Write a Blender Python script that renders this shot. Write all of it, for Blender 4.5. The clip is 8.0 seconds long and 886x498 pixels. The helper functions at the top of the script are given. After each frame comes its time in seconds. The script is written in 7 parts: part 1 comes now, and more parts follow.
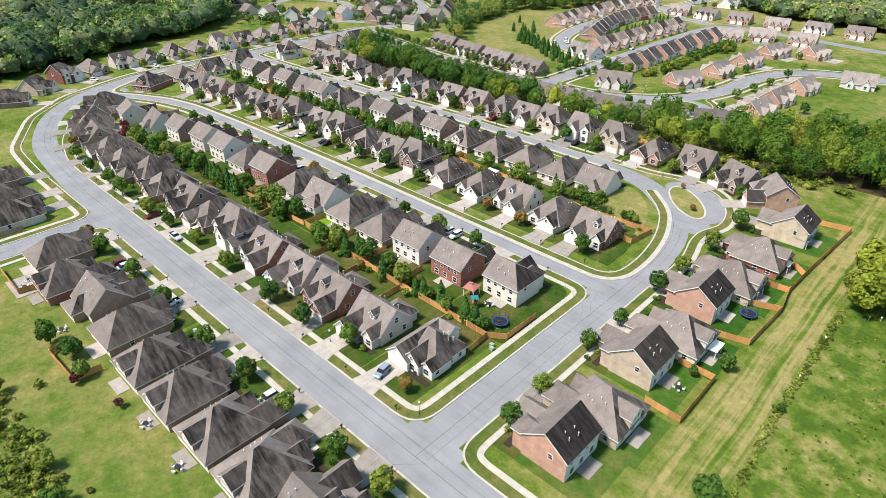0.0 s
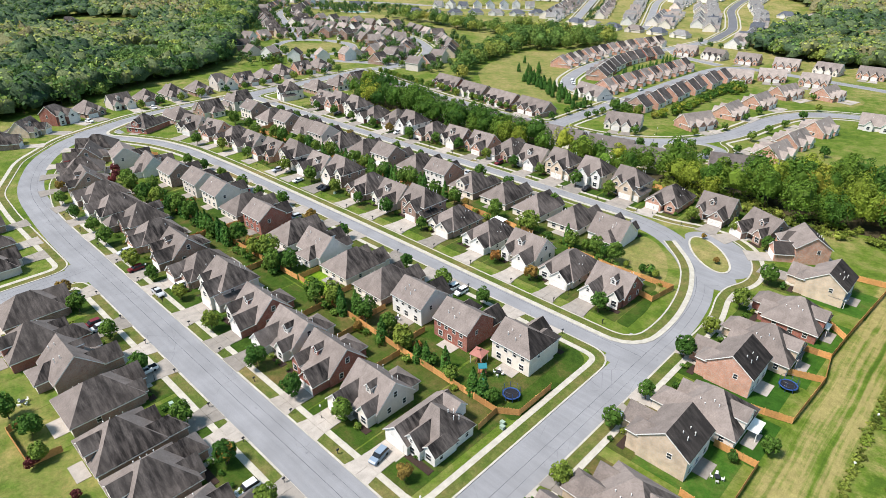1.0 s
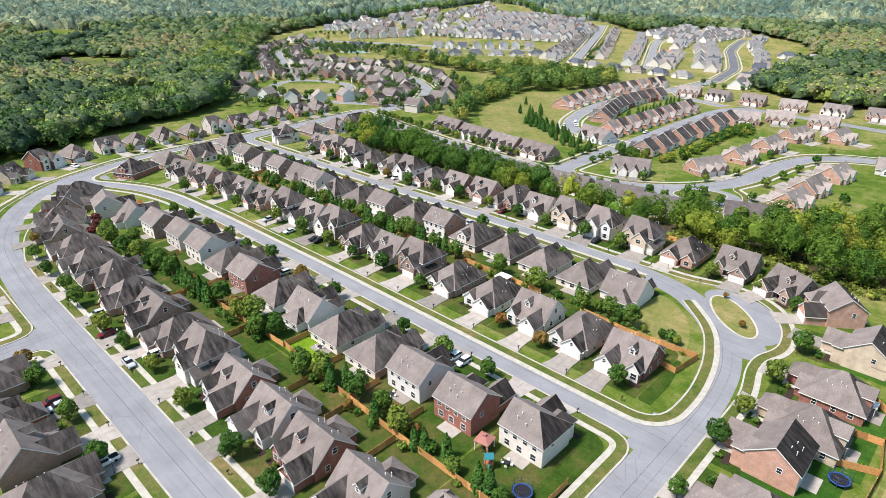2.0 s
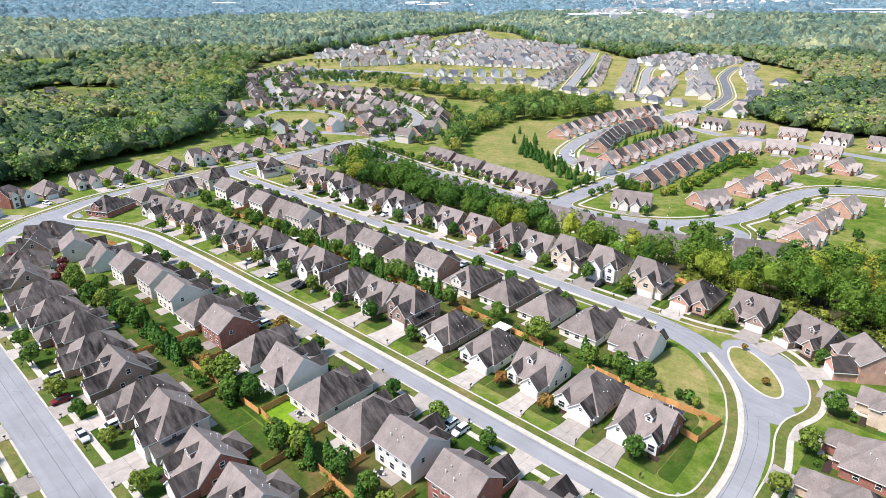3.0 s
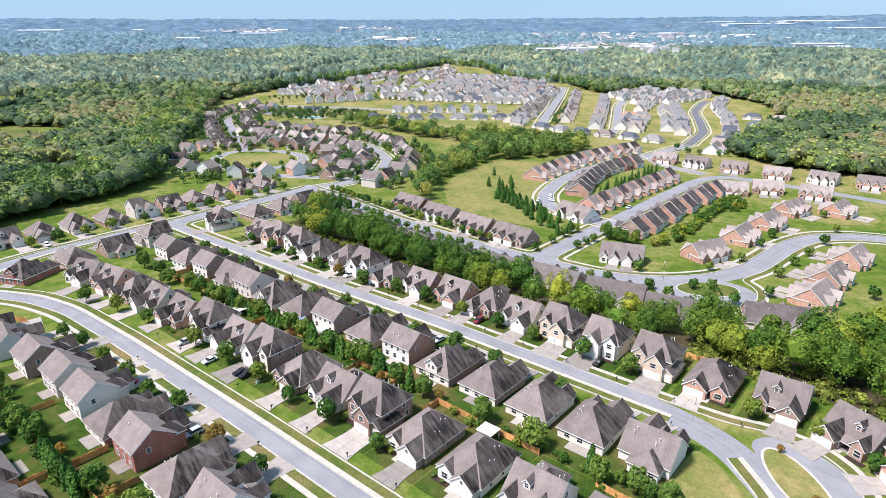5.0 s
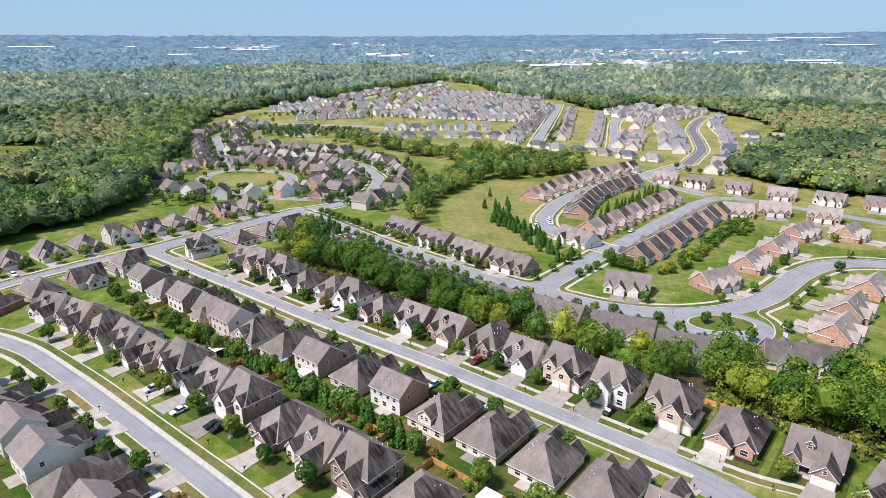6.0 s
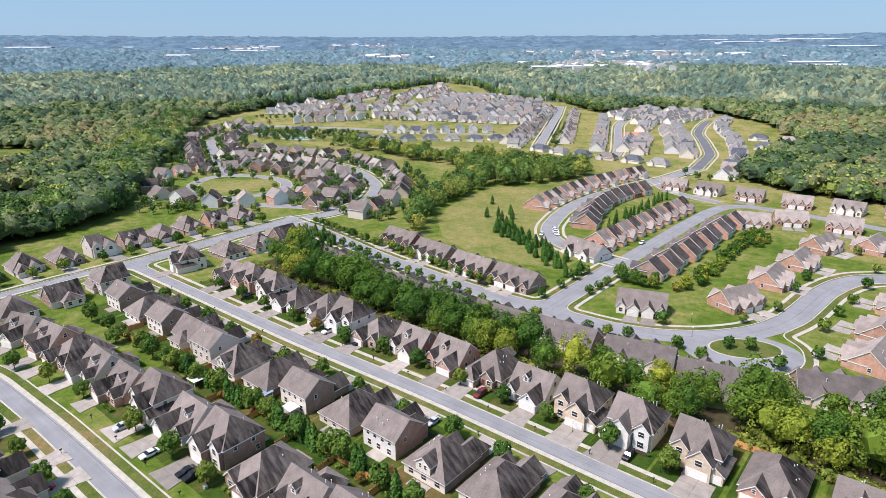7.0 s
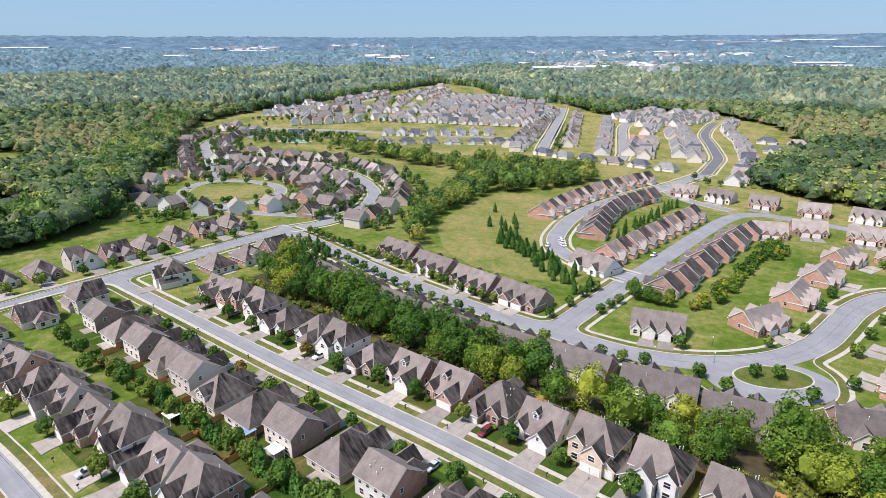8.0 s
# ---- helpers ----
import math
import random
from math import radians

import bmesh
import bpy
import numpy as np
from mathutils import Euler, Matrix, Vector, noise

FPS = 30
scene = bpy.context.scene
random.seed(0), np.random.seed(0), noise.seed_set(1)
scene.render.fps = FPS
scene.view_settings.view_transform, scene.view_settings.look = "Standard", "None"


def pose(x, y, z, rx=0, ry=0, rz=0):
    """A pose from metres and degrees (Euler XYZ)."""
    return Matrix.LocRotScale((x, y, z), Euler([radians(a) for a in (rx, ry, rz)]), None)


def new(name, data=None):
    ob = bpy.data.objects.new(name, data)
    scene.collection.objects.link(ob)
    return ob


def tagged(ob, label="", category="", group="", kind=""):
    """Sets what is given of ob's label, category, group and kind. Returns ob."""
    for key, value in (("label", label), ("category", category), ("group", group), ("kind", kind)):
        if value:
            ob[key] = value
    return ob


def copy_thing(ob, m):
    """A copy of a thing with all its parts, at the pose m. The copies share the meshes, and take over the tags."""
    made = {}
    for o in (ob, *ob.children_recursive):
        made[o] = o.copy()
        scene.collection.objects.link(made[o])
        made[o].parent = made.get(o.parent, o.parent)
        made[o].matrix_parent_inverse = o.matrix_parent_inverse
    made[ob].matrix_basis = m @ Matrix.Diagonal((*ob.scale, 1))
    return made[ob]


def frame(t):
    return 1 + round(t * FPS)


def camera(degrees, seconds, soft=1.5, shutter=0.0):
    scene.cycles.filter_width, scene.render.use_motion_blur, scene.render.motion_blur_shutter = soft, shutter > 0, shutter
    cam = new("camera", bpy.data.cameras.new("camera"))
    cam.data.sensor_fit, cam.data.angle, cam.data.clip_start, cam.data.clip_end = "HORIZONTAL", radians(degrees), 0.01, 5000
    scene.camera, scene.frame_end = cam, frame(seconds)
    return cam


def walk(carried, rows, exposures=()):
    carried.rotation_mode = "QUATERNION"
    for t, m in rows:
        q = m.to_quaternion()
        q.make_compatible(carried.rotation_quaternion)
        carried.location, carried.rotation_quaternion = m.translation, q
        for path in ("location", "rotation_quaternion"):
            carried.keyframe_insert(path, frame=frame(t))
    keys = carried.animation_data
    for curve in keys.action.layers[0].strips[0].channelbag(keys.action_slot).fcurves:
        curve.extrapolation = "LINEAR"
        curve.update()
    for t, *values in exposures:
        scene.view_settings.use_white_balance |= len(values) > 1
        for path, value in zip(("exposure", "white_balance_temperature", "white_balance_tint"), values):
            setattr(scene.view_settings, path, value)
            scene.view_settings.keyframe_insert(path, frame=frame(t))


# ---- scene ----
cam = camera(72.0, 8.0, 0.75)
METRES, EYE, TILT, LEAN, TURN = 137.0, 95.0, 0.0, 0.0, 43.7
ROWS = [
    (0.0, 0.0, 0.0, 0.0, 0.0, -31.21, -0.0),
    (0.5, -0.001, 0.0555, -0.0072, 0.25, -29.56, 0.04),
    (1.0, -0.0021, 0.1121, -0.0131, 0.33, -27.92, 0.07),
    (1.5, -0.0034, 0.1751, -0.0136, 0.31, -26.25, 0.12),
    (3.0, -0.0065, 0.3622, -0.0115, -0.54, -22.47, 0.18),
    (3.5, -0.0064, 0.4254, -0.0104, -1.66, -22.0, 0.19),
    (4.0, -0.0054, 0.4851, -0.0091, -2.3, -21.46, 0.19),
    (4.5, -0.004, 0.5485, -0.0075, -2.86, -20.66, 0.19),
    (6.0, 0.0057, 0.7391, -0.0043, -4.0, -18.25, 0.19),
    (6.5, 0.0097, 0.8047, -0.0029, -4.0, -18.2, 0.18),
    (7.0, 0.0132, 0.8704, -0.0015, -3.99, -18.19, 0.16),
    (7.5, 0.0168, 0.9361, 0.0001, -3.98, -18.17, 0.15),
    (8.0, 0.0203, 0.9983, 0.0016, -3.97, -18.16, 0.13),
]
walk(cam, [(t, pose(0, 0, EYE, TILT, LEAN, TURN) @ pose(METRES * x, METRES * y, METRES * z, 90 + pitch, roll, yaw)) for t, x, y, z, yaw, pitch, roll in ROWS],
     [(0.0, 0.66, 6040, 12), (1.5, 0.62, 5940, 13), (3.0, 0.82, 5780, 17), (4.5, 0.87, 5720, 18), (6.0, 0.59, 5830, 20), (8.0, 0.54, 5840, 20)])

# ---- light: bright thin overcast, soft sun from behind the left shoulder ----
SUN_DIR = Vector((-0.30, -0.60, 1.10)).normalized()
sun = new("sun", bpy.data.lights.new("sun", "SUN"))
sun.data.energy, sun.data.angle, sun.data.color = 4.85, radians(12), (1.0, 0.905, 0.78)
sun.rotation_euler = SUN_DIR.to_track_quat("Z", "Y").to_euler()
world = bpy.data.worlds.new("world")
scene.world = world
world.use_nodes = True
wn, wl = world.node_tree.nodes, world.node_tree.links
sky = wn.new("ShaderNodeTexSky")
sky.sky_type, sky.sun_disc = "NISHITA", False
sky.sun_elevation = math.asin(SUN_DIR.z)
sky.sun_rotation = math.atan2(SUN_DIR.x, SUN_DIR.y)
sky.air_density, sky.dust_density, sky.ozone_density = 1.0, 0.5, 2.5
veil = wn.new("ShaderNodeMix")  # thin high cloud over the clear sky
veil.data_type = "RGBA"
veil.inputs[0].default_value, veil.inputs[7].default_value = 0.74, (2.62, 4.40, 5.55, 1.0)
wl.new(sky.outputs[0], veil.inputs[6])
wl.new(veil.outputs[2], wn["Background"].inputs[0])
wn["Background"].inputs[1].default_value = 0.084

# ---- materials ----


class Nodes:
    """A thin wrapper for node materials; coordinates are world metres."""

    def __init__(self, name, rough=0.85, metal=0.0):
        self.mat = bpy.data.materials.new(name)
        self.mat.use_nodes = True
        self.t = self.mat.node_tree
        self.b = self.t.nodes["Principled BSDF"]
        self.b.inputs["Roughness"].default_value = rough
        self.b.inputs["Metallic"].default_value = metal
        self.b.inputs["Specular IOR Level"].default_value = 0.3 if rough < 0.6 else 0.1
        self.geo = self.t.nodes.new("ShaderNodeNewGeometry")
        self.pos = self.geo.outputs["Position"]

    def add(self, kind, **ins):
        n = self.t.nodes.new(kind)
        for key, v in ins.items():
            self.put(n.inputs[key.replace("_", " ")], v)
        return n

    def put(self, socket, v):
        if isinstance(v, bpy.types.NodeSocket):
            self.t.links.new(v, socket)
        else:
            socket.default_value = v

    def math(self, op, a, b=0.0, clamp=False):
        n = self.t.nodes.new("ShaderNodeMath")
        n.operation, n.use_clamp = op, clamp
        self.put(n.inputs[0], a)
        self.put(n.inputs[1], b)
        return n.outputs[0]

    def vec(self, op, a, b):
        n = self.t.nodes.new("ShaderNodeVectorMath")
        n.operation = op
        self.put(n.inputs[0], a)
        self.put(n.inputs[1], b)
        return n

    def noise(self, scale, detail=4.0, vector=None, rough=0.55):
        n = self.add("ShaderNodeTexNoise", Scale=scale, Detail=detail, Roughness=rough)
        self.put(n.inputs["Vector"], vector or self.pos)
        return n.outputs["Fac"]

    def span(self, v, lo, hi, to_lo=0.0, to_hi=1.0):
        n = self.add("ShaderNodeMapRange")
        self.put(n.inputs[0], v)
        for i, x in enumerate((lo, hi, to_lo, to_hi)):
            n.inputs[i + 1].default_value = x
        return n.outputs[0]

    def mix(self, f, a, b, blend="MIX"):
        n = self.t.nodes.new("ShaderNodeMix")
        n.data_type, n.blend_type = "RGBA", blend
        for i, v in ((0, f), (6, a), (7, b)):
            if isinstance(v, tuple):
                v = (*v[:3], 1.0)
            self.put(n.inputs[i], v)
        return n.outputs[2]

    def ramp(self, f, *stops):
        n = self.t.nodes.new("ShaderNodeValToRGB")
        e = n.color_ramp.elements
        while len(e) < len(stops):
            e.new(0.5)
        for el, (p, c) in zip(e, stops):
            el.position, el.color = p, (*c, 1.0)
        self.put(n.inputs[0], f)
        return n.outputs[0]

    def bump(self, h, strength=0.4, dist=0.05):
        n = self.add("ShaderNodeBump", Strength=strength, Distance=dist, Height=h)
        self.t.links.new(n.outputs[0], self.b.inputs["Normal"])

    def done(self, colour):
        self.put(self.b.inputs["Base Color"], (*colour, 1.0) if isinstance(colour, tuple) else colour)
        return self.mat


def object_random(n):
    return n.add("ShaderNodeObjectInfo").outputs["Random"]


def plain(name, c, var=0.25, scale=1.5, rough=0.8, metal=0.0, own=0.0):
    """Paint, concrete and the like: a colour with broad stains, fine grain and a spread from piece to piece."""
    n = Nodes(name, rough, metal)
    f = n.math("ADD", n.math("MULTIPLY", n.noise(scale, 5), 0.6), n.math("MULTIPLY", n.noise(scale * 9, 3), 0.4))
    f = n.span(f, 0.3, 0.7, 1 - var, 1 + var * 0.6)
    if own:
        f = n.math("MULTIPLY", f, n.span(object_random(n), 0, 1, 1 - own, 1 + own))
    col = n.vec("SCALE", tuple(c), (0, 0, 0))
    n.put(col.inputs["Scale"], f)
    n.bump(n.noise(scale * 9, 3), 0.15, 0.01)
    return n.done(col.outputs[0])


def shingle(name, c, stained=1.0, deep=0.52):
    """Asphalt shingles: courses, blotches; slopes that turn to +x get black algae streaks and painted shade."""
    n = Nodes(name, 0.92)
    p = n.add("ShaderNodeSeparateXYZ", Vector=n.pos)
    grain = n.math("MULTIPLY", n.span(n.noise(14.0, 3), 0.3, 0.7, 0.84, 1.14), n.span(n.noise(3.2, 4, None, 0.7), 0.3, 0.7, 0.80, 1.18))
    blot = n.span(n.noise(0.35, 4), 0.3, 0.7, 0.80, 1.14)
    course = n.math("FRACT", n.math("MULTIPLY", p.outputs[2], 5.6))
    course = n.span(course, 0.0, 0.25, 0.86, 1.0)
    f = n.math("MULTIPLY", n.math("MULTIPLY", grain, blot), course)
    f = n.math("MULTIPLY", f, n.span(object_random(n), 0, 1, 0.82, 1.1))
    base = n.vec("SCALE", tuple(c), (0, 0, 0))
    n.put(base.inputs["Scale"], f)
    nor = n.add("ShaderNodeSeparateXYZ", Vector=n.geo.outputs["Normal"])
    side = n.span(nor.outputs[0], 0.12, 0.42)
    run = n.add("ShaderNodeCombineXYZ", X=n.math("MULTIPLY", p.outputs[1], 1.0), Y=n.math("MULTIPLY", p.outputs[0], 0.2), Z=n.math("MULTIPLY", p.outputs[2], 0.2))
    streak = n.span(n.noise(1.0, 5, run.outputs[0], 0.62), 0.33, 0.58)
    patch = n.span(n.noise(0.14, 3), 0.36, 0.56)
    # +x slopes: algae streaks over an overall darkening that adds to their shade
    dirt_and_shade = n.math("MULTIPLY", side, n.math("MULTIPLY", n.span(streak, 0, 1, deep, 1.0), n.span(patch, 0, 1, deep + 0.15, 1.0)))
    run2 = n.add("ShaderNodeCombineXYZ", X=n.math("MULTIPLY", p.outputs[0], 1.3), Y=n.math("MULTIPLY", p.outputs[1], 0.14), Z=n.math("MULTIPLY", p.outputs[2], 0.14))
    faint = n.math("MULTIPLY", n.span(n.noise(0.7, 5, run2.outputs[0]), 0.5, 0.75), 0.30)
    dirt_and_shade = n.math("MAXIMUM", n.math("MULTIPLY", dirt_and_shade, 0.98), n.math("MULTIPLY", faint, 0.6))
    dirt_and_shade = n.math("MULTIPLY", dirt_and_shade, n.math("MULTIPLY", n.span(n.math("FRACT", n.math("MULTIPLY", object_random(n), 7.3)), 0.0, 0.4, 0.80, 1.0), stained))
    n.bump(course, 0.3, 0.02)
    return n.done(n.mix(dirt_and_shade, base.outputs[0], (0.013, 0.0115, 0.0112)))


def brick(name, c, c2, mortar):
    n = Nodes(name, 0.9)
    p = n.add("ShaderNodeSeparateXYZ", Vector=n.pos)
    v = n.add("ShaderNodeCombineXYZ", X=n.math("ADD", p.outputs[0], p.outputs[1]), Y=p.outputs[2])
    t = n.add("ShaderNodeTexBrick", Vector=v.outputs[0], Scale=1.0, Color1=(*c, 1), Color2=(*c2, 1), Mortar=(*mortar, 1))
    t.inputs["Brick Width"].default_value, t.inputs["Row Height"].default_value, t.inputs["Mortar Size"].default_value = 0.24, 0.08, 0.009
    f = n.math("MULTIPLY", n.span(n.noise(0.6, 4), 0.3, 0.7, 0.8, 1.15), n.span(object_random(n), 0, 1, 0.85, 1.15))
    col = n.vec("SCALE", t.outputs["Color"], (0, 0, 0))
    n.put(col.inputs["Scale"], f)
    n.bump(t.outputs["Fac"], 0.3, -0.01)
    return n.done(col.outputs[0])


def siding(name, c):
    n = Nodes(name, 0.6)
    p = n.add("ShaderNodeSeparateXYZ", Vector=n.pos)
    lap = n.math("FRACT", n.math("MULTIPLY", p.outputs[2], 6.2))
    f = n.math("MULTIPLY", n.span(lap, 0, 0.16, 0.8, 1.0), n.span(n.noise(0.8, 5), 0.3, 0.7, 0.9, 1.05))
    col = n.vec("SCALE", tuple(c), (0, 0, 0))
    n.put(col.inputs["Scale"], f)
    n.bump(lap, 0.4, 0.02)
    return n.done(col.outputs[0])


def grass(name, green, dry, bias=0.5, own=0.0, stripes=False):
    """Lawn or meadow: green and dry patches at several scales, blades as fine grain."""
    n = Nodes(name, 0.95)
    f = n.math("ADD", n.math("MULTIPLY", n.noise(0.035, 4), 0.9), n.math("ADD", n.math("MULTIPLY", n.noise(0.22, 4), 0.7), n.math("MULTIPLY", n.noise(1.6, 4), 0.35)))
    f = n.span(f, 0.72, 1.22)
    f = n.math("ADD", f, bias - 0.5)
    if own:
        f = n.math("ADD", f, n.span(object_random(n), 0, 1, -own, own))
    if stripes:
        # a mown, sun-bleached track behind the eastern gardens
        q = n.add("ShaderNodeSeparateXYZ", Vector=n.pos)
        wob = n.math("MULTIPLY", n.math("SUBTRACT", n.noise(0.03, 2), 0.5), 2.4)
        across = n.math("ADD", q.outputs[0], wob)
        band = n.math("MULTIPLY", n.span(n.math("ABSOLUTE", n.math("ADD", across, 18.6)), 4.5, 7.5, 1.0, 0.0), n.span(q.outputs[1], 60.0, 84.0))
        run = n.add("ShaderNodeCombineXYZ", X=across, Y=n.math("MULTIPLY", q.outputs[1], 0.02))
        rut = n.span(n.noise(0.85, 3, run.outputs[0], 0.6), 0.32, 0.68, -0.42, 0.50)
        f = n.math("ADD", f, n.math("MULTIPLY", band, n.math("ADD", rut, 0.34)))
        # one deep wheel rut with greener grass in it
        groove = n.span(n.math("ABSOLUTE", n.math("ADD", across, 17.0)), 0.25, 0.8, 1.0, 0.0)
        f = n.math("SUBTRACT", f, n.math("MULTIPLY", n.math("MULTIPLY", band, groove), 0.5))
        # coarse uncut growth past the ditch
        coarse = n.math("MULTIPLY", n.span(q.outputs[0], -12.0, -9.0), n.span(n.noise(0.16, 5, None, 0.7), 0.38, 0.62, 0.30, -0.50))
        f = n.math("ADD", f, coarse)
        # the pastures to the north-west are drier
        f = n.math("ADD", f, n.math("MULTIPLY", n.span(n.math("SUBTRACT", q.outputs[1], q.outputs[0]), 560.0, 900.0), 0.10))
        f = n.math("ADD", f, n.math("MULTIPLY", n.span(q.outputs[1], 430.0, 540.0), 0.26))
    f = n.math("ADD", f, 0.0, True)
    dark = (green[0] * 0.62, green[1] * 0.72, green[2] * 0.7)
    mid = tuple(0.55 * a + 0.45 * b for a, b in zip(green, dry))
    col = n.ramp(f, (0.0, dark), (0.35, green), (0.7, mid), (1.0, dry))
    g = n.math("MULTIPLY", n.span(n.noise(5.0, 5, None, 0.75), 0.27, 0.73, 0.62, 1.36), n.span(n.noise(0.6, 5, None, 0.7), 0.3, 0.7, 0.76, 1.2))
    out = n.vec("SCALE", col, (0, 0, 0))
    n.put(out.inputs["Scale"], g)
    n.bump(n.noise(7.0, 4, None, 0.7), 0.5, 0.08)
    return n.done(out.outputs[0])


def foliage(name, *cols, island=False, cell=0.0, gloss=0.6, spread=0.42):
    """Leaves: hue by tree (the object, or cells of the ground plan in a wood), tone by leaf."""
    n = Nodes(name, gloss)
    leaf = n.geo.outputs["Random Per Island"]
    if cell < 0:
        tree = n.add("ShaderNodeAttribute")
        tree.attribute_name = "hue"
        tree = tree.outputs["Fac"]
    elif cell:
        p = n.add("ShaderNodeSeparateXYZ", Vector=n.pos)
        flat = n.add("ShaderNodeCombineXYZ", X=p.outputs[0], Y=p.outputs[1])
        v = n.add("ShaderNodeTexVoronoi", Vector=flat.outputs[0], Scale=1.0 / cell)
        tree = n.add("ShaderNodeSeparateColor", Color=v.outputs["Color"]).outputs[0]
        each = n.span(n.add("ShaderNodeSeparateColor", Color=v.outputs["Color"]).outputs[1], 0, 1, 1 - spread, 1 + spread)
        tree = n.math("ADD", n.math("MULTIPLY", tree, 0.6), n.math("MULTIPLY", n.span(n.noise(0.012, 3), 0.35, 0.65), 0.4))
    else:
        tree = object_random(n)
    col = n.ramp(tree, *[(i / (len(cols) - 1), c) for i, c in enumerate(cols)])
    tone = n.span(leaf, 0, 1, 0.62, 1.42) if island else n.span(n.noise(0.9, 5, None, 0.75), 0.3, 0.7, 0.5, 1.45)
    tone = n.math("MULTIPLY", tone, n.span(n.noise(0.8 if island else 0.25, 3), 0.3, 0.7, 0.8, 1.2))
    if cell > 0:
        tone = n.math("MULTIPLY", tone, each)
    out = n.vec("SCALE", col, (0, 0, 0))
    n.put(out.inputs["Scale"], tone)
    if island:
        tr = n.add("ShaderNodeBsdfTranslucent", Color=out.outputs[0])
        mixed = n.add("ShaderNodeMixShader", Fac=0.3)
        n.t.links.new(n.b.outputs[0], mixed.inputs[1])
        n.t.links.new(tr.outputs[0], mixed.inputs[2])
        n.t.links.new(mixed.outputs[0], n.t.nodes["Material Output"].inputs[0])
    else:
        n.bump(n.noise(0.7, 5, None, 0.8), 1.0, 1.6)
    return n.done(out.outputs[0])


def asphalt(name, c):
    """Worn light asphalt: aggregate grain, broad patches, dark crack seal lines."""
    n = Nodes(name, 0.88)
    f = n.math("MULTIPLY", n.span(n.noise(0.12, 5), 0.3, 0.7, 0.86, 1.1), n.span(n.noise(9.0, 4, None, 0.7), 0.3, 0.7, 0.9, 1.1))
    p = n.add("ShaderNodeSeparateXYZ", Vector=n.pos)
    run = n.add("ShaderNodeCombineXYZ", X=n.math("MULTIPLY", p.outputs[0], 0.05), Y=n.math("MULTIPLY", p.outputs[1], 0.9))
    f = n.math("MULTIPLY", f, n.span(n.noise(1.0, 4, run.outputs[0]), 0.3, 0.7, 0.93, 1.06))
    wob = n.vec("ADD", n.pos, (0, 0, 0))
    v = n.add("ShaderNodeTexVoronoi", Vector=wob.outputs[0], Scale=0.17, Randomness=1.0)
    v.feature = "DISTANCE_TO_EDGE"
    crack = n.math("MULTIPLY", n.span(v.outputs["Distance"], 0.003, 0.009, 1.0, 0.0), n.span(n.noise(0.07, 3), 0.52, 0.66))
    col = n.vec("SCALE", tuple(c), (0, 0, 0))
    n.put(col.inputs["Scale"], f)
    spill = n.math("MULTIPLY", n.span(n.noise(0.42, 3), 0.68, 0.74), n.span(n.noise(0.03, 2), 0.45, 0.6))
    crack = n.math("MAXIMUM", crack, n.math("MULTIPLY", spill, 0.9))
    n.bump(n.noise(9.0, 4), 0.2, 0.01)
    return n.done(n.mix(n.math("MULTIPLY", crack, 0.45), col.outputs[0], (0.06, 0.06, 0.065)))


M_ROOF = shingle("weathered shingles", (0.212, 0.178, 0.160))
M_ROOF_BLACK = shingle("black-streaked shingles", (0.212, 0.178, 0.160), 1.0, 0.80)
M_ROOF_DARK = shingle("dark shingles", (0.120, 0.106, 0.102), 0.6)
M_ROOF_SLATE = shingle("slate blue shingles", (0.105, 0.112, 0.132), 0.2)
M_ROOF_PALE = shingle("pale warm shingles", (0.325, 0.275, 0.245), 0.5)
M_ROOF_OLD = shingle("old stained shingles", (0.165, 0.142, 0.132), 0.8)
M_TRIM = plain("white trim", (0.79, 0.77, 0.73), 0.12)
M_RED = brick("red brick", (0.335, 0.110, 0.080), (0.265, 0.084, 0.062), (0.30, 0.22, 0.18))
M_BROWN = brick("brown brick", (0.37, 0.225, 0.165), (0.28, 0.165, 0.125), (0.36, 0.32, 0.28))
M_PINK = brick("pale red brick", (0.51, 0.255, 0.165), (0.43, 0.20, 0.13), (0.45, 0.40, 0.35))
M_TAN = brick("tan brick", (0.60, 0.47, 0.34), (0.53, 0.40, 0.28), (0.52, 0.46, 0.38))
M_WHITE = siding("white siding", (0.74, 0.71, 0.67))
M_CREAM = siding("cream siding", (0.76, 0.69, 0.60))
M_GREIGE = siding("grey-beige siding", (0.62, 0.55, 0.49))
M_GLASS = plain("window glass", (0.03, 0.035, 0.04), 0.2, 0.5, 0.12)
M_DOOR = plain("painted door", (0.16, 0.06, 0.045), 0.2, 2.0, 0.5, 0.0, 0.4)
M_GARAGE = plain("garage door", (0.76, 0.73, 0.68), 0.1, 1.0, 0.55)
M_CONCRETE = plain("concrete", (0.300, 0.268, 0.235), 0.28, 0.5, 0.9, 0.0, 0.28)
M_WALKWAY = plain("pale concrete walk", (0.415, 0.385, 0.325), 0.3, 0.7, 0.9)
M_KERB = plain("kerb concrete", (0.42, 0.39, 0.335), 0.3, 0.4, 0.9)
M_ROAD = asphalt("worn asphalt", (0.226, 0.224, 0.232))
M_SEAL = plain("crack sealant", (0.10, 0.10, 0.108), 0.35, 0.6, 0.8)
M_ROAD_NEW = asphalt("fresh asphalt", (0.13, 0.13, 0.14))
M_GROUND = grass("meadow", (0.084, 0.126, 0.014), (0.240, 0.205, 0.076), 0.45, 0.0, True)
M_LAWN = grass("lawn", (0.038, 0.070, 0.008), (0.124, 0.089, 0.034), 0.44, 0.24)
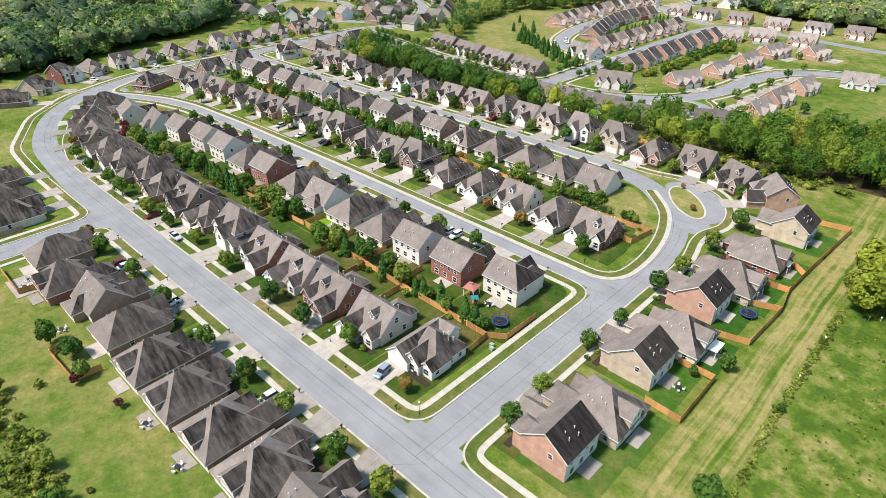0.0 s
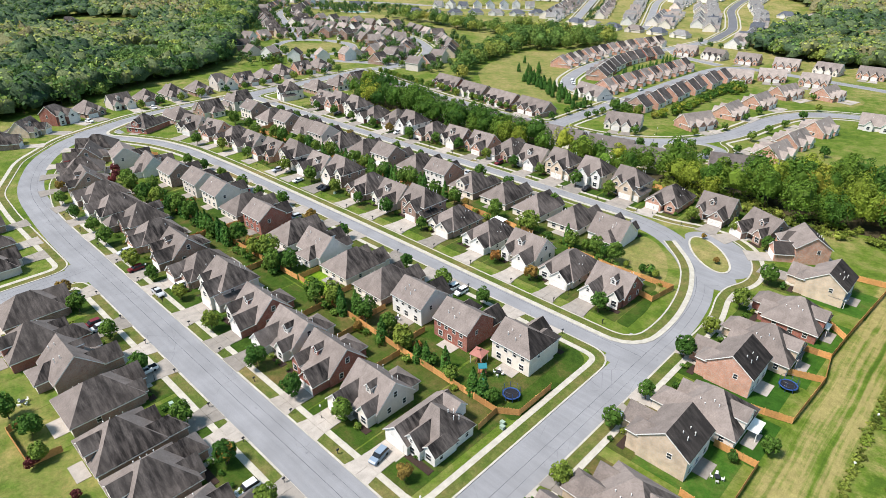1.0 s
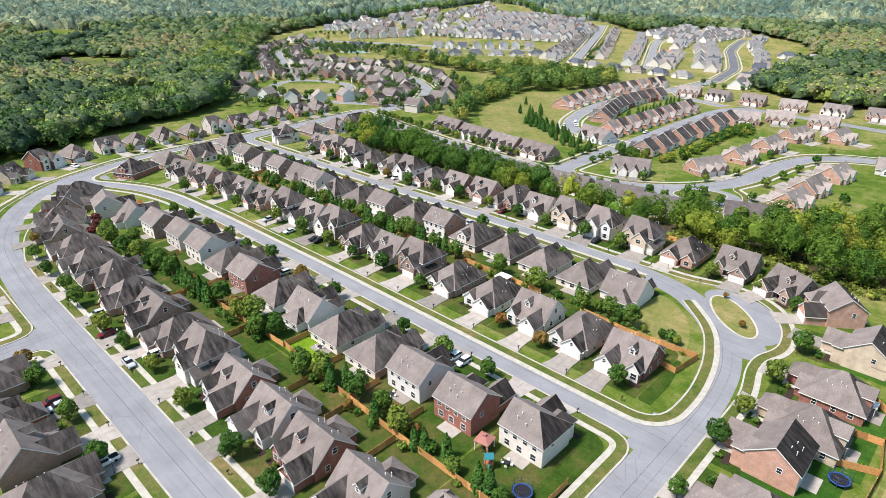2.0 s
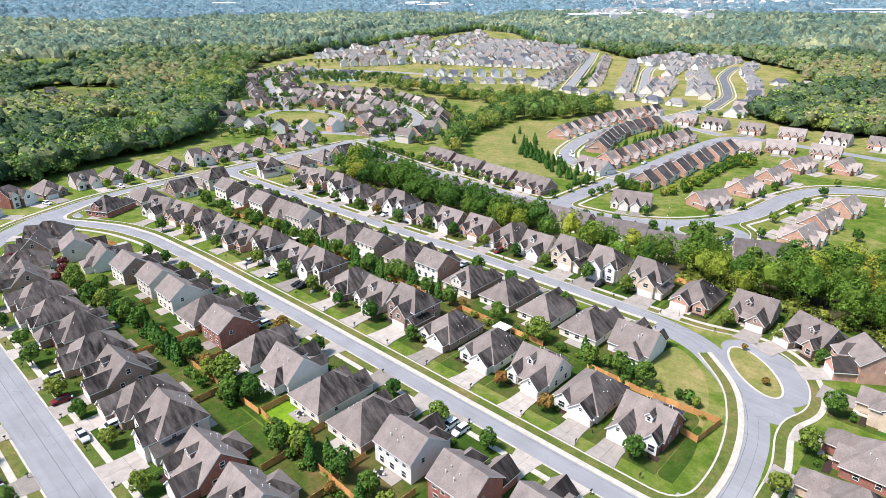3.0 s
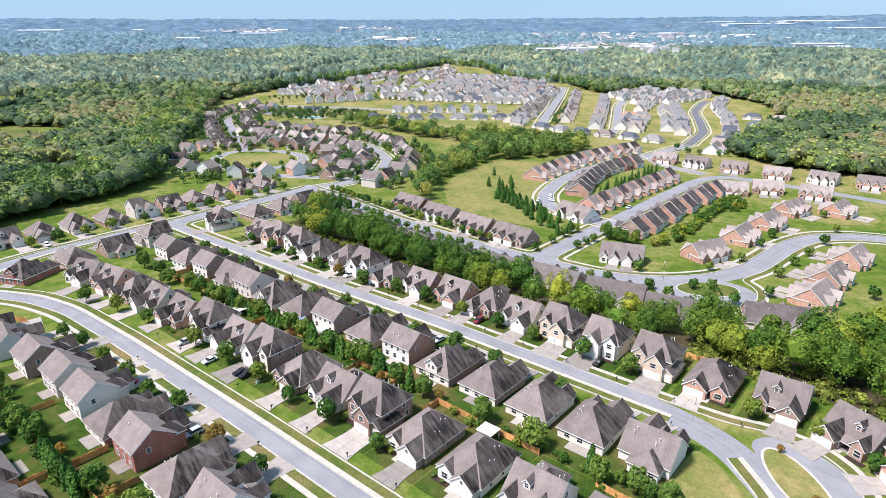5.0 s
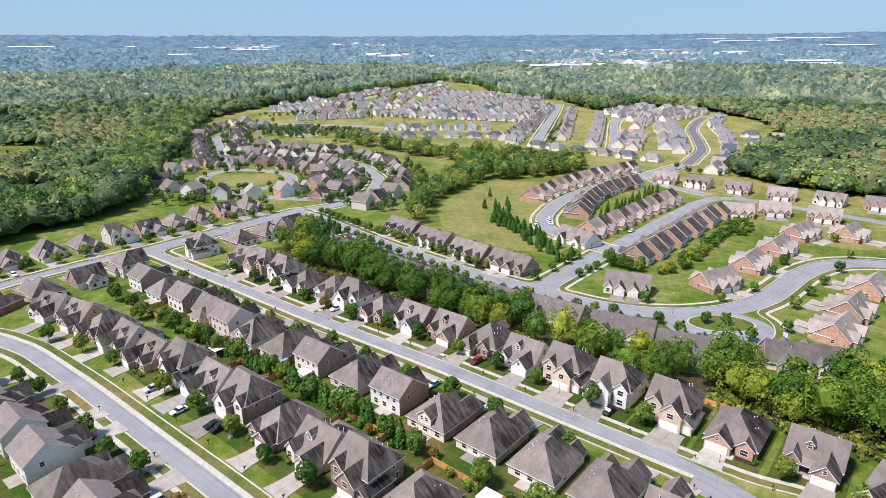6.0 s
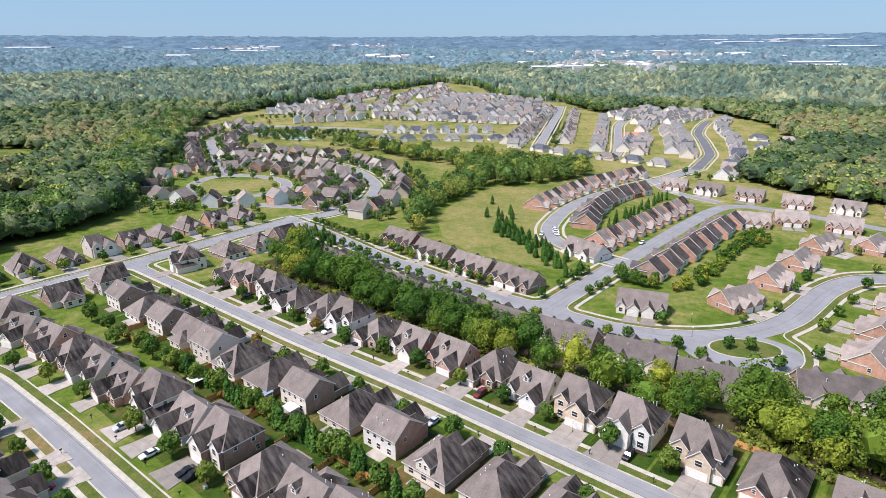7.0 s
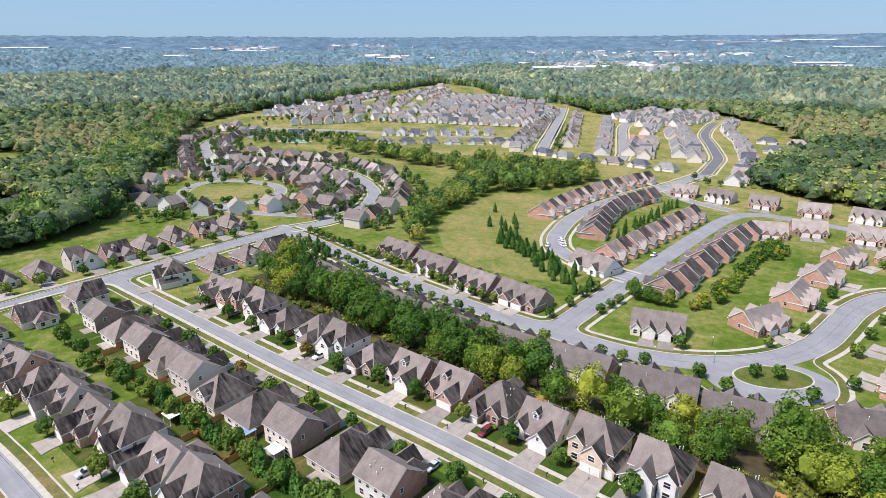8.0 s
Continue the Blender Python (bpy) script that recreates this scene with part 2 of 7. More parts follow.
M_VERGE = grass("verge", (0.079, 0.105, 0.020), (0.185, 0.139, 0.059), 0.52)
M_LIME = grass("lime green lawn", (0.16, 0.25, 0.012), (0.24, 0.26, 0.03), 0.3)
M_DRY = grass("dry meadow", (0.130, 0.150, 0.034), (0.245, 0.200, 0.078), 0.60)
M_LUSH = grass("lush lawn", (0.082, 0.124, 0.018), (0.215, 0.185, 0.062), 0.56)
M_BACK = grass("well-watered lawn", (0.040, 0.098, 0.010), (0.125, 0.120, 0.032), 0.34, 0.26)
M_FENCE = plain("cedar fence", (0.56, 0.29, 0.105), 0.35, 2.5, 0.85, 0.0, 0.3)
M_FENCE_GREY = plain("weathered fence", (0.30, 0.235, 0.165), 0.35, 2.5, 0.85, 0.0, 0.25)
M_BARK = plain("bark", (0.10, 0.075, 0.055), 0.4, 6.0, 0.95)
M_LEAF = foliage("tree leaves", (0.048, 0.111, 0.018), (0.077, 0.150, 0.023), (0.118, 0.188, 0.029), (0.194, 0.231, 0.034), island=True)
M_LEAF_GOLD = foliage("autumn leaves", (0.285, 0.172, 0.031), (0.213, 0.158, 0.037), (0.299, 0.132, 0.037), island=True)
M_LEAF_RED = foliage("red leaves", (0.16, 0.04, 0.035), (0.11, 0.03, 0.03), island=True)
M_CYPRESS = foliage("evergreen leaves", (0.043, 0.116, 0.021), (0.086, 0.185, 0.029), island=True)
M_WOOD_LEAF = foliage("woodland leaves", (0.041, 0.099, 0.016), (0.081, 0.155, 0.020), (0.155, 0.216, 0.025), (0.270, 0.290, 0.031), (0.225, 0.194, 0.039), island=True, cell=-1)
# crown cores: haze tint and the shade of leaf gaps set in the colour
M_HAZY_DARK_CORE = foliage("woodland canopy", (0.046, 0.078, 0.043), (0.074, 0.113, 0.056), (0.113, 0.155, 0.068), (0.176, 0.204, 0.089), (0.198, 0.180, 0.090), cell=-1, gloss=0.9)
# distance haze is put into these leaf colours, bluer farther out
M_HAZY_OUTER = foliage("outer woodland canopy with haze tint", (0.062, 0.103, 0.089), (0.092, 0.141, 0.103), (0.161, 0.200, 0.121), (0.288, 0.288, 0.150), cell=9.5, gloss=0.95, spread=0.40)
M_HAZY_HILLS = foliage("far hillside woodland with haze tint", (0.081, 0.143, 0.175), (0.103, 0.172, 0.205), (0.131, 0.199, 0.228), (0.204, 0.251, 0.263), cell=14.0, gloss=0.95, spread=0.26)
M_HAZY_FAR = foliage("distant woodland", (0.074, 0.126, 0.180), (0.088, 0.144, 0.198), (0.106, 0.164, 0.216), (0.150, 0.205, 0.245), cell=40.0, gloss=0.95, spread=0.18)
M_EDGE_LEAF = foliage("woodland edge leaves", (0.063, 0.123, 0.037), (0.112, 0.191, 0.049), (0.190, 0.266, 0.060), (0.317, 0.360, 0.079), (0.317, 0.275, 0.086), island=True, cell=-1)
M_CREEK_LEAF = foliage("creek woodland leaves", (0.070, 0.135, 0.034), (0.122, 0.195, 0.041), (0.211, 0.265, 0.050), (0.384, 0.340, 0.070), (0.384, 0.240, 0.084), island=True, cell=-1)
M_FAR_GARDEN = foliage("garden tree leaves", (0.054, 0.108, 0.036), (0.081, 0.145, 0.039), (0.124, 0.188, 0.044), (0.247, 0.220, 0.057), island=True, cell=-1)
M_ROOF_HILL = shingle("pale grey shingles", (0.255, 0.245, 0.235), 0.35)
M_METAL = plain("painted metal", (0.05, 0.05, 0.055), 0.1, 2.0, 0.4, 0.6)
M_PIPE = plain("white pipe", (0.75, 0.74, 0.72), 0.1)
M_MULCH = plain("mulch", (0.045, 0.030, 0.024), 0.4, 4.0, 0.95)

# ---- mesh helpers ----


def mesh_of(name, verts, faces, mats, index=None, smooth=False):
    me = bpy.data.meshes.new(name)
    me.from_pydata(verts, [], faces)
    for m in mats:
        me.materials.append(m)
    if index is not None:
        me.polygons.foreach_set("material_index", index)
    if smooth:
        me.polygons.foreach_set("use_smooth", [True] * len(me.polygons))
    me.update()
    return me


def finish(bm, name, mats):
    bmesh.ops.recalc_face_normals(bm, faces=bm.faces)
    me = bpy.data.meshes.new(name)
    bm.to_mesh(me)
    bm.free()
    for m in mats if isinstance(mats, (list, tuple)) else [mats]:
        me.materials.append(m)
    return me


def part(name, bm, material, parent, label=""):
    """Links a bmesh, or a mesh, as one object under a thing or a part."""
    me = bm if isinstance(bm, bpy.types.Mesh) else finish(bm, name, material)
    ob = new(name, me)
    ob.parent = parent
    return tagged(ob, label)


def thing(name, label, category, group="", kind=""):
    return tagged(new(name), label, category, group, kind)


def box(bm, x0, x1, y0, y1, z0, z1, mi=0):
    vs = [bm.verts.new(p) for p in ((x0, y0, z0), (x1, y0, z0), (x1, y1, z0), (x0, y1, z0), (x0, y0, z1), (x1, y0, z1), (x1, y1, z1), (x0, y1, z1))]
    for q in ((0, 3, 2, 1), (4, 5, 6, 7), (0, 1, 5, 4), (1, 2, 6, 5), (2, 3, 7, 6), (3, 0, 4, 7)):
        bm.faces.new([vs[i] for i in q]).material_index = mi
    return vs


def slab(bm, pts, thick, top=0, side=1):
    """A polygon given by its upper corners, thickened downwards."""
    up = [bm.verts.new(p) for p in pts]
    dn = [bm.verts.new((p[0], p[1], p[2] - thick)) for p in pts]
    bm.faces.new(up).material_index = top
    bm.faces.new(dn[::-1]).material_index = side
    for i in range(len(pts)):
        j = (i + 1) % len(pts)
        bm.faces.new((up[i], dn[i], dn[j], up[j])).material_index = side


def tube(bm, a, b, r0, r1, n=8, mi=0):
    a, b = Vector(a), Vector(b)
    q = (b - a).to_track_quat("Z", "Y")
    rings = []
    for c, r in ((a, r0), (b, r1)):
        rings.append([bm.verts.new(c + q @ Vector((r * math.cos(k * math.tau / n), r * math.sin(k * math.tau / n), 0))) for k in range(n)])
    for k in range(n):
        bm.faces.new((rings[0][k], rings[0][(k + 1) % n], rings[1][(k + 1) % n], rings[1][k])).material_index = mi
    bm.faces.new(rings[1]).material_index = mi
    bm.faces.new(rings[0][::-1]).material_index = mi


def round_path(pts, radius=6.0, steps=6):
    """A polyline with its sharp corners rounded."""
    out = [Vector(pts[0])]
    for a, b, c in zip(pts, pts[1:], pts[2:]):
        a, b, c = Vector(a), Vector(b), Vector(c)
        u, v = (a - b), (c - b)
        r = min(radius, u.length * 0.45, v.length * 0.45)
        p, q = b + u.normalized() * r, b + v.normalized() * r
        for k in range(steps + 1):
            t = k / steps
            out.append((1 - t) ** 2 * p + 2 * t * (1 - t) * b + t * t * q)
    out.append(Vector(pts[-1]))
    return out


def offsets(pts, d, closed=False):
    """The path moved by d to its left."""
    out, n = [], len(pts)
    for i in range(n):
        a = pts[(i - 1) % n] if closed or i > 0 else pts[i]
        c = pts[(i + 1) % n] if closed or i < n - 1 else pts[i]
        u = (pts[i] - a).normalized() if (pts[i] - a).length > 1e-4 else None
        v = (c - pts[i]).normalized() if (c - pts[i]).length > 1e-4 else None
        t = ((u or v) + (v or u)).normalized()
        k = max(0.5, t.dot(u or v))
        out.append(pts[i] + Vector((-t.y, t.x)) * d / k)
    return out


def ribbon(name, pts, d0, d1, z, mat, closed=False, base=-0.05):
    """A band between two offsets of a path, with sides down to base."""
    bm = bmesh.new()
    a, b = offsets(pts, d0, closed), offsets(pts, d1, closed)
    rows = []
    for p, q in zip(a, b):
        h0, h1 = ground_height(p.x, p.y), ground_height(q.x, q.y)
        rows.append([bm.verts.new(v) for v in ((p.x, p.y, h0 + base), (p.x, p.y, h0 + z), (q.x, q.y, h1 + z), (q.x, q.y, h1 + base))])
    n = len(rows)
    for i in range(n if closed else n - 1):
        r, s = rows[i], rows[(i + 1) % n]
        for k in range(3):
            bm.faces.new((r[k], s[k], s[k + 1], r[k + 1]))
    if not closed:
        bm.faces.new(rows[0])
        bm.faces.new(rows[-1][::-1])
    return new(name, finish(bm, name, mat))


def disc(name, cx, cy, rx, ry, turn, z, mat, n=40, base=-0.05):
    bm = bmesh.new()
    c, s = math.cos(radians(turn)), math.sin(radians(turn))
    pts = []
    for k in range(n):
        u, v = rx * math.cos(k * math.tau / n), ry * math.sin(k * math.tau / n)
        pts.append((cx + u * c - v * s, cy + u * s + v * c, z))
    slab(bm, pts, z - base, 0, 0)
    return new(name, finish(bm, name, mat)), [Vector(p[:2]) for p in pts]


# ---- the land ----
HUB = Vector((-60.0, 60.0))


def ground_height(x, y):
    r = math.hypot(x - HUB.x, y - HUB.y)
    h = float(np.interp(r, (0, 800, 1200, 2000, 3000, 4900), (0, 0, 30, 58, 100, 170)))
    if r > 700:
        # the wooded ridge to the north-east
        u, v = (x + 330) * 0.995 + (y - 1300) * 0.1, (y - 1300) * 0.995 - (x + 330) * 0.1
        h += 8 * math.exp(-((u / 380) ** 2) - (v / 150) ** 2)
    if r > 900:
        k = min(1.0, (r - 900) / 900)
        h += k * 14 * noise.noise((x * 0.0017, y * 0.0017, 3.3)) + k * 10 * noise.noise((x * 0.0041, y * 0.0041, 7.1))
        h -= 0.55 * min(1.0, max(0.0, (r - 2600) / 2000)) * k * (14 * noise.noise((x * 0.0017, y * 0.0017, 3.3)) + 10 * noise.noise((x * 0.0041, y * 0.0041, 7.1)))
    return h


def make_ground():
    radii = [0, 60, 150, 300, 450, 600, 720, 800, 850] + [900 + 60 * k for k in range(20)] + [2160 + 140 * k for k in range(20)]
    sectors = 160
    verts = [(HUB.x, HUB.y, 0)]
    for r in radii[1:]:
        for k in range(sectors):
            x, y = HUB.x + r * math.cos(k * math.tau / sectors), HUB.y + r * math.sin(k * math.tau / sectors)
            verts.append((x, y, ground_height(x, y)))
    faces = [(0, 1 + k, 1 + (k + 1) % sectors) for k in range(sectors)]
    for i in range(len(radii) - 2):
        a, b = 1 + i * sectors, 1 + (i + 1) * sectors
        faces += [(a + k, b + k, b + (k + 1) % sectors, a + (k + 1) % sectors) for k in range(sectors)]
    return tagged(new("ground", mesh_of("ground", verts, faces, [M_GROUND], None, True)), "green and straw-coloured grassland reaching the horizon", "ground", "", "structure")


make_ground()

# ---- streets ----
ROAD_Z = [0.02]


def road(pts, width=9.0, mat=None, label="worn grey asphalt street", radius=14.0, seams=True):
    ROAD_Z[0] += 0.004
    p = round_path(pts, radius)
    ob = ribbon("road", p, -width / 2, width / 2, ROAD_Z[0], mat or M_ROAD)
    tagged(ob, label, "road", "", "structure")
    if seams:
        for off, wide in ((0.1, 0.05), (-2.2, 0.03)):
            tagged(ribbon("seal_line", p, off - wide, off + wide, ROAD_Z[0] + 0.004, M_SEAL), "dark sealed seam along the asphalt", "road", "", "structure")
    return p


def kerb(pts, closed=False, walk_at=(2.7, 4.1), radius=7.0):
    """A kerb with the verge and the walk on its left side."""
    p = round_path(pts, radius) if not closed else [v for v in round_path([*pts, pts[0], pts[1]], radius)][1:-1]
    tagged(ribbon("kerb", p, 0, 0.42, 0.16, M_KERB, closed), "pale concrete kerb along the street", "kerb", "", "structure")
    if walk_at:
        tagged(ribbon("verge", p, 0.42, walk_at[0], 0.12, M_VERGE, closed), "dry grass verge between kerb and walk", "verge", "", "structure")
        tagged(ribbon("pavement", p, walk_at[0], walk_at[1], 0.15, M_WALKWAY, closed), "pale concrete pavement beside the street", "pavement", "", "structure")


def far_road(pts, width=8.0, mat=None, walks=True, label="pale street between distant houses"):
    p = road(pts, width, mat, label, 18.0, False)
    for s in (-1, 1):
        a, b = s * width / 2, s * (width / 2 + 0.5)
        tagged(ribbon("kerb", p, min(a, b), max(a, b), 0.16, M_KERB), "pale concrete kerb along the street", "kerb", "", "structure")
        if walks:
            a, b = s * (width / 2 + 2.4), s * (width / 2 + 3.9)
            tagged(ribbon("pavement", p, min(a, b), max(a, b), 0.14, M_WALKWAY), "pale concrete pavement beside the street", "pavement", "", "structure")


# the home streets
road([(60, 54), (-240, 54), (-288, 58), (-324, 73), (-346, 93), (-363, 130), (-365, 170), (-364, 205), (-367, 250), (-369, 296)], 9.4, radius=30)
road([(-58.8, 54), (-58.8, 150), (-61.5, 168), (-69, 184), (-85, 198), (-103, 201.8), (-180, 201.6), (-240, 199.2), (-335, 198.2), (-365, 198.5)], 9.2)
road([(-59, 130.5), (-180, 130.3), (-250, 129.2), (-290, 127.2), (-311, 122.5), (-330, 113.5), (-350, 102)], 9.2, radius=20)
road([(-202, 52), (-201.5, -60)], 9.4)
road([(-369, 294), (-345, 292), (-277, 280), (-225, 275.5), (-190, 276), (-163, 277.3), (-147, 282), (-132, 292), (-120, 307), (-113.5, 325), (-111, 345), (-109.5, 362), (-105.5, 378), (-100, 390), (-88, 401), (-74, 407), (-30, 415), (60, 420)], 9.2, radius=8)
road([(-188, 276), (-188, 345), (-187.3, 430), (-186, 468), (-182, 488), (-170, 497), (-130, 493), (-60, 482)], 9.0)
for x, y, rx, ry in ((-67, 195, 15.2, 10.2), (-61.5, 180.5, 7.5, 5.5)):
    ob, rim = disc("road", x, y, rx, ry, -50, 0.055 + 0.0004 * rx, M_ROAD)
    tagged(ob, "round end of the asphalt street", "road", "", "structure")
ob, rim = disc("road", -73.5, 203, 7.5, 6.0, 0, 0.052, M_ROAD)
tagged(ob, "round end of the asphalt street", "road", "", "structure")
ob, rim = disc("traffic_island", -69.2, 193.8, 12.0, 4.6, -48, 0.15, M_DRY)
tagged(ob, "oval traffic island with dry grass and pale kerb", "traffic island", "", "structure")
part("kerb_ring", ribbon("kerb_ring", rim, -0.5, 0.1, 0.18, M_KERB, True).data, None, ob)
ob, rim = disc("road", -120.5, 288.3, 18.5, 13.5, 32, 0.06, M_ROAD)
tagged(ob, "asphalt street looping round a green island", "road", "", "structure")
ob, rim = disc("traffic_island", -120.3, 291.0, 11.4, 6.9, 36, 0.15, M_VERGE)
tagged(ob, "oval traffic island with mown grass", "traffic island", "", "structure")
part("kerb_ring", ribbon("kerb_ring", rim, -0.4, 0.1, 0.18, M_KERB, True).data, None, ob)
for o in [o for o in scene.objects if o.name.startswith("kerb_ring") and o.parent is None]:
    bpy.data.objects.remove(o)

kerb([(-240, 58.6), (-63.4, 58.6), (-63.4, 126), (-180, 125.8), (-250, 124.7), (-289, 122.7), (-309, 118), (-328, 109), (-337, 103), (-331, 91), (-316, 79), (-286, 65), (-262, 59.4)], True)
kerb([(-100, 197.3), (-180, 197.1), (-240, 194.7), (-330, 193.8), (-359.5, 193.5), (-359.5, 150), (-356, 132), (-343, 110.5), (-332, 117.5), (-313, 127), (-291, 131.7), (-250, 133.7), (-180, 134.8), (-64, 135), (-63.4, 150), (-66.3, 166), (-72.5, 181), (-84, 192.5)][::-1], False)
kerb([(60, 58.6), (-54.2, 58.6), (-54.2, 158), (-57.2, 170), (-57.4, 177), (-54.2, 185), (-55.6, 194), (-61.3, 204.5), (-68, 209), (-78, 209.8), (-88, 206.8), (-100, 206.4), (-180, 206.2), (-240, 203.8), (-330, 202.8), (-358.5, 203), (-361.5, 250), (-363.5, 287), (-345, 287.2), (-277, 275.4), (-225, 270.9), (-190, 271.4), (-160, 272.4), (-140, 275), (-131, 269.5), (-120, 269.4), (-107, 278), (-102.5, 291), (-106, 303), (-114, 309), (-108.5, 326), (-106.2, 345), (-104.7, 361), (-101, 376), (-96.5, 386.5), (-86, 396), (-73, 402), (-30, 410)][::-1], False)
kerb([(60, 49.4), (-190, 49.4), (-196.8, 48), (-196.8, -60)], False)
kerb([(-206.3, -60), (-206.3, 49.2), (-262, 49), (-290, 50.5), (-327, 67), (-351, 90), (-367.5, 128), (-369.8, 170), (-368.8, 205), (-371.8, 250), (-374, 296)], False, (2.7, 4.2))
kerb([(-369, 299), (-345, 296.8), (-277, 284.7), (-225, 280.2), (-192.6, 280.6), (-192.6, 338)], False)
kerb([(-183.4, 340), (-183.4, 280.8), (-163, 282), (-149, 286.4), (-135.4, 295.4), (-124.3, 309), (-118.2, 326), (-115.8, 345), (-114.2, 363), (-110, 380), (-103.8, 393.6), (-91, 405.5), (-76, 411.8), (-30, 419.8)], False)

# distant streets
far_road([(-188, 345), (-211, 347.5), (-223, 353), (-235, 361), (-245, 377), (-254, 405), (-259, 435), (-259.4, 466), (-255, 494), (-250, 520), (-244, 548), (-239, 606)], 8.6)
far_road([(-238, 600), (-252, 684), (-284, 765), (-312, 830), (-322, 880), (-326, 940)], 8.6, M_ROAD_NEW, True, "fresh dark asphalt street on the building site")
far_road([(-250, 540), (-226, 506), (-188, 494)], 8.0, None, False)
far_road([(-318, 620), (-328, 650), (-406, 821), (-425, 900)], 8.0)
far_road([(-400, 622), (-416, 652), (-507, 847), (-540, 915)], 9.0)
far_road([(-368, 296), (-361, 318), (-368, 355), (-395, 392), (-440, 419), (-486, 432), (-545, 420), (-600, 405)], 8.4)
far_road([(-450, 300), (-437, 318), (-440, 345), (-465, 362), (-500, 358), (-522, 338), (-510, 312), (-478, 292), (-448, 300)], 7.6, None, False)
far_road([(-446, 300), (-420, 300), (-400, 312), (-366, 330)], 7.6, None, False)
far_road([(-520, 345), (-545, 358), (-600, 385), (-692, 432), (-724, 461), (-750, 500), (-740, 550)], 8.4)
far_road([(-740, 550), (-650, 610), (-560, 640), (-470, 680), (-430, 690)], 8.0, None, False)
ob, rim = disc("green", -476, 327, 33, 22, 40, 0.14, M_DRY)
tagged(ob, "oval green with dry grass inside the ring of houses", "green", "", "structure")

# corner fillets of the junctions
for x, y, w, d in [(-58.8, 54, 7.2, 7.2), (-58.8, 130.5, 7.1, 7.2), (-202, 54, 7.6, 7.2), (-365, 198.5, 8.9, 8.5), (-188, 276, 8.8, 8.4), (-369, 293, 9, 8), (-349, 106, 10, 10)]:
    bm = bmesh.new()
    box(bm, x - w, x + w, y - d, y + d, -0.05, 0.012 + 0.0003 * w)
    tagged(new("road", finish(bm, "road", M_ROAD)), "worn grey asphalt junction", "road", "", "structure")

# ---- houses ----
# A house stands on its centre and looks to -y. Blocks: walls with a gabled or hipped roof each.


REAR = {M_RED: M_WHITE, M_BROWN: M_CREAM, M_PINK: M_WHITE, M_TAN: M_WHITE}  # siding at the back of brick fronts


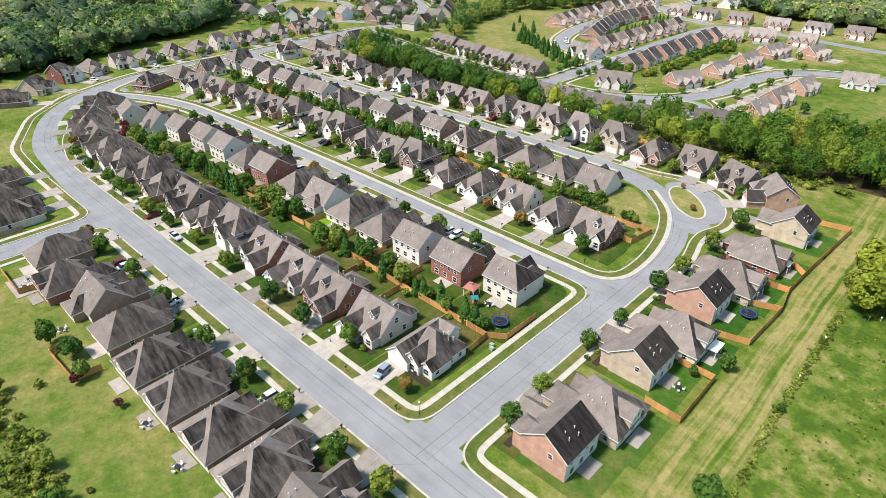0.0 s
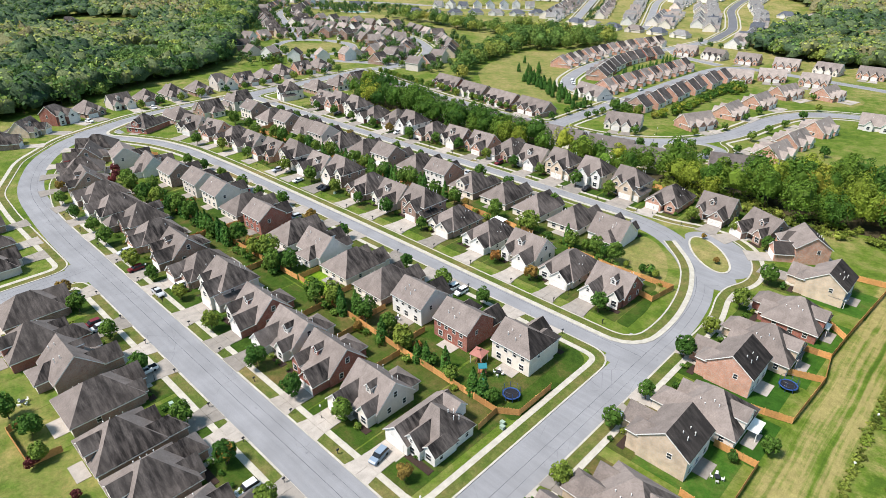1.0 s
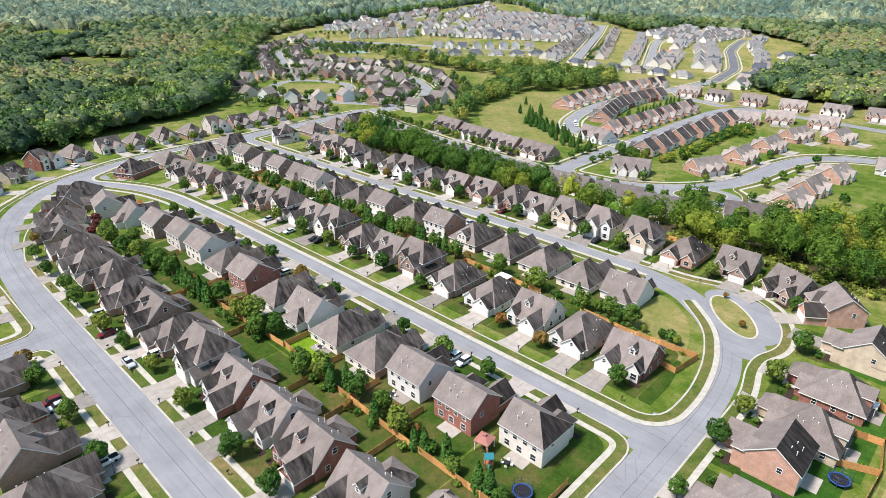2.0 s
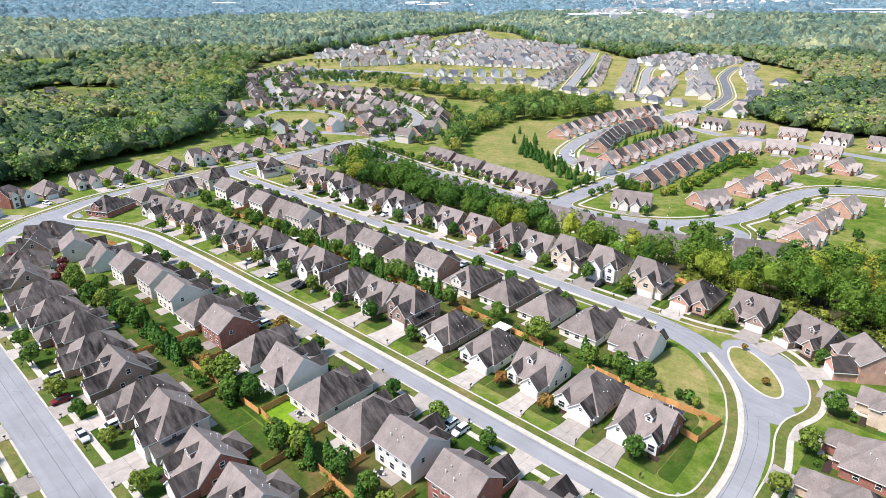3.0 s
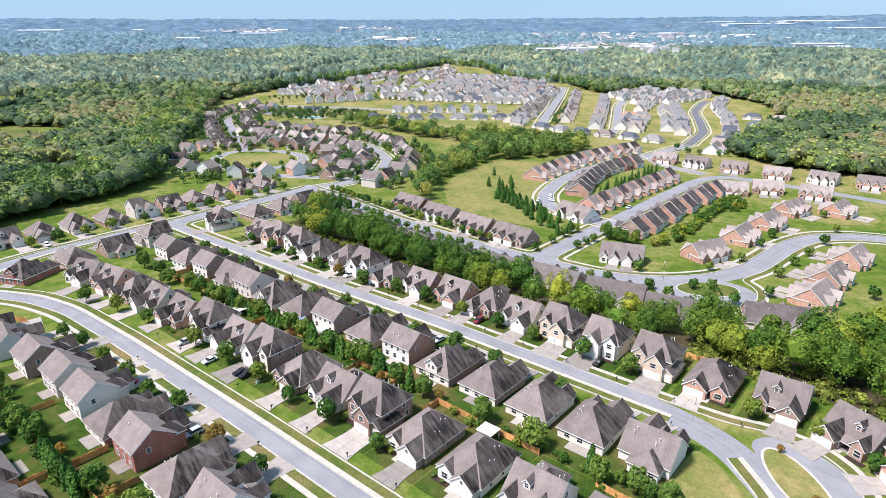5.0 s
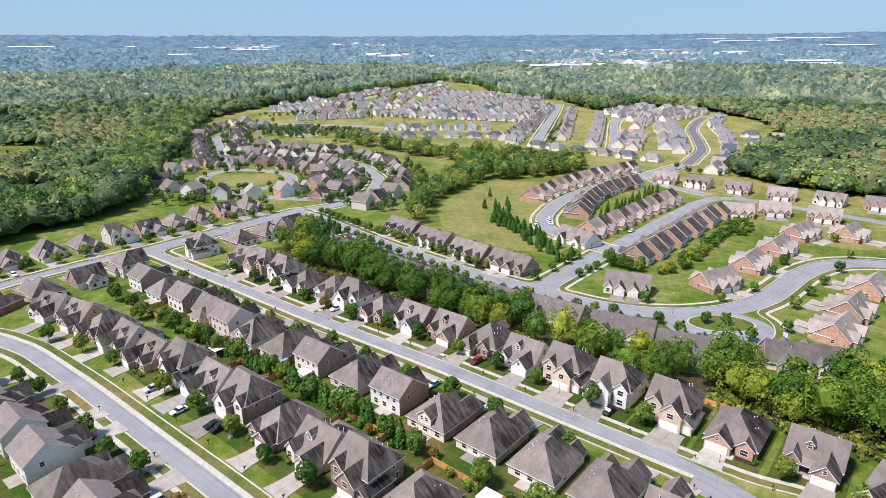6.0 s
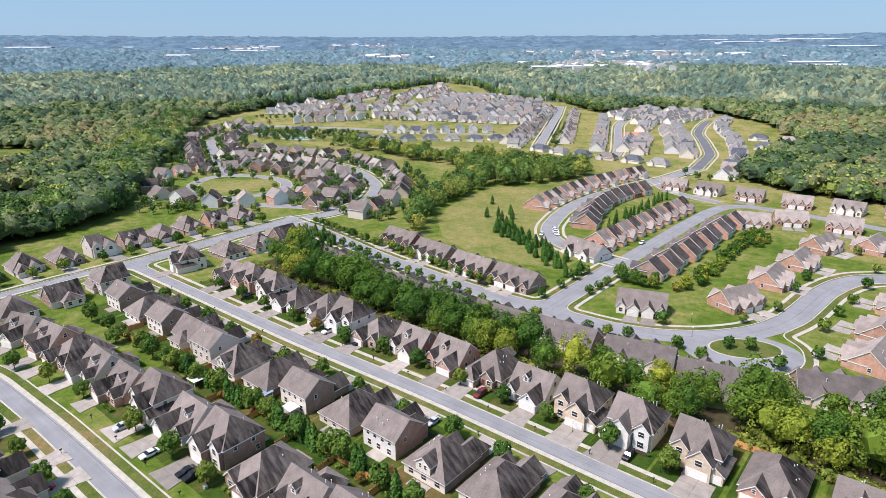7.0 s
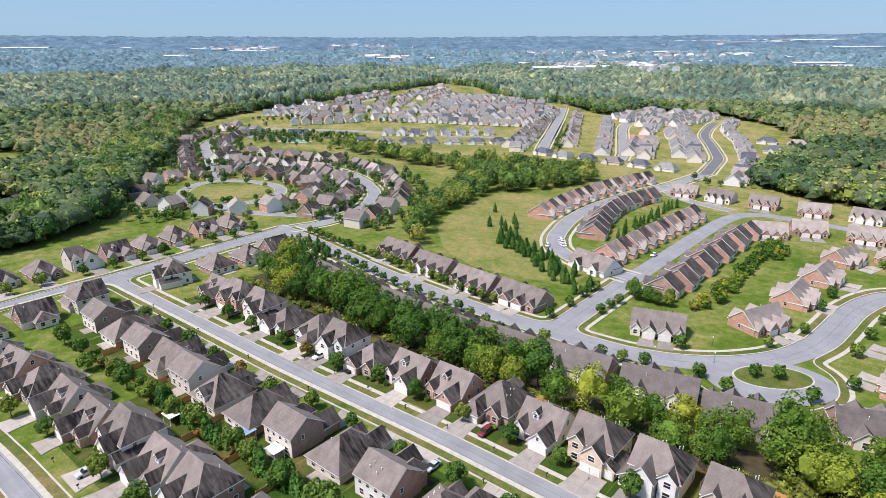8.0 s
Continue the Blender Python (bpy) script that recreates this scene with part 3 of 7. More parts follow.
class House:
    def __init__(self, name, label, wall, accent, roof, category="house", group="houses of the estate"):
        self.root = thing(name, label, category, group)
        self.wall, self.accent, self.roof = wall, accent, roof
        self.shell = bmesh.new()
        self.fine = True

    def block(self, x0, x1, y0, y1, eave, pitch, axis="y", ends="gg", z0=0.0, over=0.45, front=0):
        """Walls and roof over a rectangle; ends: g for a gable and h for a hip at the low and the high end of the ridge."""
        bm = self.shell
        if axis == "y":
            u0, u1, v0, v1 = x0, x1, y0, y1

            def at(u, v, z):
                return (u, v, z)
        else:
            u0, u1, v0, v1 = y0, y1, x0, x1

            def at(u, v, z):
                return (v, u, z)
        c, half = (u0 + u1) / 2, (u1 - u0) / 2
        top = eave + half * pitch
        low = [bm.verts.new(at(u, v, z0)) for u, v in ((u0, v0), (u1, v0), (u1, v1), (u0, v1))]
        high = [bm.verts.new(at(u, v, eave)) for u, v in ((u0, v0), (u1, v0), (u1, v1), (u0, v1))]
        for i in range(4):
            j = (i + 1) % 4
            mi = 1 if front and ((axis == "y" and i == 0) or (axis == "x" and i == 3)) else 2 if i == (2 if axis == "y" else 1) else 0
            bm.faces.new((low[i], low[j], high[j], high[i])).material_index = mi
        for k, (v, e) in enumerate(((v0, ends[0]), (v1, ends[1]))):
            if e == "g":
                a, b = (high[0], high[1]) if k == 0 else (high[2], high[3])
                bm.faces.new((a, b, bm.verts.new(at(c, v, top - 0.02)))).material_index = 1 if front and k == 0 else 2 if k == 1 and axis == "y" else 0
        # roof slabs
        rf = bmesh.new()
        drop = over * pitch
        ul, ur, e = u0 - over, u1 + over, eave - drop + 0.1
        va, vb = v0 - (0.3 if ends[0] == "g" else over), v1 + (0.3 if ends[1] == "g" else over)
        hip = (half + over) * 0.95
        ra = va if ends[0] == "g" else va + hip
        rb = vb if ends[1] == "g" else vb - hip
        if ra > rb:
            ra = rb = (ra + rb) / 2
        t = top + 0.1
        th = 0.26
        apex = abs(ra - rb) < 0.01
        left = [at(ul, va, e), at(ul, vb, e), at(c, rb, t)] + ([] if apex else [at(c, ra, t)])
        right = [at(ur, va, e), at(ur, vb, e), at(c, rb, t)] + ([] if apex else [at(c, ra, t)])
        slab(rf, left, th)
        slab(rf, right, th)
        if ends[0] == "h":
            slab(rf, [at(ul, va, e), at(ur, va, e), at(c, ra, t)], th)
        if ends[1] == "h":
            slab(rf, [at(ul, vb, e), at(ur, vb, e), at(c, rb, t)], th)
        bmesh.ops.recalc_face_normals(rf, faces=rf.faces)
        part("roof", rf, [self.roof, M_TRIM], self.root)
        return top

    def window(self, x, y, z, w, h, face, pane=True):
        """A framed window, its centre on a wall that looks to -y, +y, -x or +x (face s, n, w, e)."""
        self.fine = pane
        fr = bmesh.new()
        f, d = 0.09, 0.07
        # one moulded frame: a plate of cells, those of the two sashes left open or glazed
        xs = (-w / 2 - f, -w / 2, w / 2, w / 2 + f)
        zs = (-h / 2 - f, -h / 2, -0.035, 0.035, h / 2, h / 2 + f)
        grid = [[fr.verts.new((x, -d, z)) for x in xs] for z in zs]
        for r in range(5):
            for c in range(3):
                q = (grid[r][c], grid[r][c + 1], grid[r + 1][c + 1], grid[r + 1][c])
                if c == 1 and r in (1, 3):
                    inner = [fr.verts.new((v.co.x, -0.03, v.co.z)) for v in q]
                    for k in range(4):
                        fr.faces.new((q[k], q[(k + 1) % 4], inner[(k + 1) % 4], inner[k]))
                    if not pane:
                        fr.faces.new(inner).material_index = 1
                else:
                    fr.faces.new(q)
        rim = [grid[0][k] for k in range(4)] + [grid[k][3] for k in range(1, 6)] + [grid[5][k] for k in (2, 1, 0)] + [grid[k][0] for k in (4, 3, 2, 1)]
        back = [fr.verts.new((v.co.x, 0.05, v.co.z)) for v in rim]
        for k in range(len(rim)):
            m = (k + 1) % len(rim)
            fr.faces.new((rim[k], back[k], back[m], rim[m]))
        ob = part("window", fr, [M_TRIM, M_GLASS], self.root)
        ob.matrix_basis = pose(x, y, z, 0, 0, {"s": 0, "e": 90, "n": 180, "w": -90}[face])
        if pane:
            gl = bmesh.new()
            box(gl, -w / 2, w / 2, -0.028, 0.04, -h / 2, h / 2)
            part("pane", gl, M_GLASS, ob)

    def garage(self, x, y, w, h=2.25):
        g = bmesh.new()
        plainly = self.root.name.startswith(("distant", "town"))
        if plainly:
            box(g, x - w / 2, x + w / 2, y - 0.08, y + 0.05, 0.02, h)
            part("garage_door", g, M_GARAGE, self.root, "white garage door")
            return
        for k in range(4):
            box(g, x - w / 2, x + w / 2, y - 0.05, y + 0.05, 0.02 + k * h / 4, k * h / 4 + h / 4 - 0.03)
            for c in range(max(2, round(w / 1.2))):
                s = w / max(2, round(w / 1.2))
                box(g, x - w / 2 + c * s + 0.12, x - w / 2 + (c + 1) * s - 0.12, y - 0.075, y - 0.05, 0.12 + k * h / 4, k * h / 4 + h / 4 - 0.13)
        t = g
        box(t, x - w / 2 - 0.15, x - w / 2, y - 0.08, y + 0.05, 0, h + 0.15)
        box(t, x + w / 2, x + w / 2 + 0.15, y - 0.08, y + 0.05, 0, h + 0.15)
        box(t, x - w / 2, x + w / 2, y - 0.08, y + 0.05, h, h + 0.15)
        part("garage_door", g, M_GARAGE, self.root, "white panelled garage door")

    def door(self, x, y):
        d = bmesh.new()
        box(d, x - 0.48, x + 0.48, y - 0.05, y + 0.03, 0.15, 2.2)
        box(d, x - 0.3, x + 0.3, y - 0.08, y - 0.05, 1.3, 2.0)
        box(d, x - 0.3, x + 0.3, y - 0.08, y - 0.05, 0.35, 1.1)
        part("front_door", d, M_DOOR, self.root, "dark painted front door")

    def porch(self, x0, x1, y0, y1, h=2.7, slope=0.35):
        r = bmesh.new()
        rise = (y1 - y0) * slope
        slab(r, [(x0 - 0.3, y0 - 0.3, h), (x1 + 0.3, y0 - 0.3, h), (x1 + 0.3, y1, h + rise), (x0 - 0.3, y1, h + rise)], 0.18)
        part("porch_roof", r, [self.roof, M_TRIM], self.root)
        f = bmesh.new()
        box(f, x0, x1, y0, y1, 0, 0.18)
        part("porch_floor", f, M_CONCRETE, self.root)
        n = max(2, round((x1 - x0) / 2.6) + 1)
        for k in range(n):
            c = bmesh.new()
            x = x0 + 0.2 + (x1 - x0 - 0.4) * k / (n - 1)
            box(c, x - 0.11, x + 0.11, y0 + 0.05, y0 + 0.27, 0.18, h)
            box(c, x - 0.16, x + 0.16, y0, y0 + 0.32, 0.18, 0.5)
            part("column", c, M_TRIM, self.root)

    def dormer(self, x, y, z, w=1.7, h=1.6, back=3.0):
        self.block(x - w / 2, x + w / 2, y, y + back, z + h, 1.0, "y", "gg", z - 0.4, 0.22, 1)
        self.window(x, y, z + h * 0.5, w * 0.5, h * 0.7, "s")

    def vents(self, *spots):
        extra = [(x + dx, y + dy, z - 0.8 * abs(dx) - 0.1) for x, y, z in spots for dx, dy in ((0.4, 1.2),)]
        for x, y, z in [*spots, *extra] if self.fine else spots[:1]:
            v = bmesh.new()
            tube(v, (x, y, z - 0.9), (x, y, z + 0.15), 0.075, 0.075, 6)
            tube(v, (x, y, z + 0.15), (x, y, z + 0.26), 0.14, 0.1, 6)
            part("vent_pipe", v, M_PIPE, self.root, "white vent pipe")

    def chimney(self, x, y, z0, z1):
        c = bmesh.new()
        box(c, x - 0.45, x + 0.45, y - 0.4, y + 0.4, z0, z1)
        box(c, x - 0.55, x + 0.55, y - 0.5, y + 0.5, z1, z1 + 0.15)
        part("chimney", c, self.wall, self.root)

    def patio(self, x0, x1, y0, y1):
        p = bmesh.new()
        box(p, x0, x1, y0, y1, 0, 0.14)
        part("patio", p, M_CONCRETE, self.root, "pale concrete patio slab")

    def garden(self, dx, dy, gx, x0, x1, y):
        """A walk from the door to the drive and a mulched bed along the front."""
        if not self.fine:
            return
        w = bmesh.new()
        box(w, dx - 0.6, dx + 0.6, dy - 3.4, dy, -0.05, 0.16)
        a, b = sorted((dx + (0.6 if gx > dx else -0.6), gx - (2.4 if gx > dx else -2.4)))
        box(w, a, b, dy - 3.4, dy - 2.3, -0.05, 0.157)
        part("front_walk", w, M_WALKWAY, self.root, "pale concrete front walk")
        m = bmesh.new()
        box(m, min(x0, x1), max(x0, x1), y - 1.3, y + 0.3, -0.05, 0.13)
        part("planting_bed", m, M_MULCH, self.root, "dark mulched planting bed")

    def done(self):
        part("wall", self.shell, [self.wall, self.accent, REAR.get(self.wall, self.wall) if self.accent != self.wall or self.wall != M_RED else M_RED], self.root)
        return self.root


def ranch(label, wall, accent, roof, pane=True, flip=1):
    """One storey under a large hip, garage gable to the street, lower hip over the entrance."""
    h = House("house", label, wall, accent, roof)
    s = flip
    h.block(-6.0, 6.0, -6.5, 8.2, 3.0, 0.80, "y", "hh")
    a, b = sorted((-5.45 * s, 0.6 * s))
    h.block(a, b, -9.0, 0.5, 3.0, 0.85, "y", "gh", front=1)
    a, b = sorted((1.4 * s, 5.4 * s))
    h.block(a, b, -7.4, 0.0, 3.0, 0.95, "y", "gh", front=1)
    h.garage(-2.6 * s, -9.0, 4.9)
    h.door(1.0 * s, -6.5)
    h.window(3.4 * s, -7.4, 1.6, 1.7, 1.5, "s", pane)
    h.window(-2.6 * s, -9.0, 3.9, 0.8, 0.9, "s", pane)
    for y in (-3.0, 1.5, 5.5):
        h.window(6.0, y, 1.7, 0.95, 1.35, "e", pane)
    for x in (-3.6, 0.0, 3.4):
        h.window(x, 8.2, 1.6, 1.4, 1.5, "n", pane)
    h.window(-6.0, 3.0, 1.7, 0.9, 1.3, "w", pane)
    h.vents((2.6, 3.0, 6.0), (3.8, -0.5, 4.9))
    h.patio(-3.5, 2.5, 8.2, 11.2)
    h.garden(1.0 * s, -6.5, -2.6 * s, 1.8 * s, 6.4 * s, -7.5)
    return h.done()


def cottage(label, wall, accent, roof, pane=True, flip=1):
    """One and a half storeys, ridge along the street, dormer, two front gables, lower rear wing."""
    h = House("house", label, wall, accent, roof)
    s = flip
    h.block(-6.0, 6.0, -4.2, 6.2, 3.2, 0.95, "x", "gg")
    a, b = sorted((0.3 * s, 5.5 * s))
    h.block(a, b, -8.6, 1.0, 3.1, 1.0, "y", "gg", front=1)
    a, b = sorted((-5.5 * s, -2.5 * s))
    h.block(a, b, -6.6, 0.5, 3.6, 1.2, "y", "gg", front=1)
    a, b = sorted((-4.5 * s, 2.5 * s))
    h.block(a, b, 4.0, 9.2, 2.9, 0.6, "y", "gh")
    h.dormer(-1.3 * s, -2.6, 4.9)
    h.porch(*sorted((-2.6 * s, 0.4 * s)), -6.4, -4.2)
    h.garage(2.9 * s, -8.6, 4.6)
    h.door(-0.6 * s, -4.2)
    h.window(-4.3 * s, -6.6, 1.7, 1.5, 1.6, "s", pane)
    h.window(2.9 * s, -8.6, 4.0, 0.8, 1.0, "s", pane)
    for y, z in ((-1.0, 1.7), (3.4, 1.7), (1.0, 5.0)):
        h.window(6.0, y, z, 1.0, 1.4, "e", pane)
    for x in (-3.0, 0.6):
        h.window(x * s, 9.2, 1.6, 1.3, 1.4, "n", pane)
    h.vents((3.5, 2.4, 7.4), (-2.0, 3.0, 7.0))
    h.garden(-0.6 * s, -4.2, 3.2 * s, -6.6 * s, -2.4 * s, -6.7)
    return h.done()


def manor(label, wall, accent, roof, pane=True, flip=1):
    """Two storeys, hipped, with twin front gables and a low garage wing."""
    h = House("house", label, wall, accent, roof)
    s = flip
    h.block(-5.8, 5.8, -4.5, 6.6, 5.7, 0.80, "x", "gh")
    a, b = sorted((-5.3 * s, -1.4 * s))
    h.block(a, b, -5.6, 0.5, 5.7, 1.0, "y", "gg", front=1)
    a, b = sorted((-0.9 * s, 4.6 * s))
    h.block(a, b, -7.6, 0.5, 5.0, 1.05, "y", "gg", front=1)
    a, b = sorted((3.4 * s, 7.2 * s))
    h.block(a, b, -6.6, 2.0, 2.9, 0.75, "y", "gh", front=1)
    h.garage(1.6 * s, -7.6, 4.7)
    h.garage(5.5 * s, -6.6, 2.5)
    h.door(-1.0 * s, -4.5)
    h.window(-3.4 * s, -5.6, 1.6, 1.6, 1.6, "s", pane)
    h.window(-3.4 * s, -5.6, 4.5, 1.5, 1.4, "s", pane)
    h.window(1.8 * s, -7.6, 4.3, 1.6, 1.4, "s", pane)
    for y, z in ((-1.5, 4.5), (3.5, 4.5), (4.5, 1.6)):
        h.window(5.8, y, z, 1.0, 1.4, "e", pane)
    for x, z in ((-3.5, 4.5), (3.2, 4.5), (-3.2, 1.6), (2.2, 1.6)):
        h.window(x, 6.6, z, 1.3, 1.4, "n", pane)
    h.window(-5.8, 1.5, 4.5, 1.0, 1.4, "w", pane)
    h.vents((2.5, 3.4, 8.9), (-1.5, 3.8, 8.4))
    h.patio(-2.5, 3.5, 6.6, 9.4)
    h.garden(-1.0 * s, -4.5, 2.4 * s, -6.0 * s, -1.8 * s, -5.7)
    return h.done()


def saltbox(label, wall, accent, roof, pane=True, flip=1, ends="gg"):
    """Two storeys, ridge parallel to the street with plain gable ends, low entrance wing."""
    h = House("house", label, wall, accent, roof)
    s = flip
    h.block(-5.6, 5.6, -2.5, 7.5, 5.6, 0.72, "x", ends)
    a, b = sorted((-5.1 * s, 0.6 * s))
    h.block(a, b, -8.2, 1.5, 3.1, 0.9, "y", "gg", front=1)
    a, b = sorted((0.8 * s, 5.1 * s))
    h.block(a, b, -5.0, 2.0, 5.2, 0.9, "y", "hg", front=1)
    h.garage(-2.3 * s, -8.2, 4.7)
    h.door(1.6 * s, -5.0)
    h.window(3.8 * s, -5.0, 1.6, 1.4, 1.5, "s", pane)
    h.window(3.2 * s, -5.0, 4.2, 1.4, 1.3, "s", pane)
    for x in (-3.6, -1.2, 1.4, 3.8):
        h.window(x, 7.5, 4.3, 1.0, 1.4, "n", pane)
    for x in (-3.4, 0.2, 3.4):
        h.window(x, 7.5, 1.6, 1.3, 1.5, "n", pane)
    h.window(5.6, 4.0, 4.3, 0.9, 1.2, "e", pane)
    h.window(-5.6, 4.0, 4.3, 0.9, 1.2, "w", pane)
    h.vents((2.0, 4.4, 8.2), (-0.5, 4.8, 7.9))
    h.patio(-3.0, 2.0, 7.5, 10.5)
    h.garden(1.6 * s, -5.0, -2.4 * s, 2.4 * s, 6.2 * s, -5.1)
    return h.done()


def hipped_saltbox(label, wall, accent, roof, pane=True, flip=1):
    """The same house with one end of the main roof hipped."""
    return saltbox(label, wall, accent, roof, pane, flip, "hg")


def villa(label, wall, accent, roof, pane=True, flip=1):
    """Broad single storey with a steep hip, cross gables and a lit attic gable at the back."""
    h = House("house", label, wall, accent, roof)
    s = flip
    h.block(-6.2, 6.2, -4.0, 9.0, 3.2, 0.86, "y", "hh")
    a, b = sorted((-5.7 * s, -0.4 * s))
    h.block(a, b, -8.6, 2.0, 3.0, 0.9, "y", "hh")
    a, b = sorted((-0.25 * s, 4.2 * s))
    h.block(a, b, -5.6, 2.0, 3.0, 1.05, "y", "gh", front=1)
    h.block(-2.2, 2.2, 5.2, 9.3, 5.4, 0.8, "y", "gg", 3.0, 0.3)
    h.garage(-3.05 * s, -8.6, 4.7)
    h.door(1.0 * s, -5.6)
    h.window(3.0 * s, -5.6, 1.6, 1.4, 1.5, "s", pane)
    for y in (-1.0, 3.0, 6.5):
        h.window(6.2, y, 1.7, 1.0, 1.4, "e", pane)
    h.window(-0.8, 9.3, 4.7, 0.8, 1.1, "n", pane)
    h.window(0.8, 9.3, 4.7, 0.8, 1.1, "n", pane)
    for x in (-4.0, 0.0, 4.0):
        h.window(x, 9.0, 1.6, 1.5, 1.5, "n", pane)
    h.vents((3.0, 0.0, 6.3), (2.4, 2.6, 6.9))
    h.patio(-2.5, 3.0, 9.3, 12.0)
    h.garden(1.0 * s, -5.6, -3.3 * s, 1.8 * s, 6.8 * s, -5.7)
    return h.done()


def triple(label, wall, accent, roof, pane=True, flip=1):
    """White corner house: low ridge to the street, three front gables stepping down, side hips."""
    h = House("house", label, wall, accent, roof)
    h.block(-6.0, 0.5, -7.0, 8.0, 3.2, 0.8, "y", "gg", front=1)
    h.block(-1.0, 6.0, -3.5, 6.5, 3.2, 0.85, "x", "gh", front=0)
    h.block(-1.6, 3.2, -6.2, 2.0, 3.3, 1.05, "y", "gg", front=1)
    h.block(3.0, 6.4, -5.2, 1.0, 3.0, 0.9, "y", "gh", front=1)
    h.block(-3.0, 2.0, 5.0, 8.6, 4.6, 0.8, "x", "gg", 2.0, 0.3)
    h.garage(-3.2, -7.0, 4.9)
    h.door(-0.6, -6.2)
    h.window(1.2, -6.2, 1.6, 1.3, 1.7, "s", pane)
    h.window(4.7, -5.2, 1.6, 1.4, 1.5, "s", pane)
    h.window(1.0, -6.2, 4.0, 0.7, 0.9, "s", pane)
    for y in (-2.0, 1.5, 4.5):
        h.window(6.0 if y > 1 else 6.4, y if y > 1 else -3.4, 1.6, 0.9, 1.3, "e", pane)
    for x in (-4.0, -1.2):
        h.window(x, 8.0, 1.6, 1.2, 1.3, "n", pane)
    h.vents((2.5, 2.6, 7.0), (4.2, 2.4, 6.6))
    h.garden(-0.6, -6.2, -3.2, 0.0, 6.9, -6.2)
    return h.done()


def duplex(label, wall, accent, roof, pane=False, flip=1):
    """A pair of homes under one long ridge, with two garage gables and small dormers."""
    h = House("duplex_house", label, wall, accent, roof)
    h.block(-10.5, 10.5, -4.5, 7.0, 3.0, 0.82, "x", "gg")
    for s in (-1, 1):
        a, b = sorted((s * 0.6, s * 5.6))
        h.block(a, b, -7.5, 1.0, 3.0, 0.9, "y", "gg", front=1)
        a, b = sorted((s * 6.4, s * 10.2))
        h.block(a, b, -6.0, 1.0, 3.0, 1.0, "y", "gg", front=1)
        h.garage(s * 3.1, -7.5, 4.6)
        h.door(s * 6.0, -4.5)
        h.window(s * 8.3, -6.0, 1.6, 1.5, 1.5, "s", pane)
        h.window(s * 10.5, 2.0, 1.6, 1.0, 1.3, "e" if s > 0 else "w", pane)
        a, b = sorted((s * 2.2, s * 7.4))
        h.block(a, b, 1.0, 8.6, 3.0, 0.9, "y", "gg")
        h.window(s * 4.8, 8.6, 1.6, 1.6, 1.5, "n", pane)
    h.vents((3.5, 3.4, 6.8), (-3.5, 3.4, 6.8))
    return h.done()


def townhouse(label, wall, accent, roof, pane=False, flip=1):
    """Terrace home: ridge along the row between brick gable ends, garage gable to the lane."""
    h = House("townhouse", label, wall, accent, roof, "townhouse", "rows of townhouses")
    h.block(-4.0, 4.0, -6.0, 7.0, 3.6, 0.75, "x", "gg")
    h.block(-3.8, 0.6, -8.6, 1.0, 3.0, 0.95, "y", "gg", front=1)
    h.block(1.2, 3.9, -6.8, 1.0, 3.8, 1.0, "y", "gg", front=1)
    h.garage(-1.6, -8.6, 3.6)
    h.window(2.5, -6.8, 1.7, 1.2, 1.4, "s", pane)
    h.window(0.5, 7.0, 1.7, 1.8, 1.5, "n", pane)
    return h.done()


def far_home(label, wall, accent, roof, pane=False, flip=1):
    """Compact home with a hip, a garage gable and a second gable, for the distant slopes."""
    h = House("distant_house", label, wall, accent, roof, "house", "houses on the far slope")
    h.block(-5.6, 5.6, -5.0, 7.0, 3.2, 0.85, "x", "gg")
    h.block(-5.2 * flip if flip > 0 else -0.2, 0.2 if flip > 0 else 5.2, -8.0, 1.0, 3.0, 0.95, "y", "gg", front=1)
    h.garage(-2.5 * flip, -8.0, 4.4)
    return h.done()


def far_wide(label, wall, accent, roof, pane=False, flip=1):
    """Broad low home under a long hip with a porch gable, for the new rows."""
    h = House("distant_house", label, wall, accent, roof, "house", "houses on the far slope")
    h.block(-9.5, 9.5, -5.0, 6.5, 3.0, 0.72, "x", "hh")
    h.block(-6.0, -0.5, -7.5, 1.0, 3.0, 0.85, "y", "gg", front=1)
    h.block(2.5, 7.5, -1.0, 8.3, 3.0, 0.8, "y", "gg")
    h.garage(-3.2, -7.5, 4.4)
    return h.done()


def far_tall(label, wall, accent, roof, pane=False, flip=1):
    h = House("distant_house", label, wall, accent, roof, "house", "houses on the far slope")
    h.block(-5.0, 5.0, -5.0, 6.0, 5.6, 0.8, "y", "gg", front=1)
    h.block(-4.6, 0.4, -8.0, -1.0, 3.0, 0.8, "y", "gh", front=1)
    h.garage(-2.1, -8.0, 4.2)
    return h.done()


HOME = {}


def home(kind, key, x, y, turn, simple=False, scale=None):
    """A copy of a house of that kind in that finish, at its place."""
    wall, accent, roof, words = FINISH[key]
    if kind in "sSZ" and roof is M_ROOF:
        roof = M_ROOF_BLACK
    if (kind, key, simple) not in HOME:
        maker, base, pane, flip = KINDS[kind]
        master = maker(base.format(words), wall, accent, roof, pane and not simple, flip)
        master.matrix_basis = pose(x, y, ground_height(x, y), 0, 0, turn)
        HOME[kind, key, simple] = master
        if scale:
            master.scale = scale
        return master
    ob = copy_thing(HOME[kind, key, simple], pose(x, y, ground_height(x, y), 0, 0, turn))
    ob.scale = scale or (1, 1, 1)
    return ob


MASS = {}


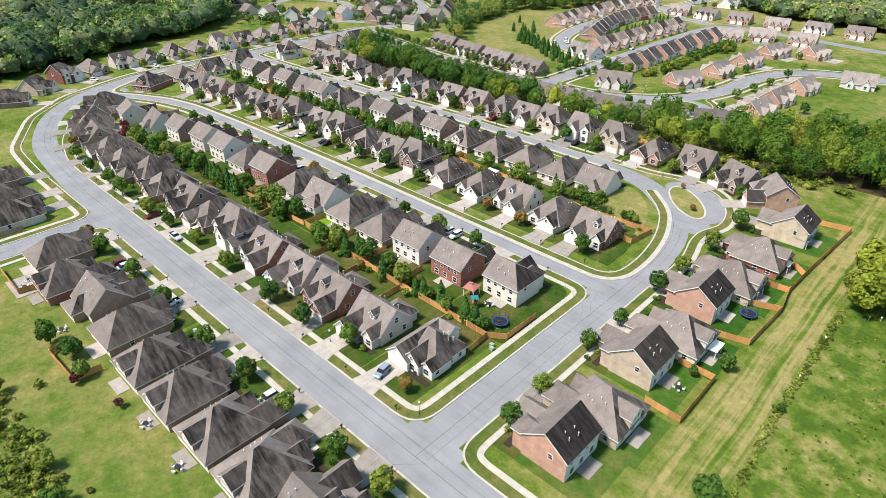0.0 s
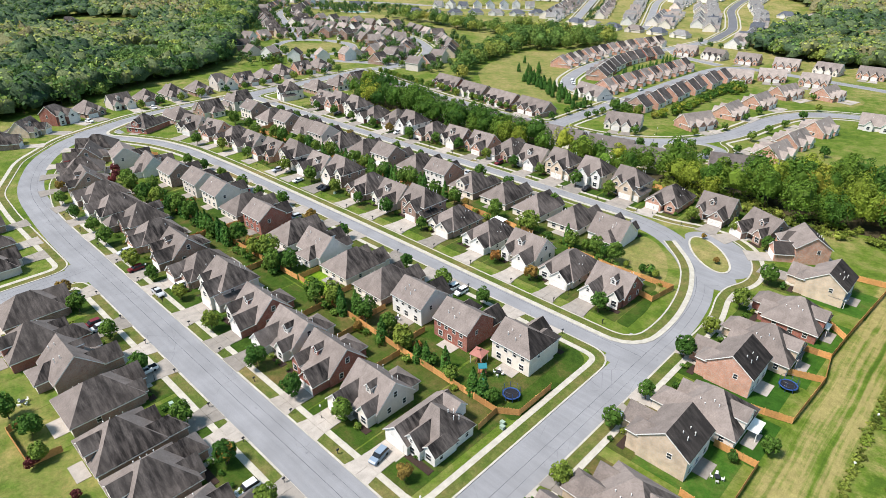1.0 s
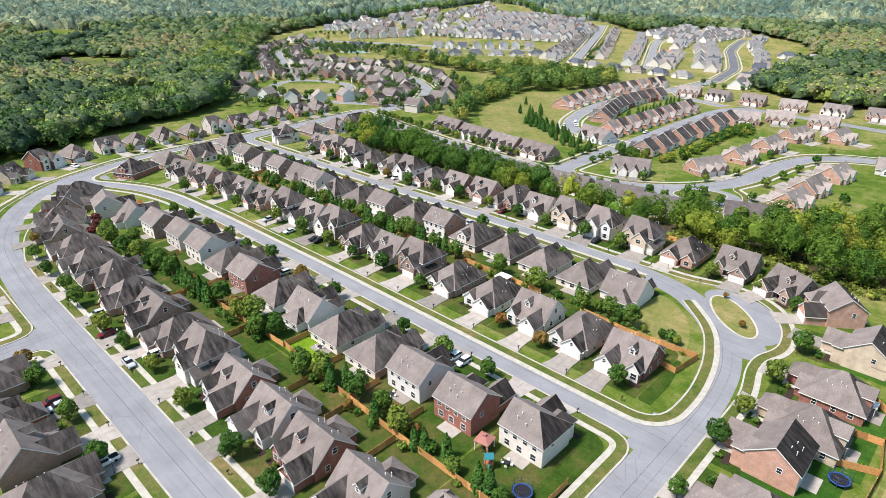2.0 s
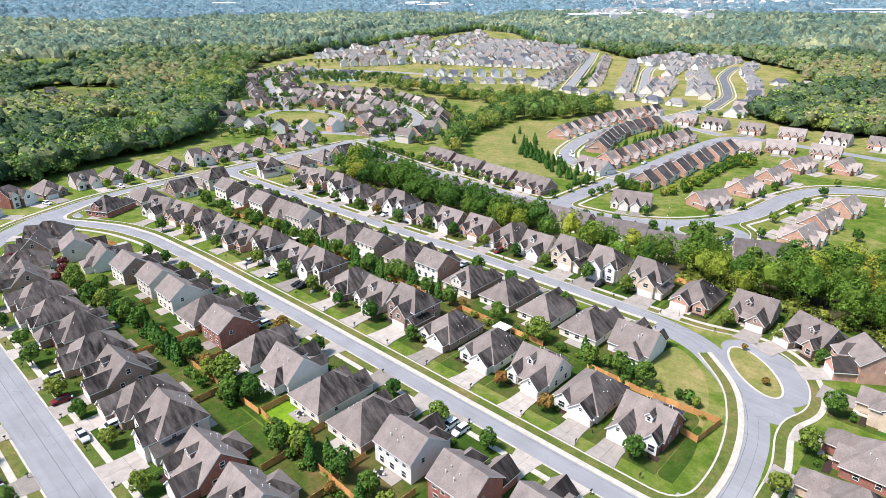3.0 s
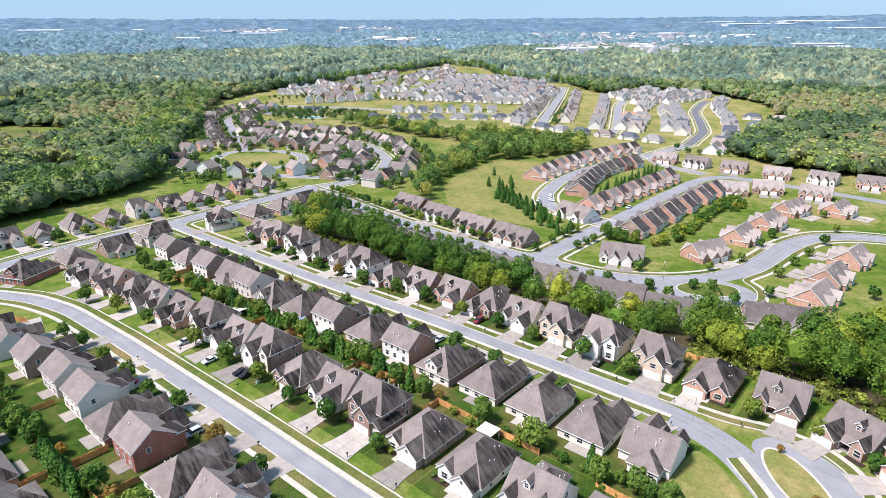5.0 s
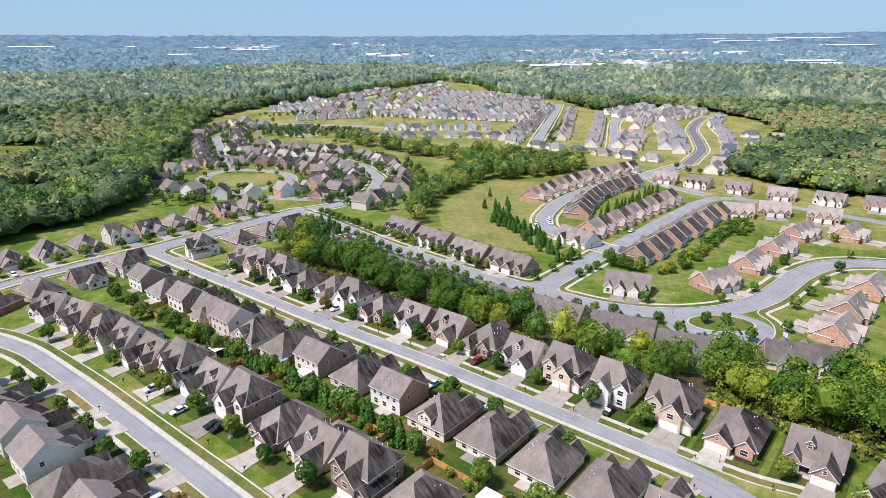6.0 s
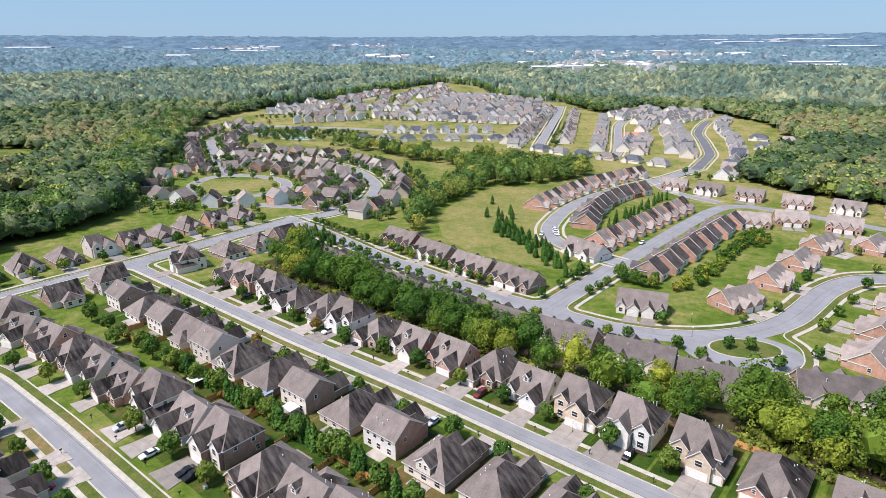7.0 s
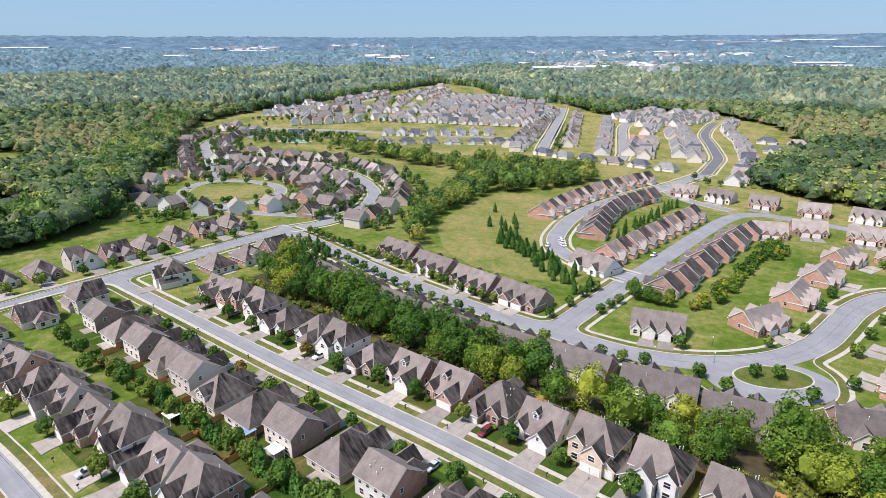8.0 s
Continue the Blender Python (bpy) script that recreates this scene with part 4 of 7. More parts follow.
def mass_home(kind, key, x, y, turn):
    """Adds a home to the joined mass of the most distant ones."""
    if (kind, key, False) not in HOME:
        return home(kind, key, x, y, turn)
    m = pose(x, y, ground_height(x, y), 0, 0, turn)
    for ob in HOME[kind, key, False].children:
        me = ob.data
        local = m @ ob.matrix_basis
        vs = [tuple(local @ v.co) for v in me.vertices]
        for f in me.polygons:
            mat = me.materials[f.material_index]
            verts, faces = MASS.setdefault(mat, ([], []))
            i = len(verts)
            verts.extend(vs[k] for k in f.vertices)
            faces.append(tuple(range(i, i + len(f.vertices))))


def join_mass():
    verts, faces, mats, index = [], [], [], []
    for mat, (v, f) in MASS.items():
        i = len(verts)
        verts += v
        faces += [tuple(k + i for k in q) for q in f]
        index += [len(mats)] * len(f)
        mats.append(mat)
    tagged(new("hillside_houses", mesh_of("hillside_houses", verts, faces, mats, index)), "crowded pale houses on the far hillside", "houses", "", "stuff")


FINISH = {
    "red": (M_RED, M_RED, M_ROOF, "red brick"),
    "redw": (M_RED, M_WHITE, M_ROOF, "red brick and white siding"),
    "brown": (M_BROWN, M_BROWN, M_ROOF, "brown brick"),
    "brownc": (M_BROWN, M_CREAM, M_ROOF, "brown brick and cream siding"),
    "pink": (M_PINK, M_PINK, M_ROOF, "pale red brick"),
    "tan": (M_TAN, M_TAN, M_ROOF, "tan brick"),
    "white": (M_WHITE, M_WHITE, M_ROOF, "white siding"),
    "cream": (M_CREAM, M_WHITE, M_ROOF, "cream siding"),
    "greige": (M_GREIGE, M_CREAM, M_ROOF, "grey-beige siding"),
    "dark": (M_BROWN, M_WHITE, M_ROOF_DARK, "brown brick, dark-roofed"),
    "hill": (M_WHITE, M_WHITE, M_ROOF_HILL, "white siding, grey-roofed"),
    "hillc": (M_CREAM, M_CREAM, M_ROOF_HILL, "cream, grey-roofed"),
    "terrace": (M_PINK, M_CREAM, M_ROOF_OLD, "pale red brick, brown-roofed"),
    "slate": (M_CREAM, M_WHITE, M_ROOF_SLATE, "cream siding, slate-roofed"),
    "pale": (M_CREAM, M_WHITE, M_ROOF_PALE, "cream siding, pale-roofed"),
    "old": (M_BROWN, M_BROWN, M_ROOF_OLD, "brown brick, dark-stained"),
    "pinko": (M_PINK, M_TAN, M_ROOF, "pale red brick and tan"),
    "redp": (M_PINK, M_PINK, M_ROOF_PALE, "pale red brick, light-roofed"),
}
KINDS = {
    "r": (ranch, "single-storey {} house with stained hip roof", True, 1),
    "R": (ranch, "single-storey {} house with stained hip roof", True, -1),
    "c": (cottage, "storey-and-a-half {} house with dormer and gables", True, 1),
    "C": (cottage, "storey-and-a-half {} house with dormer and gables", True, -1),
    "m": (manor, "two-storey {} house with twin front gables", True, 1),
    "M": (manor, "two-storey {} house with twin front gables", True, -1),
    "s": (saltbox, "two-storey {} house with black-streaked gable roof", True, 1),
    "Z": (hipped_saltbox, "two-storey {} house with a dark-stained hip", True, -1),
    "S": (saltbox, "two-storey {} house with black-streaked gable roof", True, -1),
    "v": (villa, "broad {} house with steep hip roof", True, 1),
    "V": (villa, "broad {} house with steep hip roof", True, -1),
    "t": (triple, "{} corner house with three front gables", True, 1),
    "d": (duplex, "long {} duplex house with two garages", False, 1),
    "w": (townhouse, "narrow {} townhouse in a sloping row", False, 1),
    "f": (far_home, "distant {} house with grey-brown roof", False, 1),
    "F": (far_home, "distant {} house with grey-brown roof", False, -1),
    "W": (far_wide, "broad low {} house with long hip roof", False, 1),
    "g": (far_tall, "distant two-storey {} house with gabled roof", False, 1),
}

# ---- the lots: each with its lawn, drive and house ----


def slab_thing(name, x0, x1, y0, y1, z, mat, label, category):
    bm = bmesh.new()
    box(bm, x0, x1, y0, y1, -0.05, z)
    return tagged(new(name, finish(bm, name, mat)), label, category, "", "structure")


GARAGE_X = {"r": -2.6, "R": 2.6, "c": 2.9, "C": -2.9, "m": 2.4, "M": -2.4, "s": -2.4, "S": 2.4, "Z": 2.4, "v": -3.05, "V": 3.05, "t": -3.2}
FRONT_Y = {"r": -9.0, "c": -8.6, "m": -7.6, "s": -8.2, "z": -8.2, "v": -8.6, "t": -7.0}


def drive_mesh(w0, w1, length):
    """A concrete drive that flares at the street, sawn into slabs by open joints."""
    bm = bmesh.new()
    n = max(2, round(length / 3.0))
    for k in range(n):
        ya, yb = -length + k * length / n, -length + (k + 1) * length / n - 0.05
        fa, fb = max(0.0, 1 - k * 3.0 / 4.0), max(0.0, 1 - (k + 1) * 3.0 / 4.0)
        wa, wb = w1 / 2 + fa * 0.8, w1 / 2 + fb * 0.8
        for s in (0, 1):
            la, ra = (-wa, -0.025) if s == 0 else (0.025, wa)
            lb, rb = (-wb, -0.025) if s == 0 else (0.025, wb)
            slab(bm, [(la, ya, 0.19), (ra, ya, 0.19), (rb, yb, 0.19), (lb, yb, 0.19)], 0.2, 0, 0)
    return finish(bm, "driveway", M_CONCRETE)


DRIVES = {}


LAWN_Z = [0]


def lot(spec, turn, setback, depth_back, width, walk_at=4.1, back=None):
    """House, lawn and drive. spec: kind, finish, x, y of the house; setback: from its centre to the kerb."""
    kind, key, x, y = spec
    ob = home(kind, key, x, y, turn, x < -185)
    m = pose(x, y, 0, 0, 0, turn)
    gx, fy = GARAGE_X[kind], FRONT_Y[kind.lower()]
    length = round(setback + fy - 0.1, 1)
    if length > 1.5:
        if (kind.lower() == "m", length) not in DRIVES:
            DRIVES[kind.lower() == "m", length] = drive_mesh(6.0, 7.6 if kind.lower() == "m" else 5.6, length)
        d = new("driveway", DRIVES[kind.lower() == "m", length])
        d.matrix_basis = m @ pose(gx, fy, 0)
        tagged(d, "pale concrete driveway running up to a garage", "driveway", "", "structure")
    # lawn
    bm = bmesh.new()
    w = width / 2
    LAWN_Z[0] = (LAWN_Z[0] + 1) % 5
    lz = 0.03 + 0.003 * LAWN_Z[0]
    box(bm, -w, w, -setback + walk_at, fy + 6, -0.05, lz)
    lw = new("lawn", finish(bm, "lawn", M_LAWN))
    lw.matrix_basis = m
    tagged(lw, "patchy mown front lawn", "lawn", "", "structure")
    bm = bmesh.new()
    box(bm, -w, w, fy + 6, depth_back, -0.05, lz + 0.0015)
    lw = new("lawn", finish(bm, "lawn", back or M_LAWN))
    lw.matrix_basis = m
    tagged(lw, "mown back garden lawn", "lawn", "", "structure")
    return ob


ROW_N = [("t", "white", -77.5, 76), ("C", "greige", -94, 75), ("c", "red", -110.5, 75), ("C", "cream", -125.5, 75), ("c", "redw", -141.5, 75), ("m", "greige", -158, 75), ("r", "brown", -174, 75.5), ("c", "brown", -190.5, 75.5), ("R", "pink", -206.5, 75), ("v", "brown", -222.5, 75), ("r", "greige", -239, 74.5), ("r", "brownc", -255.5, 75.5)]
ROW_M = [("Z", "cream", -79.9, 112.6), ("s", "red", -96.5, 109.5), ("S", "white", -112.5, 109.5), ("r", "brown", -127.5, 109), ("r", "cream", -143, 109), ("c", "white", -158.5, 109), ("R", "white", -173, 109), ("S", "red", -190, 109), ("r", "brown", -205, 109), ("S", "cream", -220.5, 109), ("s", "greige", -236.5, 109), ("S", "brown", -254, 107)]
ROW_P = [("C", "redw", -79.3, 151), ("R", "cream", -94.8, 152), ("c", "cream", -110, 152), ("R", "white", -126, 152), ("R", "brownc", -142, 152), ("m", "brown", -158, 152), ("c", "greige", -173, 152), ("R", "brown", -188, 152), ("M", "brownc", -204, 152), ("C", "white", -220, 152), ("m", "greige", -236, 151), ("C", "pink", -251, 149)]
ROW_Q = [("c", "white", -97.5, 183), ("r", "cream", -112.5, 183), ("R", "cream", -128, 183), ("r", "brown", -143.5, 183), ("v", "brown", -159, 183), ("S", "pink", -175, 183), ("r", "greige", -191, 183), ("s", "brown", -207, 181.4), ("R", "brown", -222.5, 180.3), ("V", "cream", -238, 180.2), ("S", "greige", -253, 180.2), ("c", "cream", -268, 180.2), ("s", "brown", -284, 180.2), ("r", "pink", -300, 180.2), ("S", "brownc", -317, 180.2)]
ROW_R = [("c", "brown", -79.5, 224), ("r", "pink", -96.5, 222.5), ("m", "tan", -113, 222.5), ("M", "cream", -129, 222.5), ("m", "tan", -144.5, 222.5), ("c", "white", -159.5, 222.5), ("v", "brown", -174.5, 222.5), ("c", "pink", -189.5, 222.5), ("c", "brownc", -204.5, 221.1), ("r", "brown", -219.5, 220), ("M", "white", -234, 219.7), ("V", "cream", -248.5, 219.7), ("r", "redw", -263.5, 219.7), ("m", "greige", -279, 219.7), ("M", "pink", -294, 219.7), ("c", "brown", -309, 219.7)]
ROW_S = [("c", "brownc", -60.5, 33.5), ("V", "brown", -75.5, 33.5), ("v", "brownc", -90, 33.5), ("V", "brown", -104.8, 33), ("v", "brown", -119.4, 33), ("R", "brown", -136, 33), ("C", "brownc", -152.5, 33), ("v", "red", -168.3, 31), ("R", "brown", -185.6, 33)]
ROW_E = [("s", "pink", -42.3, 74.2), ("V", "tan", -40.8, 88), ("s", "tan", -42.3, 106.5), ("V", "cream", -40.2, 121.3), ("s", "pink", -42.3, 138.6), ("v", "tan", -40.2, 153), ("v", "red", -39.2, 171), ("s", "tan", -37.5, 193.5)]
for spec in ROW_N:
    lot(spec, 0, spec[3] - 58.6, 16.2, 16.1)
for spec in ROW_M:
    lot(spec, 180, 126.0 - spec[3] if spec[2] > -250 else 18.0, 17.3, 15.9)
for spec in ROW_P:
    lot(spec, 0, spec[3] - 135.0, 14.2, 15.7)
for spec in ROW_Q:
    lot(spec, 180, 14.3, 16.5, 15.6)
for spec in ROW_R:
    lot(spec, 0, 16.1, 14.0, 15.3)
for spec in ROW_S:
    lot(spec, 180, 49.4 - spec[3], 14.0, 15.2, 4.1, M_LUSH)
for spec in ROW_E:
    lot(spec, -90, 54.2 + spec[2], 14.0, 15.4, 4.1, M_BACK)

ob, rim = disc("lawn", -118, 6, 78, 15, 2, 0.022, M_LUSH)
tagged(ob, "broad bright green lawn behind the houses", "lawn", "", "structure")
# houses round the bends, looking at the street
BEND = [("S", "pink", -49, 212, -55), ("C", "brown", -62, 219, -25), ("C", "brown", -274, 75.5, -8), ("r", "greige", -290, 80, -22), ("c", "brownc", -305.5, 87.5, -28), ("r", "brown", -319, 96, -35), ("c", "white", -272, 103, 172), ("S", "greige", -289, 100, 168)]
BEND_W = [("r", "brown", -357, 66, 150), ("c", "tan", -370, 81, 132), ("m", "redw", -382, 99, 118), ("r", "brown", -388, 116, 100), ("c", "greige", -391, 134, 93), ("r", "brown", -391, 150, 90), ("v", "greige", -390, 166, 90), ("r", "brown", -390, 182, 90), ("m", "greige", -390, 198, 90), ("c", "brown", -391, 214, 90), ("r", "red", -392, 230, 90), ("v", "brown", -393, 246, 90), ("c", "pink", -394, 262, 90), ("r", "brown", -395, 278, 90)]
BEND_K = [("v", "red", -337, 128, 205), ("R", "brown", -340, 146, -90), ("c", "brown", -340, 163, -90), ("m", "greige", -340, 181, -90), ("C", "greige", -268, 148.5, 0), ("r", "brown", -284, 148, 3), ("c", "pink", -300, 146, 10), ("c", "greige", -316, 142.5, 18), ("m", "cream", -339, 215, -12), ("r", "brown", -340, 236, -90), ("v", "pink", -340, 252, -90), ("c", "brown", -340, 268, -90)]
BEND_S = [("R", "greige", -220, 30, 180), ("v", "brown", -238, 32, 180), ("r", "brown", -256, 33, 180)]
for kind, key, x, y, turn in BEND + BEND_W + BEND_K + BEND_S:
    home(kind, key, x, y, turn, x < -200)
    m = pose(x, y, 0, 0, 0, turn)
    length = 10.0 if x < -350 else 7.5
    if ("bend", length) not in DRIVES:
        DRIVES["bend", length] = drive_mesh(5.6, 5.6, length)
    d = new("driveway", DRIVES["bend", length])
    d.matrix_basis = m @ pose(GARAGE_X[kind], FRONT_Y[kind.lower()], 0)
    tagged(d, "pale concrete driveway running up to a garage", "driveway", "", "structure")

# ---- beyond the woods: duplex homes, townhouse rows, the ring and the far slopes ----
PAL = random.Random(11)


def toward(x, y, px, py):
    """The turn of a house at x, y whose front looks at px, py."""
    return math.degrees(math.atan2(px - x, -(py - y)))


def twin(key, x, y, turn, length=6.0, scale=None):
    """A duplex home with its two short drives."""
    home("d", key, x, y, turn, False, scale)
    if ("twin", length) not in DRIVES:
        DRIVES["twin", length] = drive_mesh(4.8, 4.6, length)
    for s in (-1, 1):
        d = new("driveway", DRIVES["twin", length])
        d.matrix_basis = pose(x, y, 0, 0, 0, turn) @ pose(s * 3.1, -7.5, 0)
        tagged(d, "pale concrete driveway of a duplex home", "driveway", "", "structure")


for i, (x, y) in enumerate([(-287, 302), (-261, 297), (-235, 293), (-211, 291.5)]):
    twin(("red", "brownc", "pink", "brown")[i], x, y, -6)
for i, (x, y, turn) in enumerate([(-290, 261, 171), (-266, 258.5, 173), (-242, 256.5, 175), (-218, 255, 178), (-193, 256.5, 181), (-168.5, 258.8, 184), (-144, 261, 192), (-121, 260.8, 194), (-93, 276, 203)]):
    twin("old", x, y, turn)
for i, (x, y, turn) in enumerate([(-159.5, 299.5, 18), (-132.5, 327, 66), (-127.5, 360.5, 88), (-123.5, 392.5, 85), (-119.8, 426, 74), (-87.5, 304.5, 262), (-87, 329, 262), (-84, 358.5, 262), (-64, 389, 190)]):
    twin("redp" if i != 0 else "greige", x, y, turn, 6.0, (0.85, 0.95, 1.0) if i < 5 else (0.76, 0.95, 1.0))
# townhouses stepping along the lanes, the gable end of each unit showing
for k in range(10):
    home("w", "dark" if k == 0 else "terrace", -171.5 + 0.3 * k + (k % 2) * 1.6, 337 + 11.6 * k, -90)
for k in range(10):
    home("w", ("redp", "pink")[k % 2], -207 + 0.6 * k, 362 + 10.8 * k, 90)
for k in range(10):
    t = k / 9
    home("w", ("terrace", "dark", "red")[k % 3], -229 - 15 * math.sin(t * 2.4), 389 + 100 * t, -90 + 14 * math.cos(t * 3.0))
for k in range(12):
    t = k / 11
    home("w", ("redp", "pink", "greige")[k % 3], -272 - 7 * math.sin(t * 3.0) + 10 * t, 408 + 134 * t, 90 + 14 * math.cos(t * 3.1))
home("d", "white", -206, 346, 165)
for i, (x, y) in enumerate([(-226, 518), (-202, 514), (-176, 511), (-148, 514), (-121, 514), (-95, 516)]):
    twin(("redp", "greige", "pink")[i % 3], x, y + (i % 3) * 2.5, (8, -6, 3)[i % 3], 8.0, (0.8, 1.0, 1.0))
for i, (x, y, turn) in enumerate([(-158, 451, 20), (-142.5, 468, 20), (-117, 471, 5), (-100, 440, 80)]):
    twin("redp", x, y, turn, 8.0, (0.8, 1.0, 1.0))

# the ring and the crescent
ring = (-477, 326)
for k in range(17):
    a = radians(20 + k * 20.5)
    x, y = ring[0] + 68 * math.cos(a), ring[1] + 52 * math.sin(a)
    home(PAL.choice("fFg"), PAL.choice(("redp", "pinko", "tan", "brown", "redp", "greige")), x, y, toward(x, y, *ring))
CRESCENT = [Vector(p) for p in [(-361, 318), (-368, 355), (-395, 392), (-440, 419), (-486, 432), (-545, 420), (-600, 405)]]
BOULEVARD = [Vector(p) for p in [(-545, 358), (-600, 385), (-692, 432), (-724, 461), (-750, 500), (-752, 530)]]


def along(path, step, off, start=0.0):
    """Places at even steps beside a path, each with the turn that looks at it."""
    left = start
    for a, b in zip(path, path[1:]):
        u = (b - a).normalized()
        nrm = Vector((-u.y, u.x)) * (1 if off > 0 else -1)
        while left < (b - a).length:
            p = a + u * left
            q = p + nrm * abs(off)
            yield q.x, q.y, toward(q.x, q.y, p.x, p.y)
            left += step
        left -= (b - a).length


def fill(path, step, off, keys, kinds, keep=1.0, start=0.0, put=home):
    for x, y, turn in along(path, step, off, start):
        if PAL.random() < keep:
            put(PAL.choice(kinds), PAL.choice(keys), x + PAL.uniform(-0.8, 0.8), y + PAL.uniform(-0.8, 0.8), turn)


FAR_KEYS = ("redp", "pinko", "tan", "brown", "pale", "redp", "greige", "brownc")
fill(CRESCENT, 16, 18, FAR_KEYS, "fFg", 1, 8)
fill(CRESCENT, 16, -18, FAR_KEYS, "fFg", 1, 4)
fill(BOULEVARD, 16, 19, FAR_KEYS, "fFg", 1, 5)
fill(BOULEVARD, 16, -19, FAR_KEYS, "fFg", 1, 2)
for x, y in ((-455, 388), (-478, 396), (-500, 402), (-430, 372), (-412, 352), (-520, 385), (-410, 325), (-540, 392), (-560, 400)):
    home(PAL.choice("fF"), PAL.choice(FAR_KEYS), x, y, PAL.choice((150, -30)))

# the building site and the new rows
def site_home(kind, key, x, y, turn):
    return (home if y < 612 else mass_home)(kind, key, x, y, turn)


NEW_KEYS = ("hillc", "hill", "slate", "pale", "hill")


def line_of(*pts):
    return [Vector(p) for p in pts]


# columns of new homes beside the streets of the building site
fill(line_of((-419, 606), (-479, 741), (-503, 800), (-535, 880)), 12.5, 0.01, ("greige", "pale", "hillc"), "fFg", 1, 0, site_home)
fill(line_of((-440, 625), (-500, 760)), 13, 0.01, ("greige", "pale", "hill"), "fF", 1, 0, site_home)
fill(line_of((-394, 664), (-496, 873)), 11.5, 0.01, ("pale", "greige", "pale"), "fF", 1, 0, site_home)
fill(line_of((-346, 640), (-394, 748), (-440, 848)), 10.5, 0.01, ("hill", "hillc", "pale"), "gfg", 1, 0, site_home)
fill(line_of((-306, 645), (-339, 743)), 11, 0.01, NEW_KEYS, "fFg", 1, 0, site_home)
fill(line_of((-322, 650), (-350, 730)), 13, 0.01, NEW_KEYS, "fF", 1, 4, site_home)
fill(line_of((-367, 800), (-378, 860)), 12, 0.01, ("hill", "hillc"), "fFg", 1, 0, site_home)
fill(line_of((-264, 655), (-301, 754), (-342, 840)), 10.5, 0.01, NEW_KEYS, "fFg", 1, 0, site_home)
fill(line_of((-282, 668), (-318, 760), (-352, 830)), 12, 0.01, NEW_KEYS, "fF", 0.85, 3, site_home)
fill(line_of((-210, 576), (-214, 619), (-226, 676), (-245, 739), (-269, 808), (-299, 866), (-308, 925)), 11.5, 0.01, NEW_KEYS, "fFg", 1, 0, site_home)
for k, (x, y, turn) in enumerate(along(line_of((-392, 606), (-351, 599), (-304, 602), (-262, 600)), 24, 0.01, 4)):
    home("W", ("slate", "hillc", "slate", "greige")[k % 4], x, y, turn + 180, False, (0.88, 0.95, 0.95))
for a, b in (((-438, 873), (-414, 940)), ((-391, 843), (-369, 938)), ((-357, 864), (-334, 945)), ((-420, 860), (-398, 935)), ((-376, 855), (-352, 940))):
    fill(line_of(a, b), 11.5, 0.01, ("hill", "hillc", "pale"), "fFg", 1, 0, mass_home)
for x, y in ((-389, 955), (-371, 953), (-353, 955)):
    home("W", "hill", x, y, 0)
for x, y in ((-242, 812), (-221, 749), (-213, 809), (-194, 766)):
    home("W", "slate" if x < -220 else "pale", x, y, 10)
DARK_ROW = line_of((-582, 546), (-548, 562), (-515, 596), (-474, 621), (-452, 650))
for k, (x, y, turn) in enumerate(along(DARK_ROW, 24.5, -0.01, 6)):
    home("W", "slate" if k % 3 != 1 else "hill", x, y, turn + 180, False, (0.92, 0.95, 0.95))
fill(line_of((-605, 610), (-565, 630), (-531, 668), (-497, 696)), 17, 0.01, ("slate", "hill", "slate"), "fFg", 1, 5)

# the hillside estate: rows of homes along the slope
HILL_ROWS = [((-680, 680), (-495, 772)), ((-691, 751), (-514, 836)), ((-712, 802), (-539, 884)), ((-734, 857), (-580, 918)), ((-764, 913), (-694, 930))]
rows_on_hill = []
for (a, b), (c, d) in zip(HILL_ROWS, HILL_ROWS[1:]):
    for t in (0.0, 0.33, 0.66):
        rows_on_hill.append(line_of(Vector(a).lerp(Vector(c), t), Vector(b).lerp(Vector(d), t)))
rows_on_hill += [line_of((-742, 580), (-703, 638), (-683, 692)), line_of((-764, 650), (-835, 751)), line_of((-722, 680), (-812, 756)), line_of((-712, 700), (-813, 824)), line_of((-738, 770), (-818, 900)), line_of((-788, 827), (-816, 976)), line_of((-820, 596), (-752, 648)), line_of((-830, 640), (-790, 670)), line_of((-760, 610), (-730, 655)), line_of((-764, 850), (-790, 960)), line_of((-848, 690), (-764, 684)), line_of((-845, 631), (-790, 622), (-742, 612)), line_of((-822, 727), (-836, 790), (-846, 865)), line_of((-772, 706), (-700, 735))]
for k, line in enumerate(rows_on_hill):
    fill(line, 13.5, 0.01, ("hill", "hillc", "pale", "hill", "redp", "slate") if k < 8 else ("hillc", "pale", "redp", "hill"), "fFg", 0.95, 3 + (k * 7) % 9, mass_home)
join_mass()
for (a, b), (c, d) in zip(HILL_ROWS, HILL_ROWS[1:]):
    far_road(line_of(Vector(a).lerp(Vector(c), 0.49), Vector(b).lerp(Vector(d), 0.49)), 8.0, None, False)
for line in (line_of((-680, 714), (-755, 822), (-780, 940)), line_of((-743, 660), (-817, 760)), line_of((-683, 715), (-600, 748), (-500, 792)), line_of((-702, 776), (-530, 858)), line_of((-760, 628), (-690, 668)), line_of((-850, 660), (-770, 655), (-735, 640)), line_of((-806, 720), (-818, 790), (-828, 860))):
    far_road(line, 8.5, None, False)

# lone houses in the western woods
for kind, key, x, y, turn in [("m", "white", -760, 226, 60), ("r", "greige", -545, 218, 40), ("c", "brown", -480, 208, 70), ("r", "greige", -748, 205, 30)]:
    home(kind, key, x, y, turn, True)

